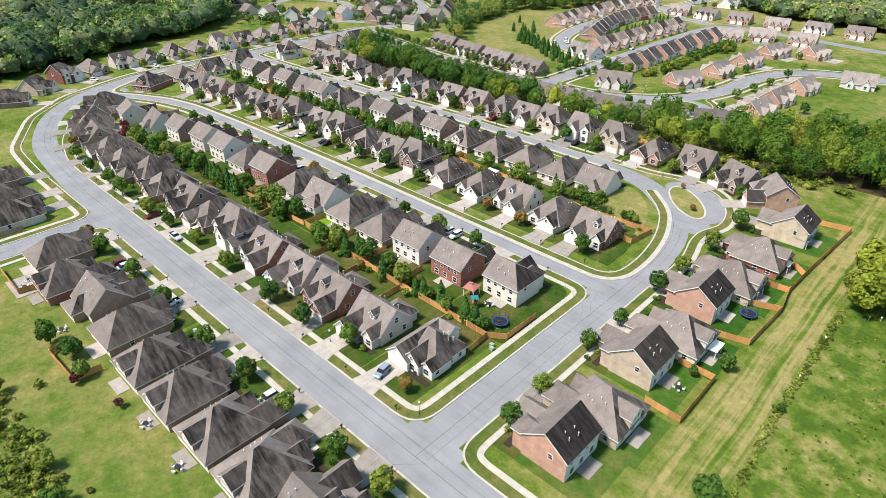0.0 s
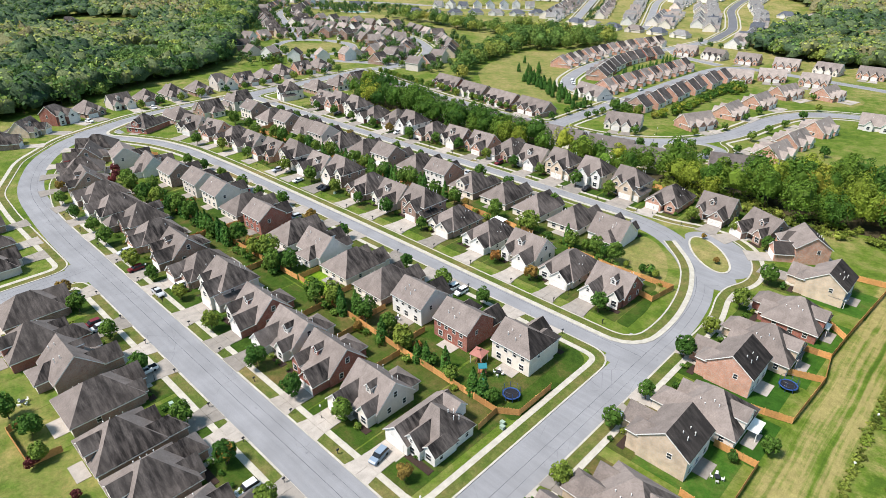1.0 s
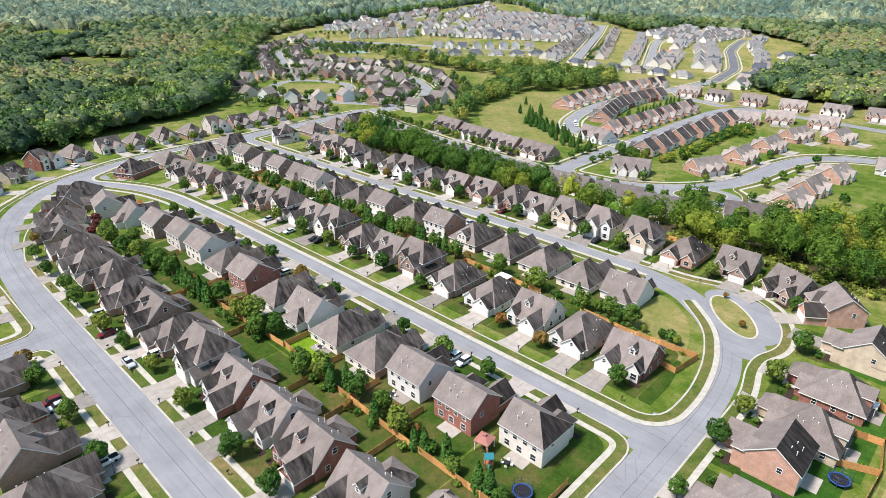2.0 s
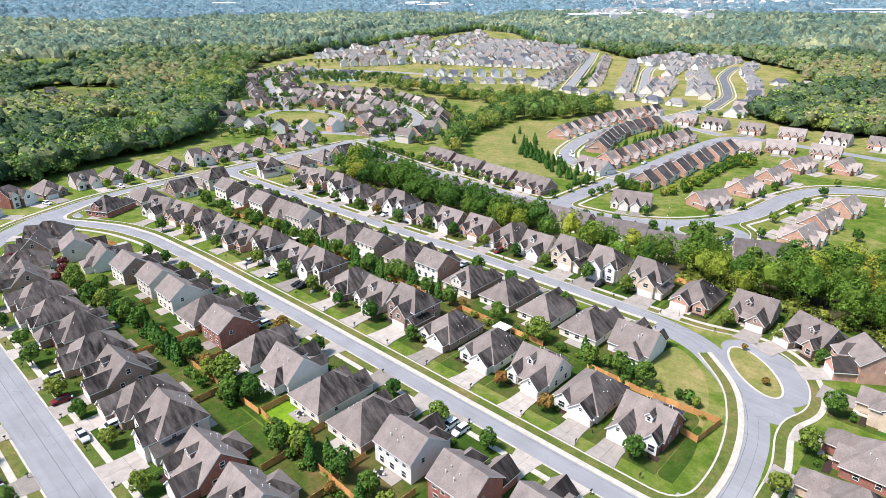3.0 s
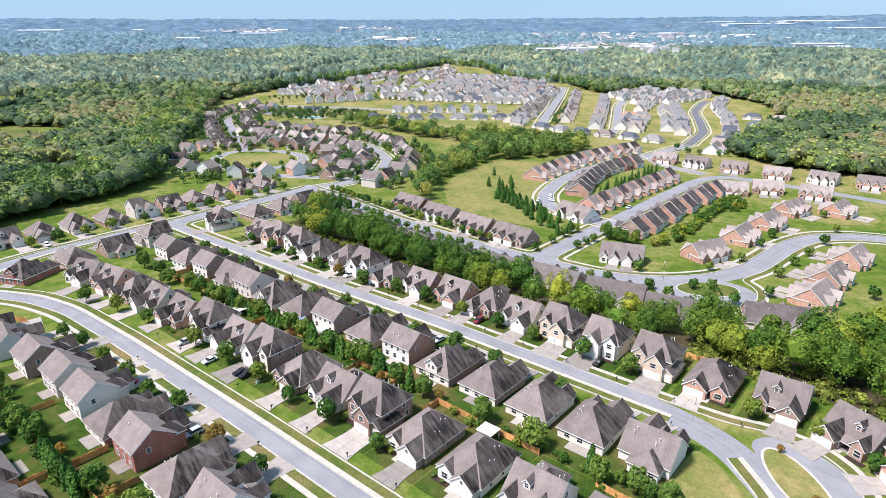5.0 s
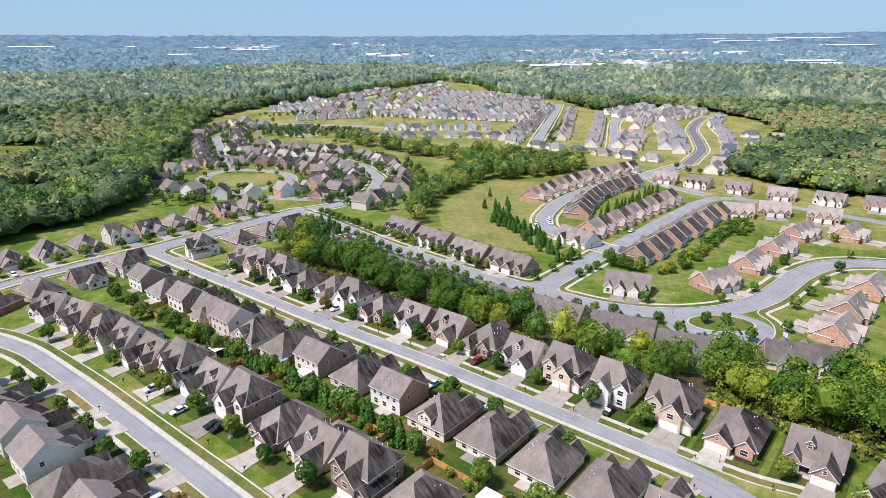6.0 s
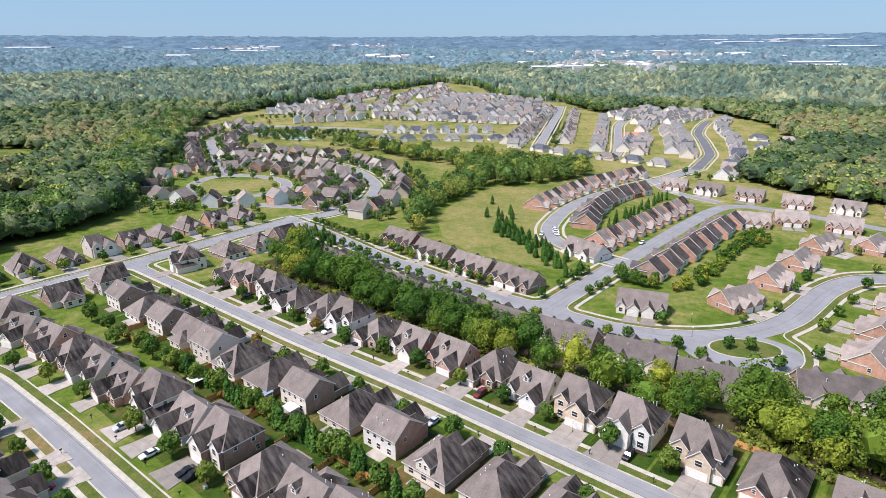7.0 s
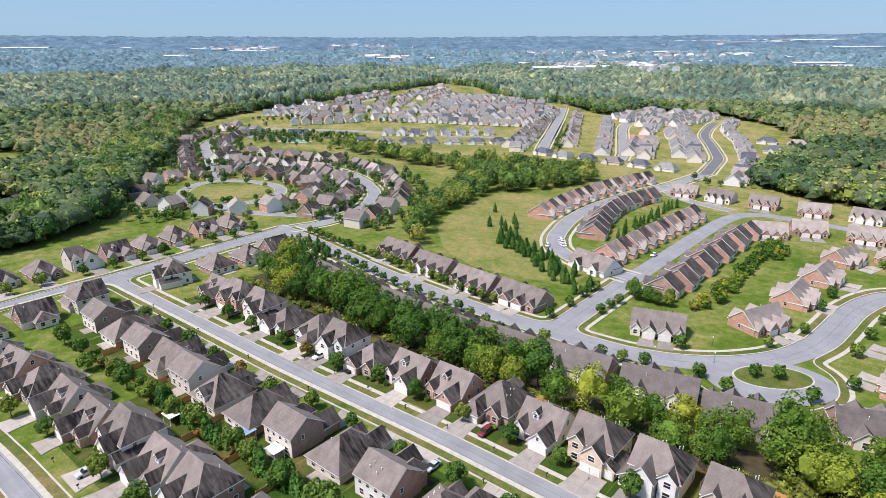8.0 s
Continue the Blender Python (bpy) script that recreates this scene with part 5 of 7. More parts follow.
# ---- trees ----
M_BIG_LEAF = foliage("pale green leaves", (0.173, 0.238, 0.026), (0.238, 0.274, 0.029), (0.202, 0.245, 0.029), island=True)


def lump(rng, rough, flat=1.0, fine=2):
    """Verts and triangles of an uneven lump of foliage, about one unit in radius."""
    bm = bmesh.new()
    bmesh.ops.create_icosphere(bm, subdivisions=fine, radius=1.0)
    seed = rng.uniform(0, 60)
    vs = []
    for v in bm.verts:
        n = v.co.normalized()
        fold = min(1.0, 2.4 * abs(noise.noise((n.x * 2.3 + seed, n.y * 2.3, n.z * 2.3))))
        k = 1.0 + rough * (1.5 * fold - 0.75) + rough * 0.8 * noise.noise((n.x * 1.2, n.y * 1.2 + seed, n.z * 1.2)) + rough * rng.uniform(-0.22, 0.22)
        vs.append((n.x * k, n.y * k, n.z * k * flat))
    # the side that hangs over the ground stays open
    fs = [tuple(v.index for v in f.verts) for f in bm.faces if f.calc_center_median().z > -0.42]
    bm.free()
    return vs, fs


def crown(rng, height, width, base, leaves, size, lobes=9, cone=False, rough=0.26):
    """Verts and faces of a crown: leaf sprays laid over a cluster of rounded lobes, with a core of foliage inside."""
    out_v, out_f = [], []
    mid, half = base + (height - base) * 0.5, (height - base) * 0.5
    lumps = []
    if not cone:
        turn = rng.uniform(0, math.tau)
        for k in range(lobes):
            z = 0.95 - 1.55 * (k + 0.5) / lobes + rng.gauss(0, 0.08)
            a = turn + k * 2.39996 + rng.gauss(0, 0.25)
            flat = math.sqrt(max(0.0, 1 - min(1.0, z * z)))
            d = rng.uniform(0.46, 0.46 + rough)
            lumps.append((Vector((flat * math.cos(a), flat * math.sin(a), z)) * d, rng.uniform(0.22, 0.36) * (1.0 + 2.6 / lobes)))
    made = tries = 0
    while made < leaves and tries < leaves * 5:
        tries += 1
        if cone:
            t = rng.random() ** 1.4
            a = rng.uniform(0, math.tau)
            r = width * 0.5 * min(1, 4 * (1 - t)) * (1 - t) ** 0.55 * rng.uniform(0.75, 1.08) if t > 0.12 else width * 0.42 * rng.uniform(0.7, 1.0)
            p = Vector((r * math.cos(a), r * math.sin(a), base + (height - base) * t))
            n = Vector((math.cos(a), math.sin(a), 0.5))
        else:
            c, r = lumps[rng.randrange(lobes)]
            n = (c.normalized() * 0.75 + Vector((rng.gauss(0, 1), rng.gauss(0, 1), rng.gauss(0.15, 1))).normalized()).normalized()
            q = c + n * r * (rng.uniform(0.82, 1.04) if rng.random() < 0.86 else rng.uniform(1.04, 1.28))
            if any((q - o).length < e * 0.8 for o, e in lumps if o is not c):
                continue
            p = Vector((q.x * width * 0.5, q.y * width * 0.5, max(base * 0.5, mid + q.z * half)))
        n = (n + Vector((rng.gauss(0, 0.3), rng.gauss(0, 0.3), rng.gauss(0.12, 0.3)))).normalized()
        u = n.orthogonal().normalized()
        v = n.cross(u)
        c, s = math.cos(made * 2.4), math.sin(made * 2.4)
        u, v = u * c + v * s, v * c - u * s
        w = size * rng.uniform(0.65, 1.35)
        i = len(out_v)
        out_v += [p - u * w * 0.5, p + v * w * 0.42 + n * w * 0.12, p + u * w * 0.55, p - v * w * 0.42 + n * w * 0.1]
        out_f.append((i, i + 1, i + 2, i + 3))
        made += 1
    if not cone:
        vs, fs = lump(rng, rough, 1.0, 1 if leaves < 400 else 2)
        i = len(out_v)
        out_v += [(x * width * 0.29, y * width * 0.29, mid + z * half * 0.62) for x, y, z in vs]
        out_f += [tuple(k + i for k in f) for f in fs]
    return [tuple(v) for v in out_v], out_f


def trunk_mesh(rng, height, width, base, thick):
    bm = bmesh.new()
    top = base + (height - base) * 0.55
    tube(bm, (0, 0, -0.1), (0, 0, base), thick, thick * 0.75, 7)
    tube(bm, (0, 0, base), (rng.uniform(-0.2, 0.2), rng.uniform(-0.2, 0.2), top), thick * 0.75, thick * 0.3, 6)
    for k in range(5):
        a = k * math.tau / 5 + rng.uniform(-0.4, 0.4)
        z = base + (top - base) * rng.uniform(0.0, 0.55)
        r = width * rng.uniform(0.22, 0.36)
        tube(bm, (0, 0, z), (r * math.cos(a), r * math.sin(a), z + r * rng.uniform(0.8, 1.3)), thick * 0.45, thick * 0.14, 5)
    return finish(bm, "trunk", M_BARK)


TREE_STOCK = {}


def stock(kind, k):
    """Trunk and crown meshes of a few trees of each kind, made once."""
    if (kind, k) in TREE_STOCK:
        return TREE_STOCK[kind, k]
    rng = random.Random(kind + str(k))
    h, w, b, leaves, size, mat, cone = {
        "street": (6.3, 4.9, 0.8, 800, 0.50, M_LEAF, False),
        "gold": (5.3, 4.3, 0.8, 760, 0.46, M_LEAF_GOLD, False),
        "red": (3.6, 3.2, 0.9, 300, 0.5, M_LEAF_RED, False),
        "yard": (6.6, 5.4, 0.5, 900, 0.54, M_LEAF, False),
        "bush": (1.4, 1.6, 0.0, 70, 0.36, M_LEAF, False),
        "cypress": (5.6, 2.1, 0.2, 420, 0.50, M_CYPRESS, True),
        "pine": (9.0, 4.6, 0.6, 520, 0.85, M_CYPRESS, True),
        "distant": (5.8, 4.8, 0.4, 170, 0.95, M_LEAF, False),
        "big": (14.0, 13.5, 0.8, 2600, 0.9, M_BIG_LEAF, False),
    }[kind]
    h, w = h * rng.uniform(0.9, 1.1), w * rng.uniform(0.9, 1.1)
    vs, fs = crown(rng, h, w, b, leaves, size, 26 if kind == "big" else 16, cone, 0.34 if kind == "big" else 0.24)
    TREE_STOCK[kind, k] = (trunk_mesh(rng, h, w, b, max(0.05, h * 0.022)), mesh_of("crown", vs, fs, [mat]))
    return TREE_STOCK[kind, k]


TREE_WORDS = {
    "street": ("street_tree", "young leafy green tree in a front lawn", "tree", "street trees"),
    "gold": ("street_tree", "young tree with golden autumn leaves", "tree", "street trees"),
    "red": ("ornamental_tree", "small dark red-leaved ornamental tree", "tree", ""),
    "yard": ("garden_tree", "leafy green tree beside a garden fence", "tree", "garden trees"),
    "bush": ("bush", "low rounded green bush beside a house", "bush", "garden bushes"),
    "cypress": ("cypress", "narrow pointed evergreen in a garden hedge", "tree", "garden evergreens"),
    "pine": ("pine", "dark conical evergreen on the meadow", "tree", "meadow evergreens"),
    "distant": ("garden_tree", "leafy green tree between the far houses", "tree", "far garden trees"),
    "big": ("large_tree", "broad old green tree on the meadow edge", "tree", ""),
}
TREE_RNG = random.Random(21)


def tree(kind, x, y, scale=1.0):
    t, c = stock(kind, TREE_RNG.randrange(6 if kind in ("street", "yard") else 4))
    name, label, category, group = TREE_WORDS[kind]
    ob = tagged(new(name, t), label, category, group)
    s = scale * TREE_RNG.uniform(0.86, 1.16)
    ob.matrix_basis = pose(x, y, ground_height(x, y), 0, 0, TREE_RNG.uniform(0, 360)) @ Matrix.Diagonal((s, s, s, 1))
    cr = new("crown", c)
    cr.parent = ob
    return ob


STREET_S = [(-86, 43), (-101, 43), (-117, 42), (-141, 43), (-160, 43), (-70, 44), (-57, 44), (-191, 42), (-179, 42)]
STREET_N = [(-123, 63), (-108, 63), (-94, 66), (-145, 63), (-165, 64), (-181, 63), (-193, 62), (-215, 62), (-228, 63), (-244, 62), (-261, 63), (-276, 67)]
STREET_E = [(-51, 84), (-52, 104), (-51, 117), (-51.5, 137), (-51, 73), (-51, 151), (-50, 168), (-49, 187), (-57, 209), (-69, 214), (-84, 213)]
STREET_C = [(-162, 119), (-180, 119), (-200, 120), (-213, 118), (-225, 118), (-242, 118), (-132, 120), (-181, 141), (-166, 142), (-148, 142), (-197, 142), (-213, 142), (-230, 141), (-116, 120), (-115, 142), (-102, 121), (-77, 140), (-258, 139), (-275, 136), (-292, 132), (-257, 118), (-268, 116)]
STREET_D = [(-199, 191), (-215, 191), (-229, 187.5), (-272, 209.5), (-254, 209.5), (-241, 209.5), (-226, 209.5), (-211, 213), (-196, 213), (-179, 213), (-164, 213), (-150, 213), (-132, 213), (-117, 213), (-181, 191), (-164, 191), (-149, 191), (-127, 191), (-246, 188.5), (-261, 188.5), (-276, 188.5), (-292, 188.5), (-308, 188.5), (-287, 209.5), (-303, 209.5)]
GOLD = [(-73, 64.5), (-100.5, 141), (-101, 43.5)]
for i, p in enumerate(STREET_S + STREET_N + STREET_E + STREET_C + STREET_D):
    if p not in GOLD:
        tree("gold" if i % 13 == 7 else "street", *p)
for p in GOLD:
    tree("gold", *p)
YARD_NM = [(-103, 92), (-111, 94), (-119, 93), (-131, 92), (-136.3, 89.3), (-157, 95), (-160, 91), (-169, 95), (-173, 92), (-184, 93), (-195, 90), (-213, 91), (-221, 90), (-224, 88), (-234, 88), (-241, 86), (-254, 86), (-262, 88), (-248, 92)]
CYPRESS_NM = [(-79.7, 91.6), (-77.3, 92.2), (-90.5, 94), (-95, 92), (-97, 91), (-110, 91), (-124, 94), (-126, 91), (-128, 92), (-160, 93), (-163, 92), (-186, 90), (-188, 90), (-191, 90), (-197, 90), (-200, 90), (-203, 90), (-206, 90), (-216, 90), (-219, 90)]
YARD_PQ = [(-183, 166), (-195, 166), (-207, 166), (-214, 166), (-230, 165), (-247, 165), (-259, 164), (-273, 163), (-286, 160), (-165, 166), (-155, 166), (-88, 167), (-95, 168), (-103, 166), (-121, 167), (-136, 167), (-179, 167), (-240, 164), (-253, 164), (-266, 163), (-298, 163), (-310, 162)]
CYPRESS_PQ = [(-188, 166), (-190, 166), (-193, 166), (-202, 166), (-204, 166), (-219, 165), (-222, 165), (-225, 165), (-233, 165), (-236, 165), (-106, 168), (-160, 166), (-174, 167), (-172, 167), (-242, 164), (-245, 164)]
for p in YARD_NM + YARD_PQ:
    tree("yard", *p, 1.12)
for p in CYPRESS_NM + CYPRESS_PQ:
    tree("cypress", *p, 1.3)
for x, y, s in ((-86.2, 91.6, 0.7), (-75, 92.6, 0.6), (-79, 168, 0.55), (-74.5, 167.6, 0.5), (-92, 168, 0.7), (-99, 168.5, 0.6), (-84, 167.5, 0.4)):
    tree("yard", x, y, s)
for p in [(-268, 84), (-274, 88), (-281, 90), (-302, 78)]:
    tree("red", *p, 1.2)
for x, y, s in ((-132, 95, 0.7), (-117, 89, 0.6), (-100, 94, 0.7), (-178, 94, 0.8), (-204, 93, 0.8), (-151, 168, 0.7), (-170, 164.5, 0.7), (-211, 168, 0.8), (-226, 163.5, 0.7), (-250, 167, 0.8)):
    tree("gold", x, y, s)
tree("red", -127, 16.5)
tree("red", -113, 20, 0.7)
for p in [(-137, 19), (-128, 18), (-146, 17)]:
    tree("yard", *p, 0.9)
for p in [(-75, 203), (-65, 189)]:
    tree("gold", *p, 0.45)
for p, s in [((-9, 166), 1.0), ((-3, 176), 1.05), ((-10, 181), 0.9), ((2, 164), 1.0), ((0, 188), 1.0)]:
    tree("big", *p, s)
# greens and lanes beyond the woods
for p in [(-119, 291), (-125, 288), (-160, 271), (-153.6, 273.5), (-149, 292.5), (-126.6, 312), (-119.5, 331), (-117.5, 374), (-103, 322), (-100.5, 298), (-108.5, 283), (-113, 274), (-138, 277), (-129, 273), (-98.5, 357), (-96.3, 378.5), (-101, 340), (-95.6, 403.4), (-118.3, 357), (-105.7, 428), (-123, 467), (-182, 301), (-181.5, 308.5), (-180.7, 314.5), (-194.5, 300), (-194.8, 312), (-194.4, 322), (-195, 286), (-166, 268), (-143, 268.5), (-186, 267), (-120, 267), (-70.5, 321)]:
    tree("distant", *p, 0.85)
for p in [(-180.5, 326), (-177.4, 323), (-172.8, 323.5), (-169, 322.6), (-164.7, 324), (-166, 329), (-181.5, 331)]:
    tree("yard", *p, 0.95)
for k in range(26):
    tree("distant", -350 + 5.2 * k + TREE_RNG.uniform(-1, 1), 299 - 0.115 * 5.2 * k + TREE_RNG.uniform(-1, 1), 0.8)
for k in range(20):
    tree("distant", -345 + 7.5 * k, 286.5 - 1.25 * k * (1 if k < 14 else 0.9) + TREE_RNG.uniform(-1, 1), 0.8)
for k in range(54):
    t = k / 53
    tree("pine", -268 + 66 * t + TREE_RNG.gauss(0, 3), 360 - 42 * t + TREE_RNG.gauss(0, 4.5), TREE_RNG.uniform(0.5, 0.8))
for p in [(-284, 372), (-280, 378), (-276, 385), (-272, 370), (-270, 378), (-266, 366), (-262, 360), (-300, 400)]:
    tree("pine", *p, 0.7)
for p in [(-336, 276), (-331, 279), (-327, 274), (-322, 280), (-318, 275), (-325, 283), (-313, 279), (-309, 273), (-333, 284)]:
    tree("pine", *p, 0.75)
for k in range(18):
    tree("cypress", -219 + TREE_RNG.gauss(0, 1.5), 396 + 5 * k, 1.1)
for k in range(80):
    a = TREE_RNG.uniform(0, math.tau)
    r = TREE_RNG.choice((36, 60, 84, 90))
    tree("distant", ring[0] + r * math.cos(a), ring[1] + 0.76 * r * math.sin(a), 0.8)
for path, off in ((CRESCENT, 8), (CRESCENT, -8), (CRESCENT, 30), (CRESCENT, -31), (BOULEVARD, 9), (BOULEVARD, -9)):
    for x, y, turn in along(path, 13, off, 5):
        if TREE_RNG.random() < 0.7:
            tree("distant", x + TREE_RNG.uniform(-2, 2), y + TREE_RNG.uniform(-2, 2), 0.95)
for x in (-375.5,):
    for k in range(12):
        tree("distant", x - 2, 140 + 13 * k + TREE_RNG.uniform(-2, 2))

# ---- woods: one mass of many trees each ----


def inside(px, py, poly):
    """Even-odd test of many points against a polygon."""
    res = np.zeros(px.shape, bool)
    n = len(poly)
    for i in range(n):
        (x0, y0), (x1, y1) = poly[i], poly[(i + 1) % n]
        if y0 != y1:
            cross = ((y0 > py) != (y1 > py)) & (px < (x1 - x0) * (py - y0) / (y1 - y0) + x0)
            res ^= cross
    return res


def wood(label, poly, spacing, height, leaves, size, seed, mat=None, given=None, gold=None):
    """A wood over a polygon of the plan, or trees at the given spots, of leafy crowns on thin trunks."""
    rng = random.Random(seed)
    xs, ys = [p[0] for p in poly], [p[1] for p in poly]
    spots = []
    x = min(xs)
    row = 0
    while x < max(xs):
        y = min(ys) + (spacing / 2 if row % 2 else 0)
        while y < max(ys):
            spots.append((x + rng.uniform(-0.4, 0.4) * spacing, y + rng.uniform(-0.4, 0.4) * spacing))
            y += spacing
        x += spacing * 0.88
        row += 1
    px, py = np.array(spots).T
    spots = given or [s for s, k in zip(spots, inside(px, py, poly)) if k]
    kinds, hue = [], []
    for k in range(7):
        h = height * rng.uniform(0.75, 1.15)
        vs, fs = crown(rng, h, spacing * rng.uniform(1.1, 1.5), h * 0.06, leaves, size, 18, False, 0.34)
        kinds.append((np.array(vs), fs, h))
    vv, ff, base = [], [], 0
    tv, tf = [], []
    for x, y in spots:
        v, f, h = kinds[rng.randrange(7)]
        a, s = rng.uniform(0, math.tau), rng.uniform(0.7, 1.15)
        c, sn = math.cos(a) * s, math.sin(a) * s
        w = np.empty_like(v)
        z = ground_height(x, y)
        w[:, 0], w[:, 1], w[:, 2] = x + v[:, 0] * c - v[:, 1] * sn, y + v[:, 0] * sn + v[:, 1] * c, z + v[:, 2] * s
        vv.append(w)
        ff += [tuple(k + base for k in q) for q in f]
        hue += [min(1.0, rng.betavariate(1.2, 2.7) + (0.11 if gold is not None and x > gold else 0.0))] * len(f)
        base += len(v)
        i = len(tv)
        r = 0.16 * s
        tv += [(x - r, y - r, z), (x + r, y - r, z), (x, y + r, z), (x - 0.4 * r, y - 0.4 * r, z + h * 0.7 * s), (x + 0.4 * r, y - 0.4 * r, z + h * 0.7 * s), (x, y + 0.4 * r, z + h * 0.7 * s)]
        tf += [(i, i + 1, i + 4, i + 3), (i + 1, i + 2, i + 5, i + 4), (i + 2, i, i + 3, i + 5)]
    me = mesh_of("woodland", np.concatenate(vv).tolist(), ff, [mat or M_WOOD_LEAF])
    me.attributes.new("hue", "FLOAT", "FACE").data.foreach_set("value", hue)
    ob = tagged(new("woodland", me), label, "woodland", "", "stuff")
    part("trunks", mesh_of("trunks", tv, tf, [M_BARK]), None, ob)["kind"] = "stuff"
    return ob


STRIP = [(-318, 262), (-318, 240), (-300, 234), (-200, 232.5), (-110, 234), (-84, 235), (-60, 234), (-36, 244), (-10, 245), (40, 240), (40, 300), (-40, 300), (-62, 285), (-82, 262), (-100, 254), (-120, 247), (-170, 246), (-215, 247), (-245, 249), (-270, 252), (-300, 256)]
wood("dense mixed green woodland strip behind the gardens", STRIP, 8.4, 15.5, 1180, 0.64, 1, None, None, -135.0)
M_LITTER = plain("leaf litter", (0.060, 0.050, 0.026), 0.4, 0.6, 0.95)
bm = bmesh.new()
slab(bm, [(x, y, 0.06) for x, y in STRIP], 0.1, 0, 0)
bmesh.ops.triangulate(bm, faces=bm.faces)
tagged(new("woodland_floor", finish(bm, "woodland_floor", M_LITTER)), "dark leaf litter under the woodland strip", "ground", "", "structure")
CREEK = [(-275, 318), (-300, 330), (-318, 360), (-322, 385), (-332, 420), (-330, 448), (-304, 470), (-294, 520), (-300, 540), (-331, 545), (-379, 532), (-434, 511), (-480, 512), (-532, 513), (-580, 505), (-520, 497), (-450, 488), (-405, 490), (-372, 470), (-358, 430), (-346, 400), (-326, 360), (-302, 322)]
wood("broad band of green woodland along the creek", CREEK, 9.8, 13.5, 400, 1.15, 2, M_CREEK_LEAF)
EDGE_W = [(-402, 40), (-414, 100), (-424, 140), (-440, 168), (-444, 200), (-452, 226), (-474, 250), (-545, 292), (-580, 318), (-656, 380), (-760, 440), (-832, 505), (-860, 480), (-770, 390), (-690, 335), (-600, 275), (-520, 250), (-500, 190), (-490, 120), (-480, 40), (-430, 10), (-392, 10)]
wood("tall green woodland edge with broad rounded crowns", EDGE_W, 11.0, 16.0, 320, 1.5, 3, M_EDGE_LEAF)
NORTH_LINE = [Vector(p) for p in [(60, 520), (-60, 548), (-114, 545), (-172, 560), (-197, 582), (-203, 668), (-178, 762), (-220, 850), (-255, 916), (-293, 938), (-333, 966), (-408, 968), (-445, 905), (-475, 890), (-555, 945), (-640, 918), (-768, 1011), (-853, 1021), (-858, 880), (-861, 746), (-858, 607), (-832, 505)]]
NORTH_E = [tuple(v) for v in NORTH_LINE] + [tuple(v) for v in offsets(NORTH_LINE, -20)[::-1]]
wood("mixed woodland edge behind the new rows and the far slope", NORTH_E, 9.5, 12.5, 120, 1.6, 9, M_EDGE_LEAF)
HEDGE = [(-158, 326), (-154, 326), (-149, 344), (-150.5, 380), (-150, 408), (-143, 412), (-143, 421), (-150, 436), (-156, 434), (-155, 380), (-154.5, 346)]
wood("row of shrubs and small trees between the lawns", HEDGE, 3.4, 5.0, 150, 0.8, 4)


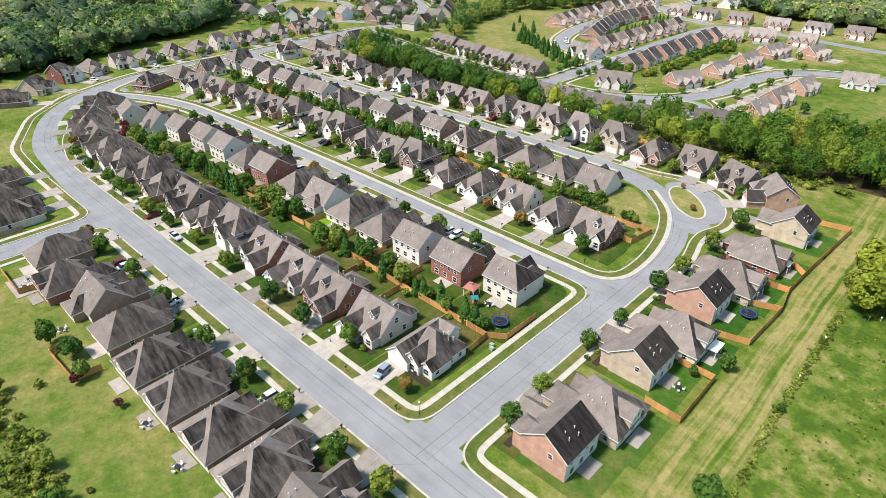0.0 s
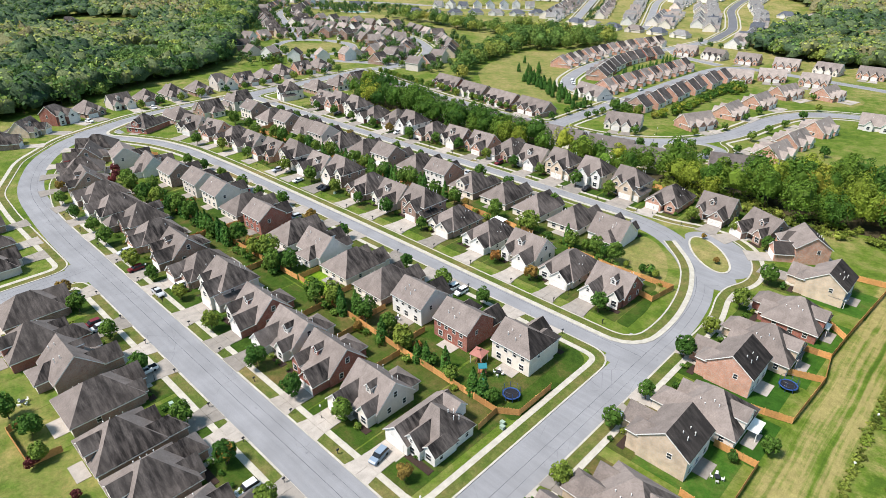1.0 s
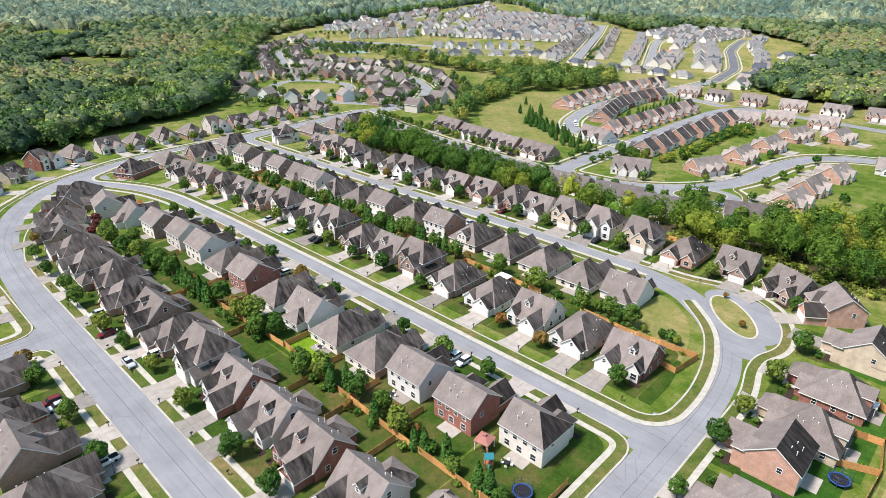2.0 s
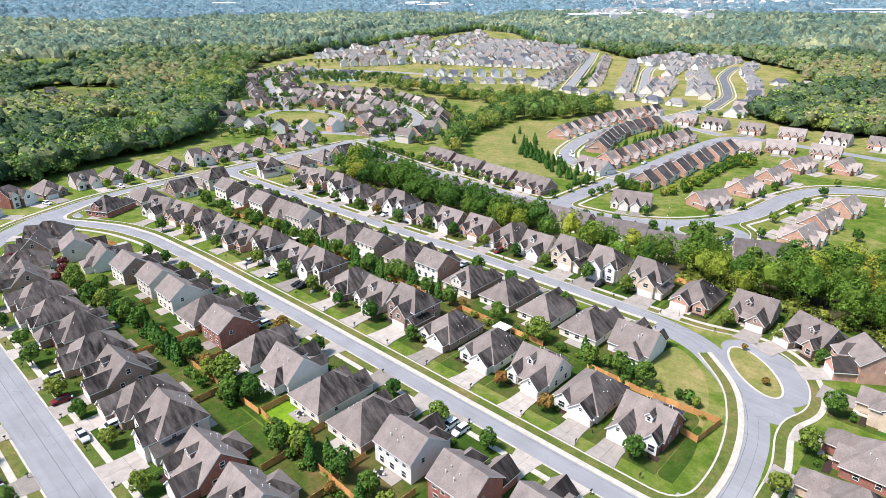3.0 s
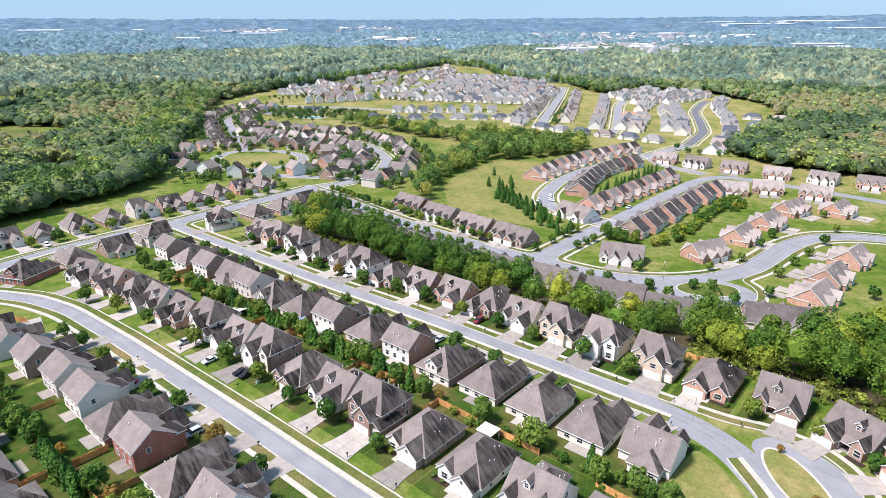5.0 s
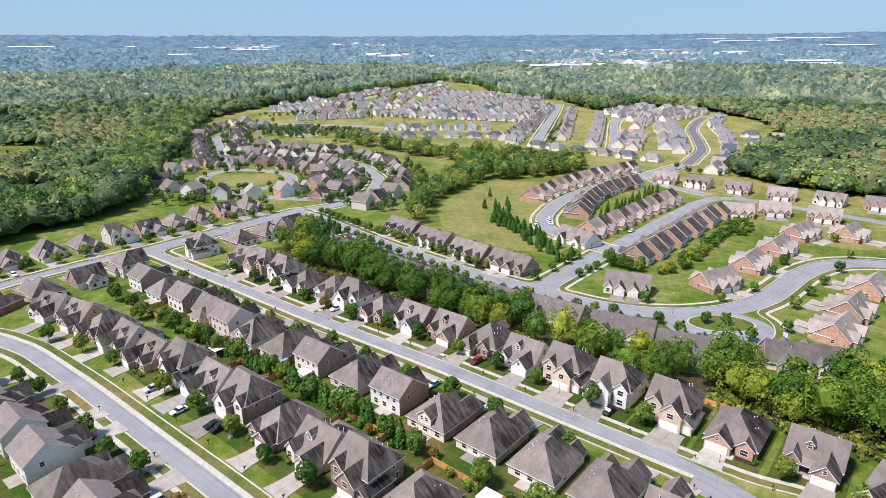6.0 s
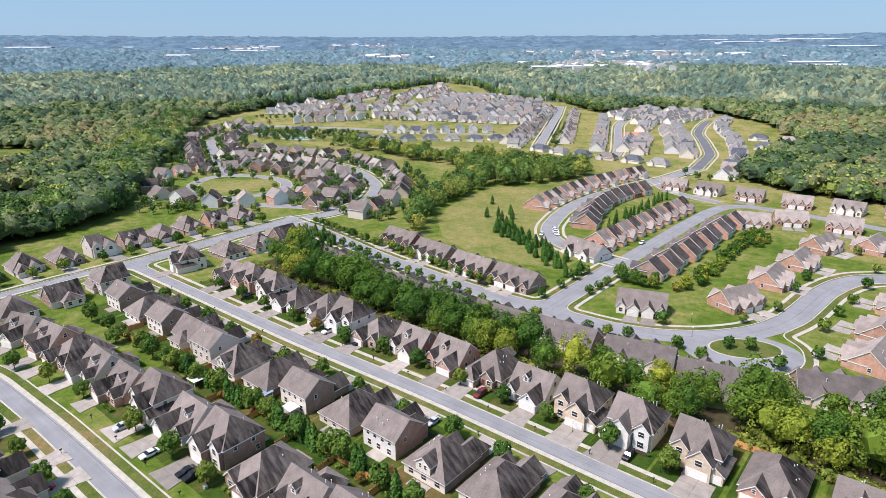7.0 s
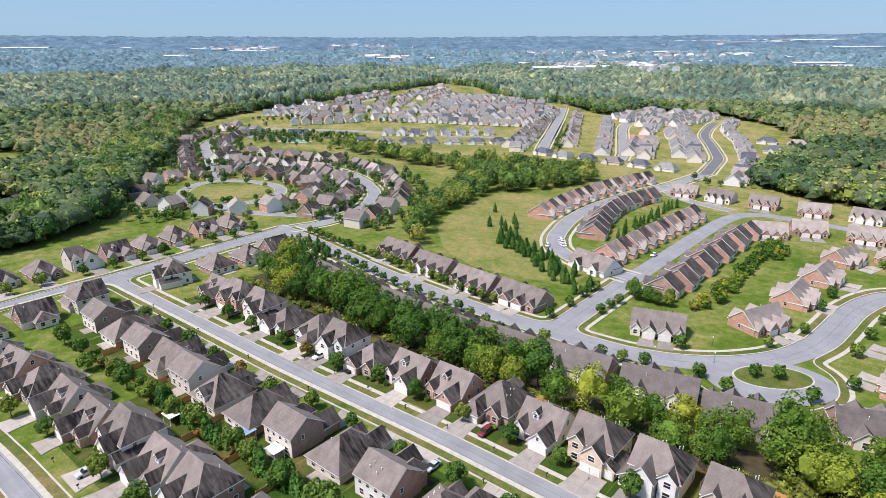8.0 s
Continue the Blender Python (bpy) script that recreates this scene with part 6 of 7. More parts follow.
def canopy(label, r0, r1, step, crown_step, height, keep, mat, a0, a1, seed):
    """The top of a far wood seen from above: crowns as uneven domes over the land; keep(x, y) says where trees stand."""
    rs = np.arange(r0, r1 + step, step)
    rnd = np.random.RandomState(seed)
    grid = rnd.rand(512, 512, 4)
    n = max(8, int((a1 - a0) * (r0 + r1) / 2 / step))
    ang = np.linspace(a0, a1, n)
    R, A = np.meshgrid(rs, ang, indexing="ij")
    X, Y = HUB.x + R * np.cos(A), HUB.y + R * np.sin(A)
    X = X + (rnd.rand(*X.shape) - 0.5) * step * 0.7
    Y = Y + (rnd.rand(*Y.shape) - 0.5) * step * 0.7
    gx, gy = np.floor(X / crown_step).astype(int), np.floor(Y / crown_step).astype(int)
    top = np.zeros_like(X)
    for dx in (-1, 0, 1):
        for dy in (-1, 0, 1):
            g = grid[(gx + dx) % 512, (gy + dy) % 512]
            cx, cy = (gx + dx + g[..., 0]) * crown_step, (gy + dy + g[..., 1]) * crown_step
            rad = crown_step * (0.40 + 0.42 * g[..., 2])
            d = np.hypot(X - cx, Y - cy) / rad
            top = np.maximum(top, np.where(d < 1, (0.42 + 0.58 * np.sqrt(np.maximum(0, 1 - d * d))) * (0.6 + 0.6 * g[..., 3]), 0.05))
    swell = np.sin(X / 61 + 1.3 * np.sin(Y / 97)) * np.sin(Y / 53 + 1.7 * np.sin(X / 113)) + 0.6 * np.sin(X / 29 + Y / 37)
    Z = top * height * (1 + 0.22 * swell) + (rnd.rand(*X.shape) - 0.5) * height * 0.28
    land = np.array([[ground_height(x, y) for x, y in zip(rx, ry)] for rx, ry in zip(X, Y)])
    Z += land
    mask = keep(X, Y)
    # the rim of the wood comes down to the ground
    rim = np.zeros_like(mask)
    for ax in (0, 1):
        for sh in (-1, 1):
            rim |= ~np.roll(mask, sh, ax)
    rim[-1, :] = False
    rim[0, :] = True
    level = rim.copy()
    for lift in (-0.25, 0.5, 0.8):
        fresh = level if lift < 0 else (np.roll(level, 1, 0) | np.roll(level, -1, 0) | np.roll(level, 1, 1) | np.roll(level, -1, 1)) & ~level
        Z = np.where(fresh, land + (Z - land) * lift if lift > 0 else land - 3, Z)
        level = level | fresh
    ok = mask[:-1, :-1] & mask[1:, :-1] & mask[1:, 1:] & mask[:-1, 1:]
    idx = np.arange(X.size).reshape(X.shape)
    q = np.stack([idx[:-1, :-1], idx[1:, :-1], idx[1:, 1:], idx[:-1, 1:]], -1)[ok]
    used, inv = np.unique(q, return_inverse=True)
    verts = np.stack([X, Y, Z], -1).reshape(-1, 3)[used]
    me = mesh_of("woodland_canopy", verts.tolist(), inv.reshape(-1, 4).tolist(), [mat], None, True)
    return tagged(new("woodland_canopy", me), label, "woodland", "", "stuff")


def massed_crowns(label, spacing, height, keep, r0, r1, a0, a1, seed, fine=2, mat=None, sprays=34):
    """A deep wood seen from above: lumpy crowns close together, with loose leaf sprays on their tops."""
    rng = random.Random(seed)
    shapes = []
    for k in range(9):
        vs, fs = lump(rng, 0.48, 1.1, fine)
        shapes.append((np.array(vs), fs))
    n = int(2 * r1 / spacing)
    g = np.arange(int(n * 1.15)) * spacing
    X, Y = np.meshgrid(HUB.x - r1 + g, HUB.y - r1 + g * 0.88, indexing="ij")
    X[:, ::2] += spacing / 2
    rnd = np.random.RandomState(seed)
    X, Y = (X + (rnd.rand(*X.shape) - 0.5) * spacing * 0.75).ravel(), (Y + (rnd.rand(*Y.shape) - 0.5) * spacing * 0.75).ravel()
    R, A = np.hypot(X - HUB.x, Y - HUB.y), np.arctan2(Y - HUB.y, X - HUB.x) % math.tau
    ok = keep(X, Y) & (R > r0) & (R < r1) & (A > a0) & (A < a1)
    vv, ff, lv, lf, base, hue, lhue = [], [], [], [], 0, [], []
    for x, y in zip(X[ok], Y[ok]):
        vs, fs = shapes[rng.randrange(9)]
        swell = noise.noise((x * 0.011, y * 0.011, 7.0))
        h = height * rng.uniform(0.72, 1.2) * (1 + 0.42 * swell)
        w = spacing * rng.uniform(0.48, 0.92)
        a = rng.uniform(0, math.tau)
        c, s = math.cos(a) * w, math.sin(a) * w
        z = ground_height(x, y)
        q = np.stack([x + vs[:, 0] * c - vs[:, 1] * s, y + vs[:, 0] * s + vs[:, 1] * c, z + h * 0.55 + vs[:, 2] * h * 0.40], -1)
        vv.append(q)
        ff += [tuple(k + base for k in f) for f in fs]
        tone = min(1.0, max(0.0, rng.betavariate(1.1, 1.6) * 0.86 + 0.75 * noise.noise((x * 0.007, y * 0.007, 2.0)) + 0.08))
        hue += [tone] * len(fs)
        base += len(q)
        for k in range(sprays):
            p = Vector(q[rng.randrange(len(q))])
            if p.z < z + h * 0.45:
                continue
            nn = Vector((p.x - x, p.y - y, (p.z - z - h * 0.5))).normalized() + Vector((rng.gauss(0, 0.4), rng.gauss(0, 0.4), rng.gauss(0.2, 0.4)))
            u = nn.orthogonal().normalized()
            v, e = nn.normalized().cross(u), rng.uniform(0.6, 1.4)
            p += Vector((rng.uniform(-1, 1), rng.uniform(-1, 1), rng.uniform(-0.3, 0.7)))
            i = len(lv)
            lv += [tuple(p - u * e), tuple(p + v * e), tuple(p + u * e), tuple(p - v * e)]
            lf.append((i, i + 1, i + 2, i + 3))
            lhue.append(tone)
    # cores coloured darker than the sprays, for the shade between leaves
    me = mesh_of("woodland", np.concatenate(vv).tolist(), ff, [mat or M_HAZY_DARK_CORE], None, True)
    me.attributes.new("hue", "FLOAT", "FACE").data.foreach_set("value", hue)
    ob = tagged(new("woodland", me), label, "woodland", "", "stuff")
    if not lv:
        return
    le = mesh_of("leaf_sprays", lv, lf, [M_EDGE_LEAF])
    le.attributes.new("hue", "FLOAT", "FACE").data.foreach_set("value", lhue)
    part("leaf_sprays", le, None, ob)["kind"] = "stuff"


ESTATE = [(-440, 168), (-452, 226), (-474, 250), (-569, 310), (-656, 380), (-760, 440)] + [tuple(v) for v in NORTH_LINE[::-1]] + [(200, 300), (200, -400), (-390, -400), (-402, 40), (-414, 100)]
GLADES = [(-545, 215, 30), (-480, 205, 24), (-755, 243, 84), (-985, 290, 64), (-660, 110, 26)]


PARKWAY = [(-880, 560), (-904, 632), (-967, 757), (-1000, 882), (-1045, 1080), (-1070, 1300)]


def wooded(x, y):
    k = ~inside(x, y, ESTATE)
    for (xa, ya), (xb, yb) in zip(PARKWAY, PARKWAY[1:]):
        t = np.clip(((x - xa) * (xb - xa) + (y - ya) * (yb - ya)) / ((xb - xa) ** 2 + (yb - ya) ** 2), 0, 1)
        k &= np.hypot(x - xa - t * (xb - xa), y - ya - t * (yb - ya)) > 15
    for gx, gy, r in GLADES:
        k &= np.hypot(x - gx, (y - gy) * 1.6) > r
    return k


def everywhere(x, y):
    return np.full(x.shape, True)


VIEW = (radians(84), radians(186))
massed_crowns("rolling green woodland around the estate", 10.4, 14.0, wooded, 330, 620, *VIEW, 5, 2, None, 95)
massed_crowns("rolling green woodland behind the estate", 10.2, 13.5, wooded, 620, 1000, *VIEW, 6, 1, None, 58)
canopy("rolling green woodland beyond the estate", 990, 1620, 3.4, 9.0, 14.0, wooded, M_HAZY_OUTER, radians(90), radians(178), 15)
canopy("wooded hills in the middle distance", 1600, 2420, 5.5, 14.0, 15.0, everywhere, M_HAZY_HILLS, radians(90), radians(178), 16)
canopy("hazy blue-green woodland towards the horizon", 2400, 4780, 17.0, 40.0, 14.0, everywhere, M_HAZY_FAR, radians(85), radians(186), 7)

# small trees scattered between the far houses
FAR_RNG = random.Random(33)
spots = []
for path, offs in ((CRESCENT, (-34, -27, -9, 9, 27, 34)), (BOULEVARD, (-33, -9, 9, 30)), ([Vector(p) for p in ((-640, 500), (-700, 530), (-640, 560), (-560, 540))], (-14, -5, 5, 14)), ([Vector((-800, 560)), Vector((-760, 610)), Vector((-640, 700))], (-8, 6))):
    for off in offs:
        for x, y, turn in along(path, 7.5, off, FAR_RNG.uniform(0, 6)):
            if FAR_RNG.random() < 0.85:
                spots.append((x + FAR_RNG.gauss(0, 2), y + FAR_RNG.gauss(0, 2)))
for k in range(70):
    a, r = FAR_RNG.uniform(0, math.tau), FAR_RNG.choice((52, 56, 80, 86, 92))
    spots.append((ring[0] + r * math.cos(a), ring[1] + 0.76 * r * math.sin(a)))
for x, y, turn in along([Vector((-440, 236)), Vector((-569, 300)), Vector((-656, 374)), Vector((-790, 460))], 6, -10):
    if FAR_RNG.random() < 0.5:
        spots.append((x + FAR_RNG.gauss(0, 4), y + FAR_RNG.gauss(0, 4)))
for line in rows_on_hill:
    for x, y, turn in along(line, 7, 9, FAR_RNG.uniform(0, 6)):
        if FAR_RNG.random() < 0.55:
            spots.append((x + FAR_RNG.gauss(0, 2), y + FAR_RNG.gauss(0, 2)))
for k in range(90):
    spots.append((FAR_RNG.gauss(-665, 45), FAR_RNG.gauss(520, 22)))
for a, b in (((-380, 620), (-480, 840)), ((-430, 640), (-520, 850)), ((-200, 590), (-235, 720)), ((-240, 560), (-160, 575))):
    for x, y, turn in along([Vector(a), Vector(b)], 9, 3, 2):
        spots.append((x + FAR_RNG.gauss(0, 3), y + FAR_RNG.gauss(0, 3)))
wood("small green trees between the far houses", [(0, 0), (9, 0), (9, 9)], 3.6, 7.2, 60, 1.2, 34, M_FAR_GARDEN, spots)

# ---- fences ----


def panel_mesh(mat):
    """A board panel: eleven upright boards with grooves between them, uneven along the top."""
    bm = bmesh.new()
    line = []
    for k in range(11):
        x, h = 0.04 + k * 0.213, 1.78 + 0.06 * ((k * 7) % 3)
        line += [(x, -0.02, h), (x + 0.19, -0.02, h), (x + 0.19, -0.002, h), (x + 0.213, -0.002, h)]
    front = [(bm.verts.new((x, y, 0.06)), bm.verts.new((x, y, h))) for x, y, h in line]
    rear = [(bm.verts.new((x, 0.02, 0.06)), bm.verts.new((x, 0.02, h))) for x, y, h in line]
    for k in range(len(line) - 1):
        a, b, c, d = front[k], front[k + 1], rear[k], rear[k + 1]
        bm.faces.new((a[0], b[0], b[1], a[1]))
        bm.faces.new((d[0], c[0], c[1], d[1]))
        bm.faces.new((a[1], b[1], d[1], c[1]))
    return finish(bm, "panel", mat)


def post_mesh(mat):
    bm = bmesh.new()
    box(bm, -0.055, 0.055, -0.055, 0.055, 0, 1.95)
    box(bm, -0.075, 0.075, -0.075, 0.075, 1.95, 2.0)
    return finish(bm, "post", mat)


FENCE_MESH = {m: (panel_mesh(m), post_mesh(m)) for m in (M_FENCE, M_FENCE_GREY)}


def fence(pts, mat=M_FENCE, label="orange-brown cedar board fence round a garden"):
    pm, sm = FENCE_MESH[mat]
    root = thing("garden_fence", label, "fence", "garden fences")
    root.matrix_basis = pose(*pts[0], 0)
    inv = root.matrix_basis.inverted()
    for a, b in zip(pts, pts[1:]):
        a, b = Vector(a), Vector(b)
        d = b - a
        n = max(1, round(d.length / 3.1))
        turn = math.degrees(math.atan2(d.y, d.x))
        for k in range(n):
            p = a + d * k / n
            pn = new("panel", pm)
            pn.parent = root
            pn.matrix_basis = inv @ pose(p.x, p.y, 0.05, 0, 0, turn) @ Matrix.Diagonal((d.length / n / 2.4, 1, 1, 1))
            st = new("post", sm)
            st.parent = root
            st.matrix_basis = inv @ pose(p.x, p.y, 0.05, 0, 0, turn)


for pts in (
    [(-68, 105), (-68, 93.5), (-72, 90.6), (-104, 90.8)],
    [(-104.5, 91), (-104.5, 101)], [(-72, 90.6), (-71.5, 84)],
    [(-104, 90.8), (-135, 92)], [(-120, 91.5), (-120, 101)], [(-118, 83), (-118, 91)], [(-102, 82), (-102, 90)], [(-133, 83), (-133, 91.5)],
    [(-135, 92), (-135, 101)], [(-135.2, 92), (-150.5, 93.5), (-150.5, 101)],
    [(-181, 92), (-181, 101)], [(-150.5, 93), (-181, 92), (-197.5, 91.5), (-197.5, 101)],
    [(-214, 91), (-236, 90)], [(-166, 84), (-166, 92)], [(-198, 84), (-198, 91)],
    [(-34, 97.5), (-26, 97), (-26, 114), (-34.5, 114)],
    [(-33, 129.5), (-25, 131.5), (-24, 150.5), (-34, 147)],
    [(-34, 160), (-25.5, 161), (-24, 150.5)], [(-25.5, 161), (-25, 172), (-34, 180)],
    [(-25, 172), (-22.5, 209), (-34, 207)],
    [(-74.5, 156), (-69, 155), (-67.5, 165), (-87, 163.5)],
    [(-87, 163.5), (-103, 164.5)], [(-118, 165.5), (-150, 166.3)], [(-150, 166.3), (-150, 160)],
    [(-165, 166.5), (-187, 166.8)], [(-187, 166.8), (-230, 166)],
    [(-290, 112), (-306, 105), (-318, 103)],
    [(-142.5, 18.5), (-141, 15.5), (-128, 16), (-127.5, 22)],
    [(-190, 18), (-174, 18), (-173, 24)],
    [(-165, 233.5), (-185, 234)], [(-96, 234), (-120, 233.5)],
):
    fence(pts)
LOT = random.Random(27)
for row, y0, y1 in ((ROW_N[5:], 83, 91.3), (ROW_M[6:], 92, 100), (ROW_P[2:], 160, 165.8), (ROW_Q[1:], 166.8, 172.5)):
    for (ka, fa, xa, ya), (kb, fb, xb, yb) in zip(row, row[1:]):
        if LOT.random() < 0.72:
            x = (xa + xb) / 2 + LOT.uniform(-0.4, 0.4)
            fence([(x, y0), (x, y1)])
fence([(-236.5, 90), (-262, 90.5)])
fence([(-231, 166), (-262, 165.5), (-290, 164)])
fence([(-121, 226), (-121, 233.5), (-137, 233.5)], M_FENCE_GREY, "pale new timber board fence behind a house")
fence([(-197.5, 17), (-212, 16), (-212, 30)], M_FENCE_GREY, "weathered timber board fence beside a side street")

# ---- vehicles ----


def loft(bm, secs, mi=0):
    """Joins cross-sections, each a closed ring of points, into a solid."""
    rings = [[bm.verts.new(p) for p in s] for s in secs]
    n = len(secs[0])
    for a, b in zip(rings, rings[1:]):
        for k in range(n):
            bm.faces.new((a[k], a[(k + 1) % n], b[(k + 1) % n], b[k])).material_index = mi
    bm.faces.new(rings[0][::-1]).material_index = mi
    bm.faces.new(rings[-1]).material_index = mi


M_TYRE = plain("tyre rubber", (0.02, 0.02, 0.02), 0.2)
M_CARGLASS = plain("tinted glass", (0.02, 0.022, 0.026), 0.1, 1.0, 0.08)
PAINT = {k: plain(k + " car paint", c, 0.06, 1.0, 0.25) for k, c in {"white": (0.78, 0.78, 0.77), "silver": (0.42, 0.43, 0.45), "black": (0.015, 0.015, 0.018), "blue": (0.20, 0.25, 0.32), "maroon": (0.14, 0.02, 0.025), "red": (0.45, 0.03, 0.03), "grey": (0.16, 0.165, 0.17)}.items()}
CAR_STOCK = {}


def car_meshes(kind, colour):
    if (kind, colour) in CAR_STOCK:
        return CAR_STOCK[kind, colour]
    length = {"suv": 4.8, "sedan": 4.8, "pickup": 5.7}[kind]
    w, hl = 0.95, length / 2
    hood = {"suv": 1.05, "sedan": 0.9, "pickup": 1.1}[kind]
    roof = {"suv": 1.75, "sedan": 1.43, "pickup": 1.85}[kind]

    def sec(y, z0, z1, half, top):
        return [(-half, y, z0), (half, y, z0), (half, y, z0 + (z1 - z0) * 0.7), (top, y, z1), (-top, y, z1), (-half, y, z0 + (z1 - z0) * 0.7)]
    bm = bmesh.new()
    loft(bm, [sec(-hl, 0.45, hood * 0.72, w * 0.86, w * 0.78), sec(-hl + 0.35, 0.3, hood * 0.94, w, w * 0.9), sec(-hl + 1.3, 0.3, hood, w, w * 0.92), sec(hl - 0.5, 0.3, hood, w, w * 0.92), sec(hl, 0.45, hood * 0.86, w * 0.9, w * 0.84)])
    c0, c1, c2, c3 = {"suv": (-1.05, -0.4, 1.8, 2.3), "sedan": (-0.95, -0.2, 1.1, 1.85), "pickup": (-1.35, -0.75, 0.55, 0.75)}[kind]
    gl = bmesh.new()
    loft(gl, [sec(c0, hood - 0.05, hood + 0.03, w * 0.9, w * 0.86), sec(c1, hood - 0.05, roof - 0.07, w * 0.91, w * 0.74), sec(c2, hood - 0.05, roof - 0.09, w * 0.91, w * 0.74), sec(c3, hood - 0.05, hood + 0.05, w * 0.9, w * 0.84)])
    rf = bmesh.new()
    loft(rf, [sec(c1 - 0.05, roof - 0.1, roof, w * 0.76, w * 0.68), sec(c2 + 0.05, roof - 0.12, roof - 0.02, w * 0.76, w * 0.68)])
    wh = bmesh.new()
    tube(wh, (-0.11, 0, 0), (0.11, 0, 0), 0.34, 0.34, 12)
    bed = None
    if kind == "pickup":
        bed = bmesh.new()
        box(bed, -0.75, 0.75, 0.9, hl - 0.15, hood - 0.02, hood + 0.012)
        bed = finish(bed, "bed_liner", M_TYRE)
    CAR_STOCK[kind, colour] = (finish(bm, "body", PAINT[colour]), finish(gl, "glazing", M_CARGLASS), finish(rf, "roof_panel", PAINT[colour]), finish(wh, "wheel", M_TYRE), bed, length)
    return CAR_STOCK[kind, colour]


def car(kind, colour, x, y, turn, spot="on a concrete driveway"):
    body, gl, rf, wh, bed, length = car_meshes(kind, colour)
    word = {"suv": "sport utility car", "sedan": "sedan car", "pickup": "pickup truck"}[kind]
    root = thing("pickup_truck" if kind == "pickup" else "car", f"{colour} {word} parked {spot}", "truck" if kind == "pickup" else "car", "parked vehicles")
    root.matrix_basis = pose(x, y, ground_height(x, y) + 0.19, 0, 0, turn)
    part("body", body, None, root)
    part("glazing", gl, None, root, "dark tinted glass")
    part("roof_panel", rf, None, root)
    if bed:
        part("bed_liner", bed, None, root)
    for sx in (-0.86, 0.86):
        for sy in (-length / 2 + 0.95, length / 2 - 1.0):
            o = part("wheel", wh, None, root)
            o.matrix_basis = pose(sx, sy, 0.34)


for spec in [("suv", "blue", -80.7, 64.8, 12), ("pickup", "white", -140, 43.6, 0), ("suv", "white", -92.3, 42.6, 0), ("suv", "maroon", -169.3, 42, 0), ("suv", "silver", -166.3, 42.4, 0), ("suv", "white", -171.5, 66.5, 0), ("pickup", "silver", -172.5, 60.8, 90), ("suv", "silver", -204.5, 64, 0), ("suv", "white", -110.4, 121.2, 0), ("suv", "white", -113.6, 121.0, 0), ("suv", "silver", -187.6, 117, 0)]:
    car(*spec)
for spec in [("suv", "black", -201.5, 141, 0), ("sedan", "black", -204.2, 140.8, 0), ("sedan", "white", -217.3, 138.4, 0), ("suv", "silver", -234, 139.3, 0), ("suv", "black", -126.6, 212.6, 0), ("sedan", "silver", -172.6, 193, 0), ("suv", "maroon", -171, 212, 0), ("sedan", "black", -222, 212, 0), ("pickup", "white", -236.6, 211.5, 0), ("suv", "black", -276.5, 212, 0), ("suv", "blue", -50.6, 107.5, 90), ("sedan", "red", -223, 117, 0), ("suv", "maroon", -191, 62, 0), ("sedan", "grey", -288, 212.5, 0)]:
    car(*spec)
for spec in [("suv", "white", -236, 369, 60), ("suv", "white", -238, 372, 60), ("sedan", "silver", -240, 375, 60), ("sedan", "white", -234, 366, 60), ("sedan", "white", -192.5, 380, 0), ("sedan", "red", -195.5, 437, 0), ("suv", "silver", -196, 452, 0), ("sedan", "black", -222, 283, -90), ("suv", "white", -184, 262, 0), ("suv", "white", -374, 146, 90), ("suv", "white", -371, 110, 110), ("sedan", "white", -240, 361, 20)]:
    car(*spec, "beside a far street")

# ---- letter boxes and lamps by the kerb ----


def mailbox_master():
    bm = bmesh.new()
    box(bm, -0.06, 0.06, -0.06, 0.06, 0, 1.05)
    box(bm, -0.13, 0.13, -0.3, 0.3, 1.05, 1.25)
    tube(bm, (0, -0.3, 1.25), (0, 0.3, 1.25), 0.13, 0.13, 10)
    return tagged(new("mailbox", finish(bm, "mailbox", M_METAL)), "dark metal letter box on a post by the kerb", "mailbox", "kerbside letter boxes")


def lamp_master():
    root = thing("street_lamp", "slim dark street lamp with a pale globe", "street lamp", "street lamps")
    bm = bmesh.new()
    tube(bm, (0, 0, 0), (0, 0, 0.5), 0.12, 0.09)
    tube(bm, (0, 0, 0.5), (0, 0, 3.2), 0.05, 0.04)
    part("pole", bm, M_METAL, root)
    bm = bmesh.new()
    tube(bm, (0, 0, 3.2), (0, 0, 3.45), 0.1, 0.22, 10)
    tube(bm, (0, 0, 3.45), (0, 0, 3.75), 0.22, 0.12, 10)
    part("globe", bm, M_PIPE, root)
    return root


mb = mailbox_master()
spots = [(-70.5, 59.6)] + [(spec[2] + 6.6, 59.8) for spec in ROW_N[1:]] + [(spec[2] + 1.5, 125) for spec in ROW_M[::2]] + [(spec[2] + 6, 136) for spec in ROW_P] + [(spec[2] - 1, 196.3) for spec in ROW_Q[::2]] + [(spec[2] - 5.4, 207.4) for spec in ROW_R] + [(spec[2] + 1, 48.4) for spec in ROW_S]
for k, (x, y) in enumerate(spots):
    if k == 0:
        mb.matrix_basis = pose(x, y, 0.12)
    else:
        copy_thing(mb, pose(x, y, 0.12))
lm = lamp_master()
for k, (x, y) in enumerate([(-98, 63.5), (-66, 62), (-142, 213), (-118.5, 212), (-186, 63.5), (-170, 142), (-97, 210), (-136, 44), (-88, 142), (-227, 213), (-137, 289), (-141, 300)]):
    if k == 0:
        lm.matrix_basis = pose(x, y, 0.12)
    else:
        copy_thing(lm, pose(x, y, 0.12))

# ---- garden things ----
M_BLUE = plain("blue vinyl", (0.03, 0.07, 0.22), 0.2, 1.0, 0.5)
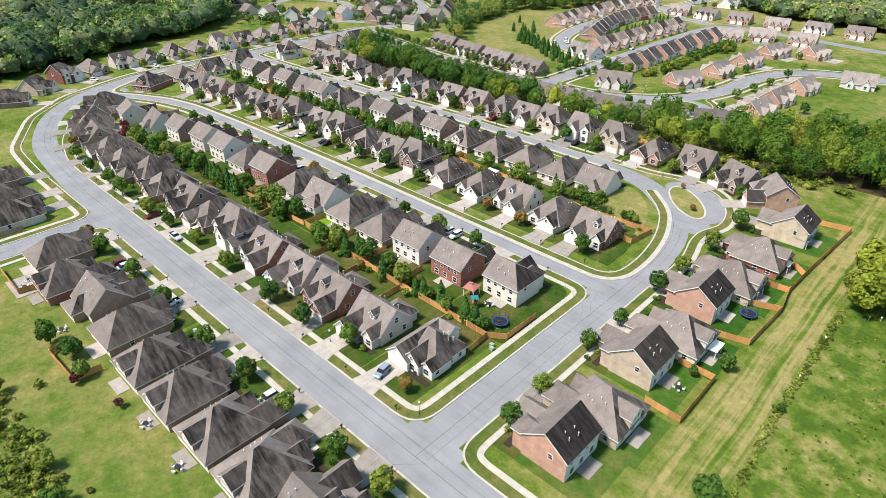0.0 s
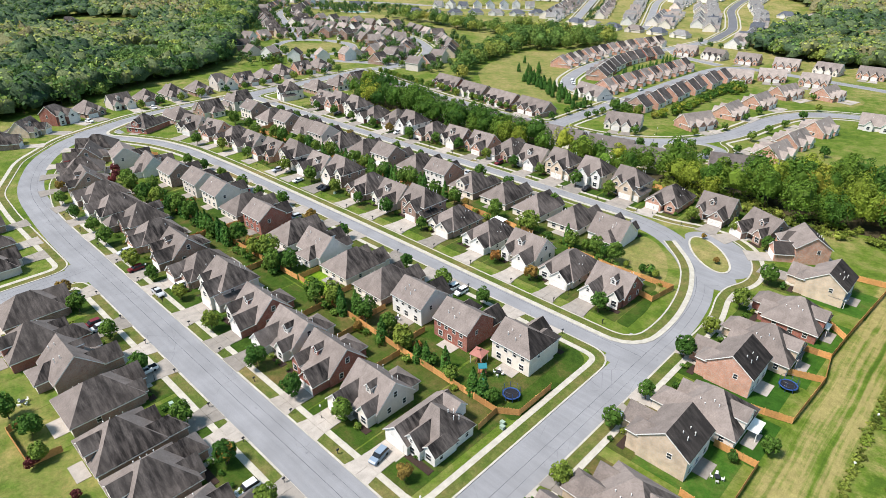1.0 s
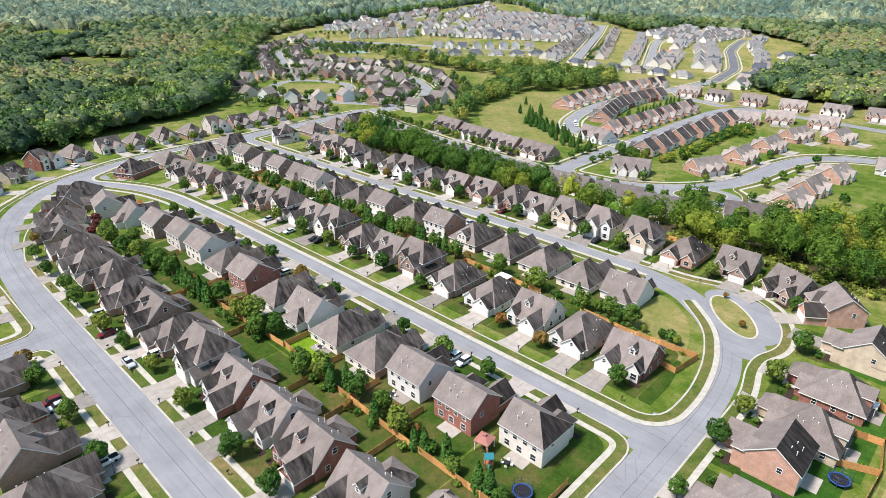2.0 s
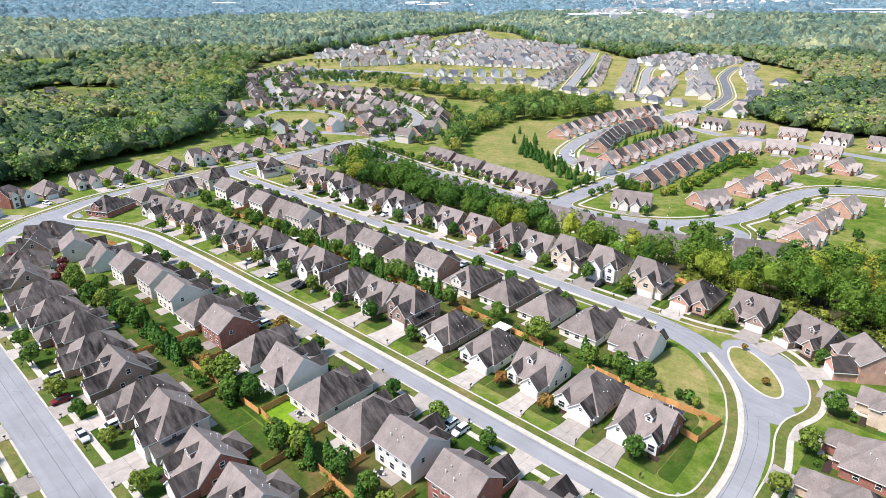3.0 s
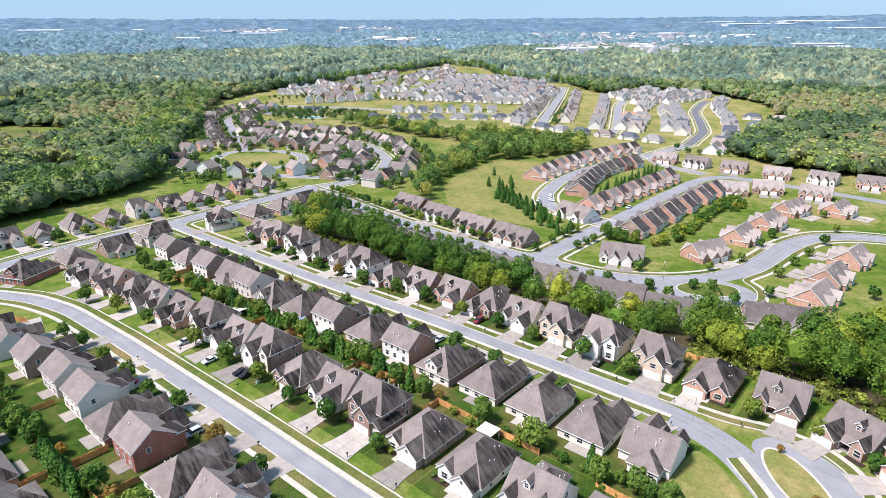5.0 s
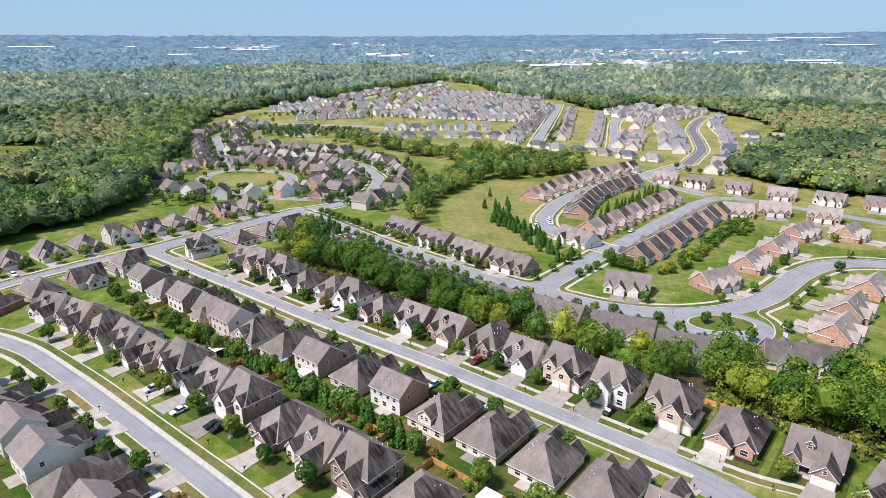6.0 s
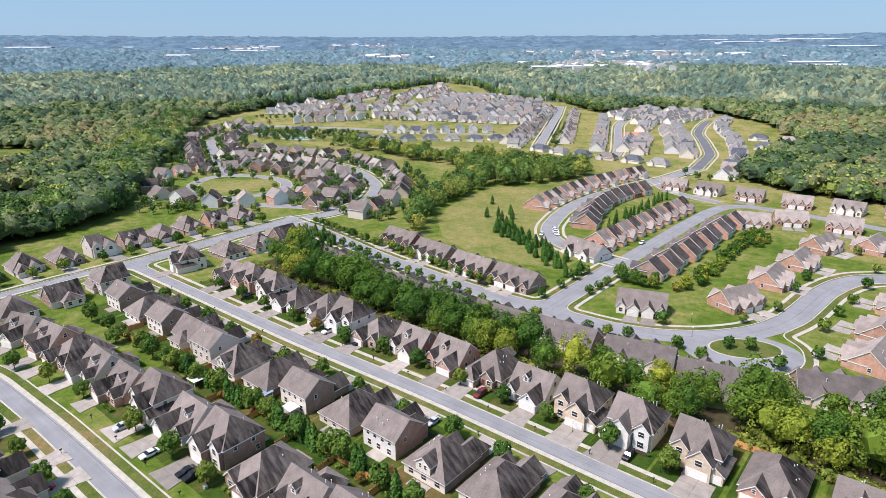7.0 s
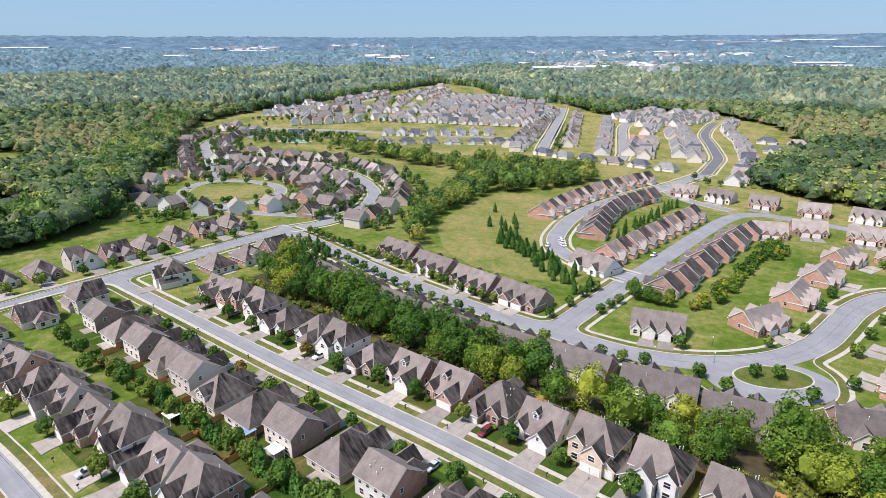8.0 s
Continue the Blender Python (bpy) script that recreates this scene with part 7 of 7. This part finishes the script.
M_MESH = plain("black mat", (0.02, 0.02, 0.025), 0.2, 3.0, 0.7)


def trampoline(x, y):
    root = thing("trampoline", "round black trampoline with blue pad and netting posts", "trampoline")
    root.matrix_basis = pose(x, y, 0.1)
    bm = bmesh.new()
    tube(bm, (0, 0, 0.86), (0, 0, 0.9), 1.75, 1.75, 28)
    part("mat", bm, M_MESH, root)
    bm = bmesh.new()
    for k in range(28):
        a, b = k * math.tau / 28, (k + 1) * math.tau / 28
        slab(bm, [(1.7 * math.cos(a), 1.7 * math.sin(a), 0.95), (2.05 * math.cos(a), 2.05 * math.sin(a), 0.95), (2.05 * math.cos(b), 2.05 * math.sin(b), 0.95), (1.7 * math.cos(b), 1.7 * math.sin(b), 0.95)], 0.08, 0, 0)
    part("pad", bm, M_BLUE, root, "blue padded rim")
    for k in range(8):
        a = k * math.tau / 8
        bm = bmesh.new()
        tube(bm, (2.0 * math.cos(a), 2.0 * math.sin(a), 0), (2.0 * math.cos(a), 2.0 * math.sin(a), 2.6), 0.05, 0.05, 6)
        part("net_post", bm, M_BLUE, root)
    bm = bmesh.new()
    for z in (1.6, 2.55):
        for k in range(28):
            a, b = k * math.tau / 28, (k + 1) * math.tau / 28
            tube(bm, (2.0 * math.cos(a), 2.0 * math.sin(a), z), (2.0 * math.cos(b), 2.0 * math.sin(b), z), 0.04, 0.04, 4)
    part("net_ring", bm, M_METAL, root)


trampoline(-73, 97)
trampoline(-29.5, 143)


def play_set(x, y, turn):
    root = thing("play_set", "wooden garden play set with teal slide and roof", "play set")
    root.matrix_basis = pose(x, y, 0.1, 0, 0, turn)
    wood_m = plain("play set timber", (0.33, 0.13, 0.07), 0.3, 3.0)
    teal = plain("teal plastic", (0.035, 0.19, 0.22), 0.1, 2.0, 0.4)
    for px in (-0.8, 0.8):
        for py in (-0.8, 0.8):
            bm = bmesh.new()
            box(bm, px - 0.07, px + 0.07, py - 0.07, py + 0.07, 0, 2.9)
            part("post", bm, wood_m, root)
    bm = bmesh.new()
    box(bm, -0.9, 0.9, -0.9, 0.9, 1.35, 1.45)
    part("platform", bm, wood_m, root)
    bm = bmesh.new()
    slab(bm, [(-1.0, -1.0, 2.8), (-1.0, 1.0, 2.8), (0, 1.0, 3.6), (0, -1.0, 3.6)], 0.08, 0, 0)
    slab(bm, [(1.0, -1.0, 2.8), (1.0, 1.0, 2.8), (0, 1.0, 3.6), (0, -1.0, 3.6)], 0.08, 0, 0)
    part("canopy", bm, teal, root, "teal plastic canopy")
    bm = bmesh.new()
    slab(bm, [(0.9, -0.35, 1.4), (3.2, -0.35, 0.2), (3.2, 0.35, 0.2), (0.9, 0.35, 1.4)], 0.12, 0, 0)
    part("slide", bm, teal, root, "teal plastic slide")
    bm = bmesh.new()
    tube(bm, (-0.8, 0, 2.5), (-4.2, 0, 2.5), 0.08, 0.08, 6)
    tube(bm, (-4.2, 0, 2.5), (-4.4, 0.9, 0), 0.07, 0.07, 6)
    tube(bm, (-4.2, 0, 2.5), (-4.4, -0.9, 0), 0.07, 0.07, 6)
    part("swing_beam", bm, wood_m, root)
    for sx in (-2.0, -3.2):
        bm = bmesh.new()
        box(bm, sx - 0.25, sx + 0.25, -0.1, 0.1, 0.55, 0.6)
        tube(bm, (sx - 0.22, 0, 0.6), (sx - 0.22, 0, 2.5), 0.02, 0.02, 4)
        tube(bm, (sx + 0.22, 0, 0.6), (sx + 0.22, 0, 2.5), 0.02, 0.02, 4)
        part("swing", bm, M_METAL, root)


play_set(-82.5, 98, -40)


def pavilion(x, y, turn, w, d, mat, label, hip=True, h=2.6):
    """A garden shelter: posts under a hipped or flat roof."""
    root = thing("garden_pavilion" if hip else "patio_cover", label, "pavilion" if hip else "patio cover")
    root.matrix_basis = pose(x, y, 0.12, 0, 0, turn)
    for px in (-w / 2 + 0.1, w / 2 - 0.1):
        for py in (-d / 2 + 0.1, d / 2 - 0.1):
            bm = bmesh.new()
            box(bm, px - 0.07, px + 0.07, py - 0.07, py + 0.07, -0.1, h)
            part("post", bm, M_TRIM, root)
    bm = bmesh.new()
    c = [(-w / 2 - 0.2, -d / 2 - 0.2, h), (w / 2 + 0.2, -d / 2 - 0.2, h), (w / 2 + 0.2, d / 2 + 0.2, h), (-w / 2 - 0.2, d / 2 + 0.2, h)]
    if hip:
        for k in range(4):
            slab(bm, [c[k], c[(k + 1) % 4], (0, 0, h + 1.1)], 0.1, 0, 0)
        box(bm, -0.35, 0.35, -0.35, 0.35, h + 0.85, h + 1.25)
    else:
        slab(bm, [(p[0], p[1], p[2] + 0.02 * p[1]) for p in c], 0.12, 0, 0)
        for k in range(int(w / 0.6)):
            box(bm, -w / 2 + k * 0.6, -w / 2 + k * 0.6 + 0.05, -d / 2 - 0.2, d / 2 + 0.2, h + 0.02, h + 0.09)
    part("roof", bm, mat, root)
    return root


pavilion(-86.5, 101.5, 10, 3.2, 3.2, plain("dusty red canvas", (0.34, 0.15, 0.12), 0.2), "garden pavilion with a dusty red canvas roof")
pavilion(-31.0, 122.5, 0, 4.6, 4.0, M_TRIM, "flat white patio cover behind a house", False)
pavilion(-31.5, 190.5, 0, 4.2, 4.8, plain("blue-grey sheet metal", (0.22, 0.27, 0.33), 0.15, 1.0, 0.4, 0.5), "blue-grey metal patio cover behind a house", False)
pavilion(-30.5, 171.5, 0, 3.0, 3.0, M_TRIM, "small white garden pavilion with a hipped roof")
pavilion(-32.2, 153.5, 0, 3.6, 4.6, M_ROOF_DARK, "screened garden porch with a dark roof", False)
pavilion(-217, 171.5, 0, 3.6, 3.2, plain("pale blue sheet metal", (0.32, 0.42, 0.55), 0.15, 1.0, 0.4, 0.3), "pale blue metal patio cover behind a house", False)
pavilion(-205, 171.5, 0, 3.6, 3.0, M_TRIM, "flat white patio cover behind a house", False)
pavilion(-239, 163, 0, 4.0, 3.2, M_TRIM, "flat white patio cover beside a fence", False)
pavilion(-131, 163, 0, 4.2, 3.6, M_TRIM, "flat white patio cover behind a house", False)


def patio_set(x, y):
    root = thing("patio_table", "round garden table with four pale chairs", "garden furniture")
    root.matrix_basis = pose(x, y, 0.14)
    bm = bmesh.new()
    tube(bm, (0, 0, 0.7), (0, 0, 0.74), 0.6, 0.6, 16)
    tube(bm, (0, 0, 0), (0, 0, 0.7), 0.06, 0.05, 6)
    part("table", bm, M_METAL, root)
    for k in range(4):
        bm = bmesh.new()
        box(bm, -0.25, 0.25, -0.25, 0.25, 0.4, 0.47)
        box(bm, -0.25, 0.25, 0.2, 0.27, 0.47, 0.95)
        for a in (-0.22, 0.22):
            for b in (-0.22, 0.22):
                box(bm, a - 0.02, a + 0.02, b - 0.02, b + 0.02, 0, 0.4)
        c = part("chair", bm, M_PIPE, root)
        c.matrix_basis = pose(1.0 * math.cos(k * math.pi / 2 + 0.4), 1.0 * math.sin(k * math.pi / 2 + 0.4), 0, 0, 0, math.degrees(k * math.pi / 2 + 0.4) - 90)


for p in [(-89, 21), (-104, 21.5), (-176, 20), (-179, 22), (-149, 20.5), (-36, 85), (-80, 101), (-114, 99.5), (-158, 98.5), (-30.5, 106), (-143, 99.5)]:
    patio_set(*p)
slab_thing("patio", -183, -172, 17, 24, 0.16, M_CONCRETE, "large pale stone patio with garden furniture", "patio")


def utility_box(x, y):
    bm = bmesh.new()
    box(bm, -0.45, 0.45, -0.4, 0.4, 0, 0.75)
    slab(bm, [(-0.5, -0.45, 0.85), (0.5, -0.45, 0.85), (0.5, 0.45, 0.75), (-0.5, 0.45, 0.75)], 0.08, 0, 0)
    ob = new("utility_box", finish(bm, "utility_box", M_UTILITY))
    ob.matrix_basis = pose(x, y, 0.1)
    tagged(ob, "pale green utility box on the grass", "utility box", "utility boxes")


M_UTILITY = plain("pale green enamel", (0.30, 0.38, 0.30), 0.15, 2.0, 0.5)
for p in [(-69, 89), (-68.2, 88), (-47, 158), (-125, 43), (-166, 119), (-196, 141)]:
    utility_box(*p)

# planting beds along the fronts and sides of the houses
BED = random.Random(8)
for turn, row in ((0, ROW_N), (0, ROW_P), (0, ROW_R), (180, ROW_S), (180, ROW_M[:8]), (-90, ROW_E)):
    for kind, key, x, y in row:
        m = pose(x, y, 0, 0, 0, turn)
        side = -1 if GARAGE_X[kind] > 0 else 1
        for k in range(2):
            p = m @ Vector((side * BED.uniform(1.5, 6.6), FRONT_Y[kind.lower()] + BED.uniform(0.2, 1.2), 0))
            t, c = stock("bush", BED.randrange(4))
            b = tagged(new("bush", c), "low rounded green bush beside a house", "bush", "garden bushes")
            s = BED.uniform(0.7, 1.15)
            b.matrix_basis = pose(p.x, p.y, 0.1, 0, 0, BED.uniform(0, 360)) @ Matrix.Diagonal((s, s, s, 1))

# shrubs along the garden fences
for lo, hi, line in ((-262, -80, 91.0), (-300, -72, 166.3)):
    x = lo
    while x < hi:
        x += BED.uniform(2.2, 6.5)
        if line < 100 and -154 < x < -137:
            continue
        t, c = stock("bush", BED.randrange(4))
        b = tagged(new("bush", c), "rounded green shrub along a garden fence", "bush", "garden bushes")
        s = BED.uniform(0.9, 2.3)
        b.matrix_basis = pose(x, line + BED.choice((-1.6, 1.4)) + BED.uniform(-0.7, 0.7), 0.03, 0, 0, BED.uniform(0, 360)) @ Matrix.Diagonal((s, s, s * BED.uniform(0.8, 1.3), 1))

# rough growth: shrubs along the ditch and in the corners of the meadow
M_SHRUB = foliage("shrub leaves", (0.105, 0.160, 0.022), (0.154, 0.198, 0.028), (0.198, 0.220, 0.039), (0.088, 0.143, 0.022), island=True, cell=3.0)


def thicket(label, spots, height, leaves, size, seed):
    rng = random.Random(seed)
    vv, ff = [], []
    for x, y in spots:
        h = height * rng.uniform(0.5, 1.25)
        vs, fs = crown(rng, h, h * rng.uniform(1.2, 1.9), 0.0, leaves, size, 5)
        i = len(vv)
        vv += [(x + v[0], y + v[1], v[2]) for v in vs]
        ff += [tuple(k + i for k in f) for f in fs]
    tagged(new("thicket", mesh_of("thicket", vv, ff, [M_SHRUB])), label, "shrubs", "", "stuff")


rs = random.Random(15)
thicket("straggling green shrubs along the ditch", [(-12.4 + 1.4 * max(0.0, (112 - y) / 30) + rs.gauss(0, 0.45), y + rs.gauss(0, 1.2)) for y in [70 + 92 * (k / 300) ** 0.72 for k in range(300)]], 0.62, 18, 0.40, 1)
thicket("rough weeds on the meadow", [(rs.uniform(-8, 34), rs.uniform(68, 205)) for k in range(900)], 0.34, 8, 0.42, 2)
thicket("dense shrubs at the foot of the lawn", [(rs.uniform(-150, -95), 1.5 + rs.gauss(0, 2.2) - 0.05 * k % 3) for k in range(120)], 1.9, 60, 0.55, 3)
for p, s in [((-107, 4), 0.8), ((-96, 2), 0.9), ((-136, 3), 0.8), ((-14.3, 82.5), 1.05), ((-25.6, 119.3), 0.72), ((-30.2, 112.3), 0.42), ((-12.3, 114.5), 0.36)]:
    tree("yard", *p, s)

thicket("low shrubs and saplings at the foot of the woodland strip", [(rs.uniform(-318, -40), 235.5 + rs.gauss(0, 1.3)) for k in range(230)] + [(rs.uniform(-110, -30), rs.uniform(236, 246)) for k in range(90)], 2.6, 70, 0.5, 4)

# white marker posts along the ditch
for k, (x, y) in enumerate([(-12.5, 146.1), (-12.6, 127.6), (-6.9, 162.4), (-4.6, 164.2)]):
    root = thing("marker_post", "short white marker post with a round cap in the meadow", "post", "marker posts")
    root.matrix_basis = pose(x, y, 0, 2 * k - 3, 3 - k, 0)
    bm = bmesh.new()
    bmesh.ops.create_cone(bm, cap_ends=True, segments=10, radius1=0.09, radius2=0.08, depth=1.0, matrix=pose(0, 0, 0.45))
    part("shaft", bm, M_TRIM, root)
    bm = bmesh.new()
    bmesh.ops.create_uvsphere(bm, u_segments=12, v_segments=7, radius=0.24, matrix=pose(0, 0, 1.05))
    part("cap", bm, M_TRIM, root)

# ---- far works: warehouses, highway, bare soil ----
M_SHED = plain("pale sheet roofing", (0.52, 0.53, 0.54), 0.12, 0.02)
M_SOIL = plain("bare red soil", (0.42, 0.22, 0.13), 0.3, 0.06, 0.95)


def shed(x, y, w, d, turn):
    h = 5
    root = thing("warehouse", "long low white warehouse among distant trees", "warehouse", "distant warehouses")
    root.matrix_basis = pose(x, y, ground_height(x, y) + 8.5, 0, 0, turn)
    bm = bmesh.new()
    box(bm, -w / 2, w / 2, -d / 2, d / 2, -13, h)
    part("wall", bm, M_SHED, root)
    bm = bmesh.new()
    slab(bm, [(-w / 2 - 1, -d / 2 - 1, h + 0.5), (w / 2 + 1, -d / 2 - 1, h + 0.5), (w / 2 + 1, 0, h + 3), (-w / 2 - 1, 0, h + 3)], 0.6, 0, 0)
    slab(bm, [(-w / 2 - 1, d / 2 + 1, h + 0.5), (w / 2 + 1, d / 2 + 1, h + 0.5), (w / 2 + 1, 0, h + 3), (-w / 2 - 1, 0, h + 3)], 0.6, 0, 0)
    part("roof", bm, M_SHED, root)


for x, y, w, d in [(-894, 2276, 170, 110), (-375, 1791, 120, 50), (-529, 1981, 120, 60), (-1174, 3444, 300, 160), (-665, 3296, 320, 120), (-2006, 1116, 90, 50), (-2376, 1430, 120, 60), (-2178, 1475, 130, 50), (-2630, 893, 160, 60), (-728, 1558, 80, 40), (-800, 2900, 260, 120), (-450, 2700, 240, 90)] + [(-2015, 1115, 97, 43), (-2346, 1582, 80, 35), (-2283, 1660, 52, 25), (-2338, 1438, 51, 25), (-2647, 908, 120, 52), (-1377, 1407, 69, 30), (-2019, 1930, 79, 35), (-878, 2277, 138, 60), (-627, 2101, 77, 34), (-518, 1943, 57, 25), (-643, 3232, 189, 83), (-1065, 3386, 204, 89), (-330, 1715, 98, 43), (-727, 1417, 66, 29), (-689, 1483, 45, 25), (-765, 1357, 43, 25), (-801, 1295, 52, 25), (-596, 1705, 38, 25), (-2679, 1259, 63, 28), (-877, 3403, 152, 66)]:
    shed(x, y, w, d, 44)
way = [Vector(p) for p in [(-742, 1257), (-830, 1617), (-960, 2172), (-1281, 3425)]]
hw = [a.lerp(b, k / 16) for a, b in zip(way, way[1:]) for k in range(16)] + [way[-1]]
parkway = [Vector(a).lerp(Vector(b), k / 12) for a, b in zip(PARKWAY, PARKWAY[1:]) for k in range(12)]
tagged(ribbon("road", parkway, -6, 6, 0.6, M_ROAD_NEW, False, -2), "grey parkway through the woods", "road", "", "structure")
tagged(ribbon("road", hw, -10, 10, 10, M_ROAD, False, -2), "pale distant highway through the woods", "road", "", "structure")


def field(x, y, rx, ry, turn, mat, label, name="field"):
    ob, rim = disc(name, x, y, rx, ry, turn, 0.05, mat)
    h = ground_height(x, y)
    ob.location.z = h
    tagged(ob, label, name, "", "structure")


field(-362, 770, 16, 40, 22, M_SOIL, "bare red soil between unfinished houses", "building_plot")
field(-480, 585, 60, 20, 30, M_DRY, "straw-coloured sloping meadow")
field(-575, 540, 50, 12, 20, M_DRY, "straw-coloured sloping meadow")
field(-988, 290, 46, 26, 0, M_GROUND, "pale hay field in the western woods")
field(-762, 245, 60, 30, 0, M_VERGE, "bright lawn round a white house in the woods")
field(-470, 478, 34, 12, -30, M_DRY, "dry meadow between woods")
field(-610, 655, 100, 12, 30, M_DRY, "straw-coloured strip below the hillside houses")
field(-105, 440, 24, 22, 0, M_DRY, "pale dry lawn round an old oak")

def plot(pts, z, mat, label):
    """A piece of lawn with an outline of its own."""
    bm = bmesh.new()
    slab(bm, [(p.x, p.y, z) for p in round_path([*pts, pts[0]], 3.0)[:-1]], z + 0.05, 0, 0)
    tagged(new("lawn", finish(bm, "lawn", mat)), label, "lawn", "", "structure")


plot([(-69.3, 152), (-70.4, 163.5), (-73, 173), (-77.5, 182), (-84, 189), (-90.8, 192), (-91.3, 184), (-91.2, 168), (-87.5, 166.4), (-72, 165)], 0.05, M_DRY, "sun-bleached lawn inside the bend of the street")
plot([(-67.6, 139.2), (-67.7, 150), (-70.0, 161), (-71.3, 161), (-71.3, 139.2)], 0.052, M_LAWN, "mown lawn beside a corner house")
plot([(-72.2, 91.2), (-67.4, 91.2), (-66.7, 102), (-66.7, 114.4), (-68.4, 120.2), (-72.2, 122.2)], 0.048, M_LAWN, "mown lawn on the street corner")
plot([(-88, 91.2), (-72.3, 91.2), (-72.3, 95.8), (-88, 95.8)], 0.046, M_LAWN, "shady lawn at the foot of a fenced garden")

# the club house of the estate with its pool and car park
home("d", "slate", -676, 540, 35)
M_POOL = plain("pool water", (0.22, 0.55, 0.62), 0.1, 0.1, 0.1)
ob, rim = disc("pool_terrace", -644, 511, 20, 11, 30, 0.1, M_WALKWAY)
tagged(ob, "pale terrace round a swimming pool", "terrace", "", "structure")
ob, rim = disc("swimming_pool", -644, 511, 15, 6.5, 30, 0.2, M_POOL)
tagged(ob, "pale turquoise swimming pool on a terrace", "pool", "", "structure")
ob, rim = disc("car_park", -700, 511, 26, 12, 30, 0.1, M_ROAD)
tagged(ob, "worn asphalt car park beside the club house", "car park", "", "structure")


def far_town(label, cx, cy, sx, sy, n, lift, seed):
    """Small pale gabled buildings showing over the trees of the distance."""
    rng = random.Random(seed)
    bm = bmesh.new()
    for k in range(n):
        x, y = rng.gauss(cx, sx), rng.gauss(cy, sy)
        w, d, a = rng.uniform(5, 16), rng.uniform(5, 10), radians(44 + rng.choice((0, 90)) + rng.gauss(0, 9))
        z0 = ground_height(x, y)
        z1 = z0 + lift + rng.uniform(1, 4)
        c, s = math.cos(a), math.sin(a)

        def at(u, v, z):
            return bm.verts.new((x + u * c - v * s, y + u * s + v * c, z))
        lo = [at(u, v, z0) for u, v in ((-w, -d), (w, -d), (w, d), (-w, d))]
        hi = [at(u, v, z1) for u, v in ((-w, -d), (w, -d), (w, d), (-w, d))]
        r0, r1 = at(-w, 0, z1 + d * 0.5), at(w, 0, z1 + d * 0.5)
        for i in range(4):
            bm.faces.new((lo[i], lo[(i + 1) % 4], hi[(i + 1) % 4], hi[i])).material_index = 0
        for f in ((hi[0], hi[1], r1, r0), (hi[2], hi[3], r0, r1)):
            bm.faces.new(f).material_index = 1 if k % 3 else 0
        bm.faces.new((hi[1], hi[2], r1)).material_index = 0
        bm.faces.new((hi[3], hi[0], r0)).material_index = 0
    tagged(new("distant_town", finish(bm, "distant_town", [M_SHED, M_ROOF_HILL])), label, "buildings", "", "stuff")


far_town("pale roofs of a town among distant trees", -745, 1480, 90, 70, 90, 11, 1)
far_town("pale roofs along the distant highway", -900, 1950, 150, 110, 60, 13, 2)
far_town("white houses on a distant wooded slope", -2330, 1560, 90, 60, 50, 14, 3)
far_town("white houses among distant woods", -1390, 1420, 50, 40, 26, 13, 4)
far_town("white houses among distant woods", -2010, 1920, 80, 70, 26, 14, 5)

plot([(-250, 312), (-280, 326), (-304, 350), (-318, 378), (-326, 410), (-330, 442), (-296, 468), (-286, 520), (-266, 500), (-268, 460), (-264, 428), (-256, 398), (-243, 370), (-222, 350), (-205, 340), (-205, 318)], 0.03, M_DRY, "pale dry meadow beside the creek")
plot([(-151.6, 93.2), (-151.6, 100.9), (-138.4, 100.5), (-139.1, 91.7)], 0.07, M_LIME, "vivid lime green lawn of a fenced garden")
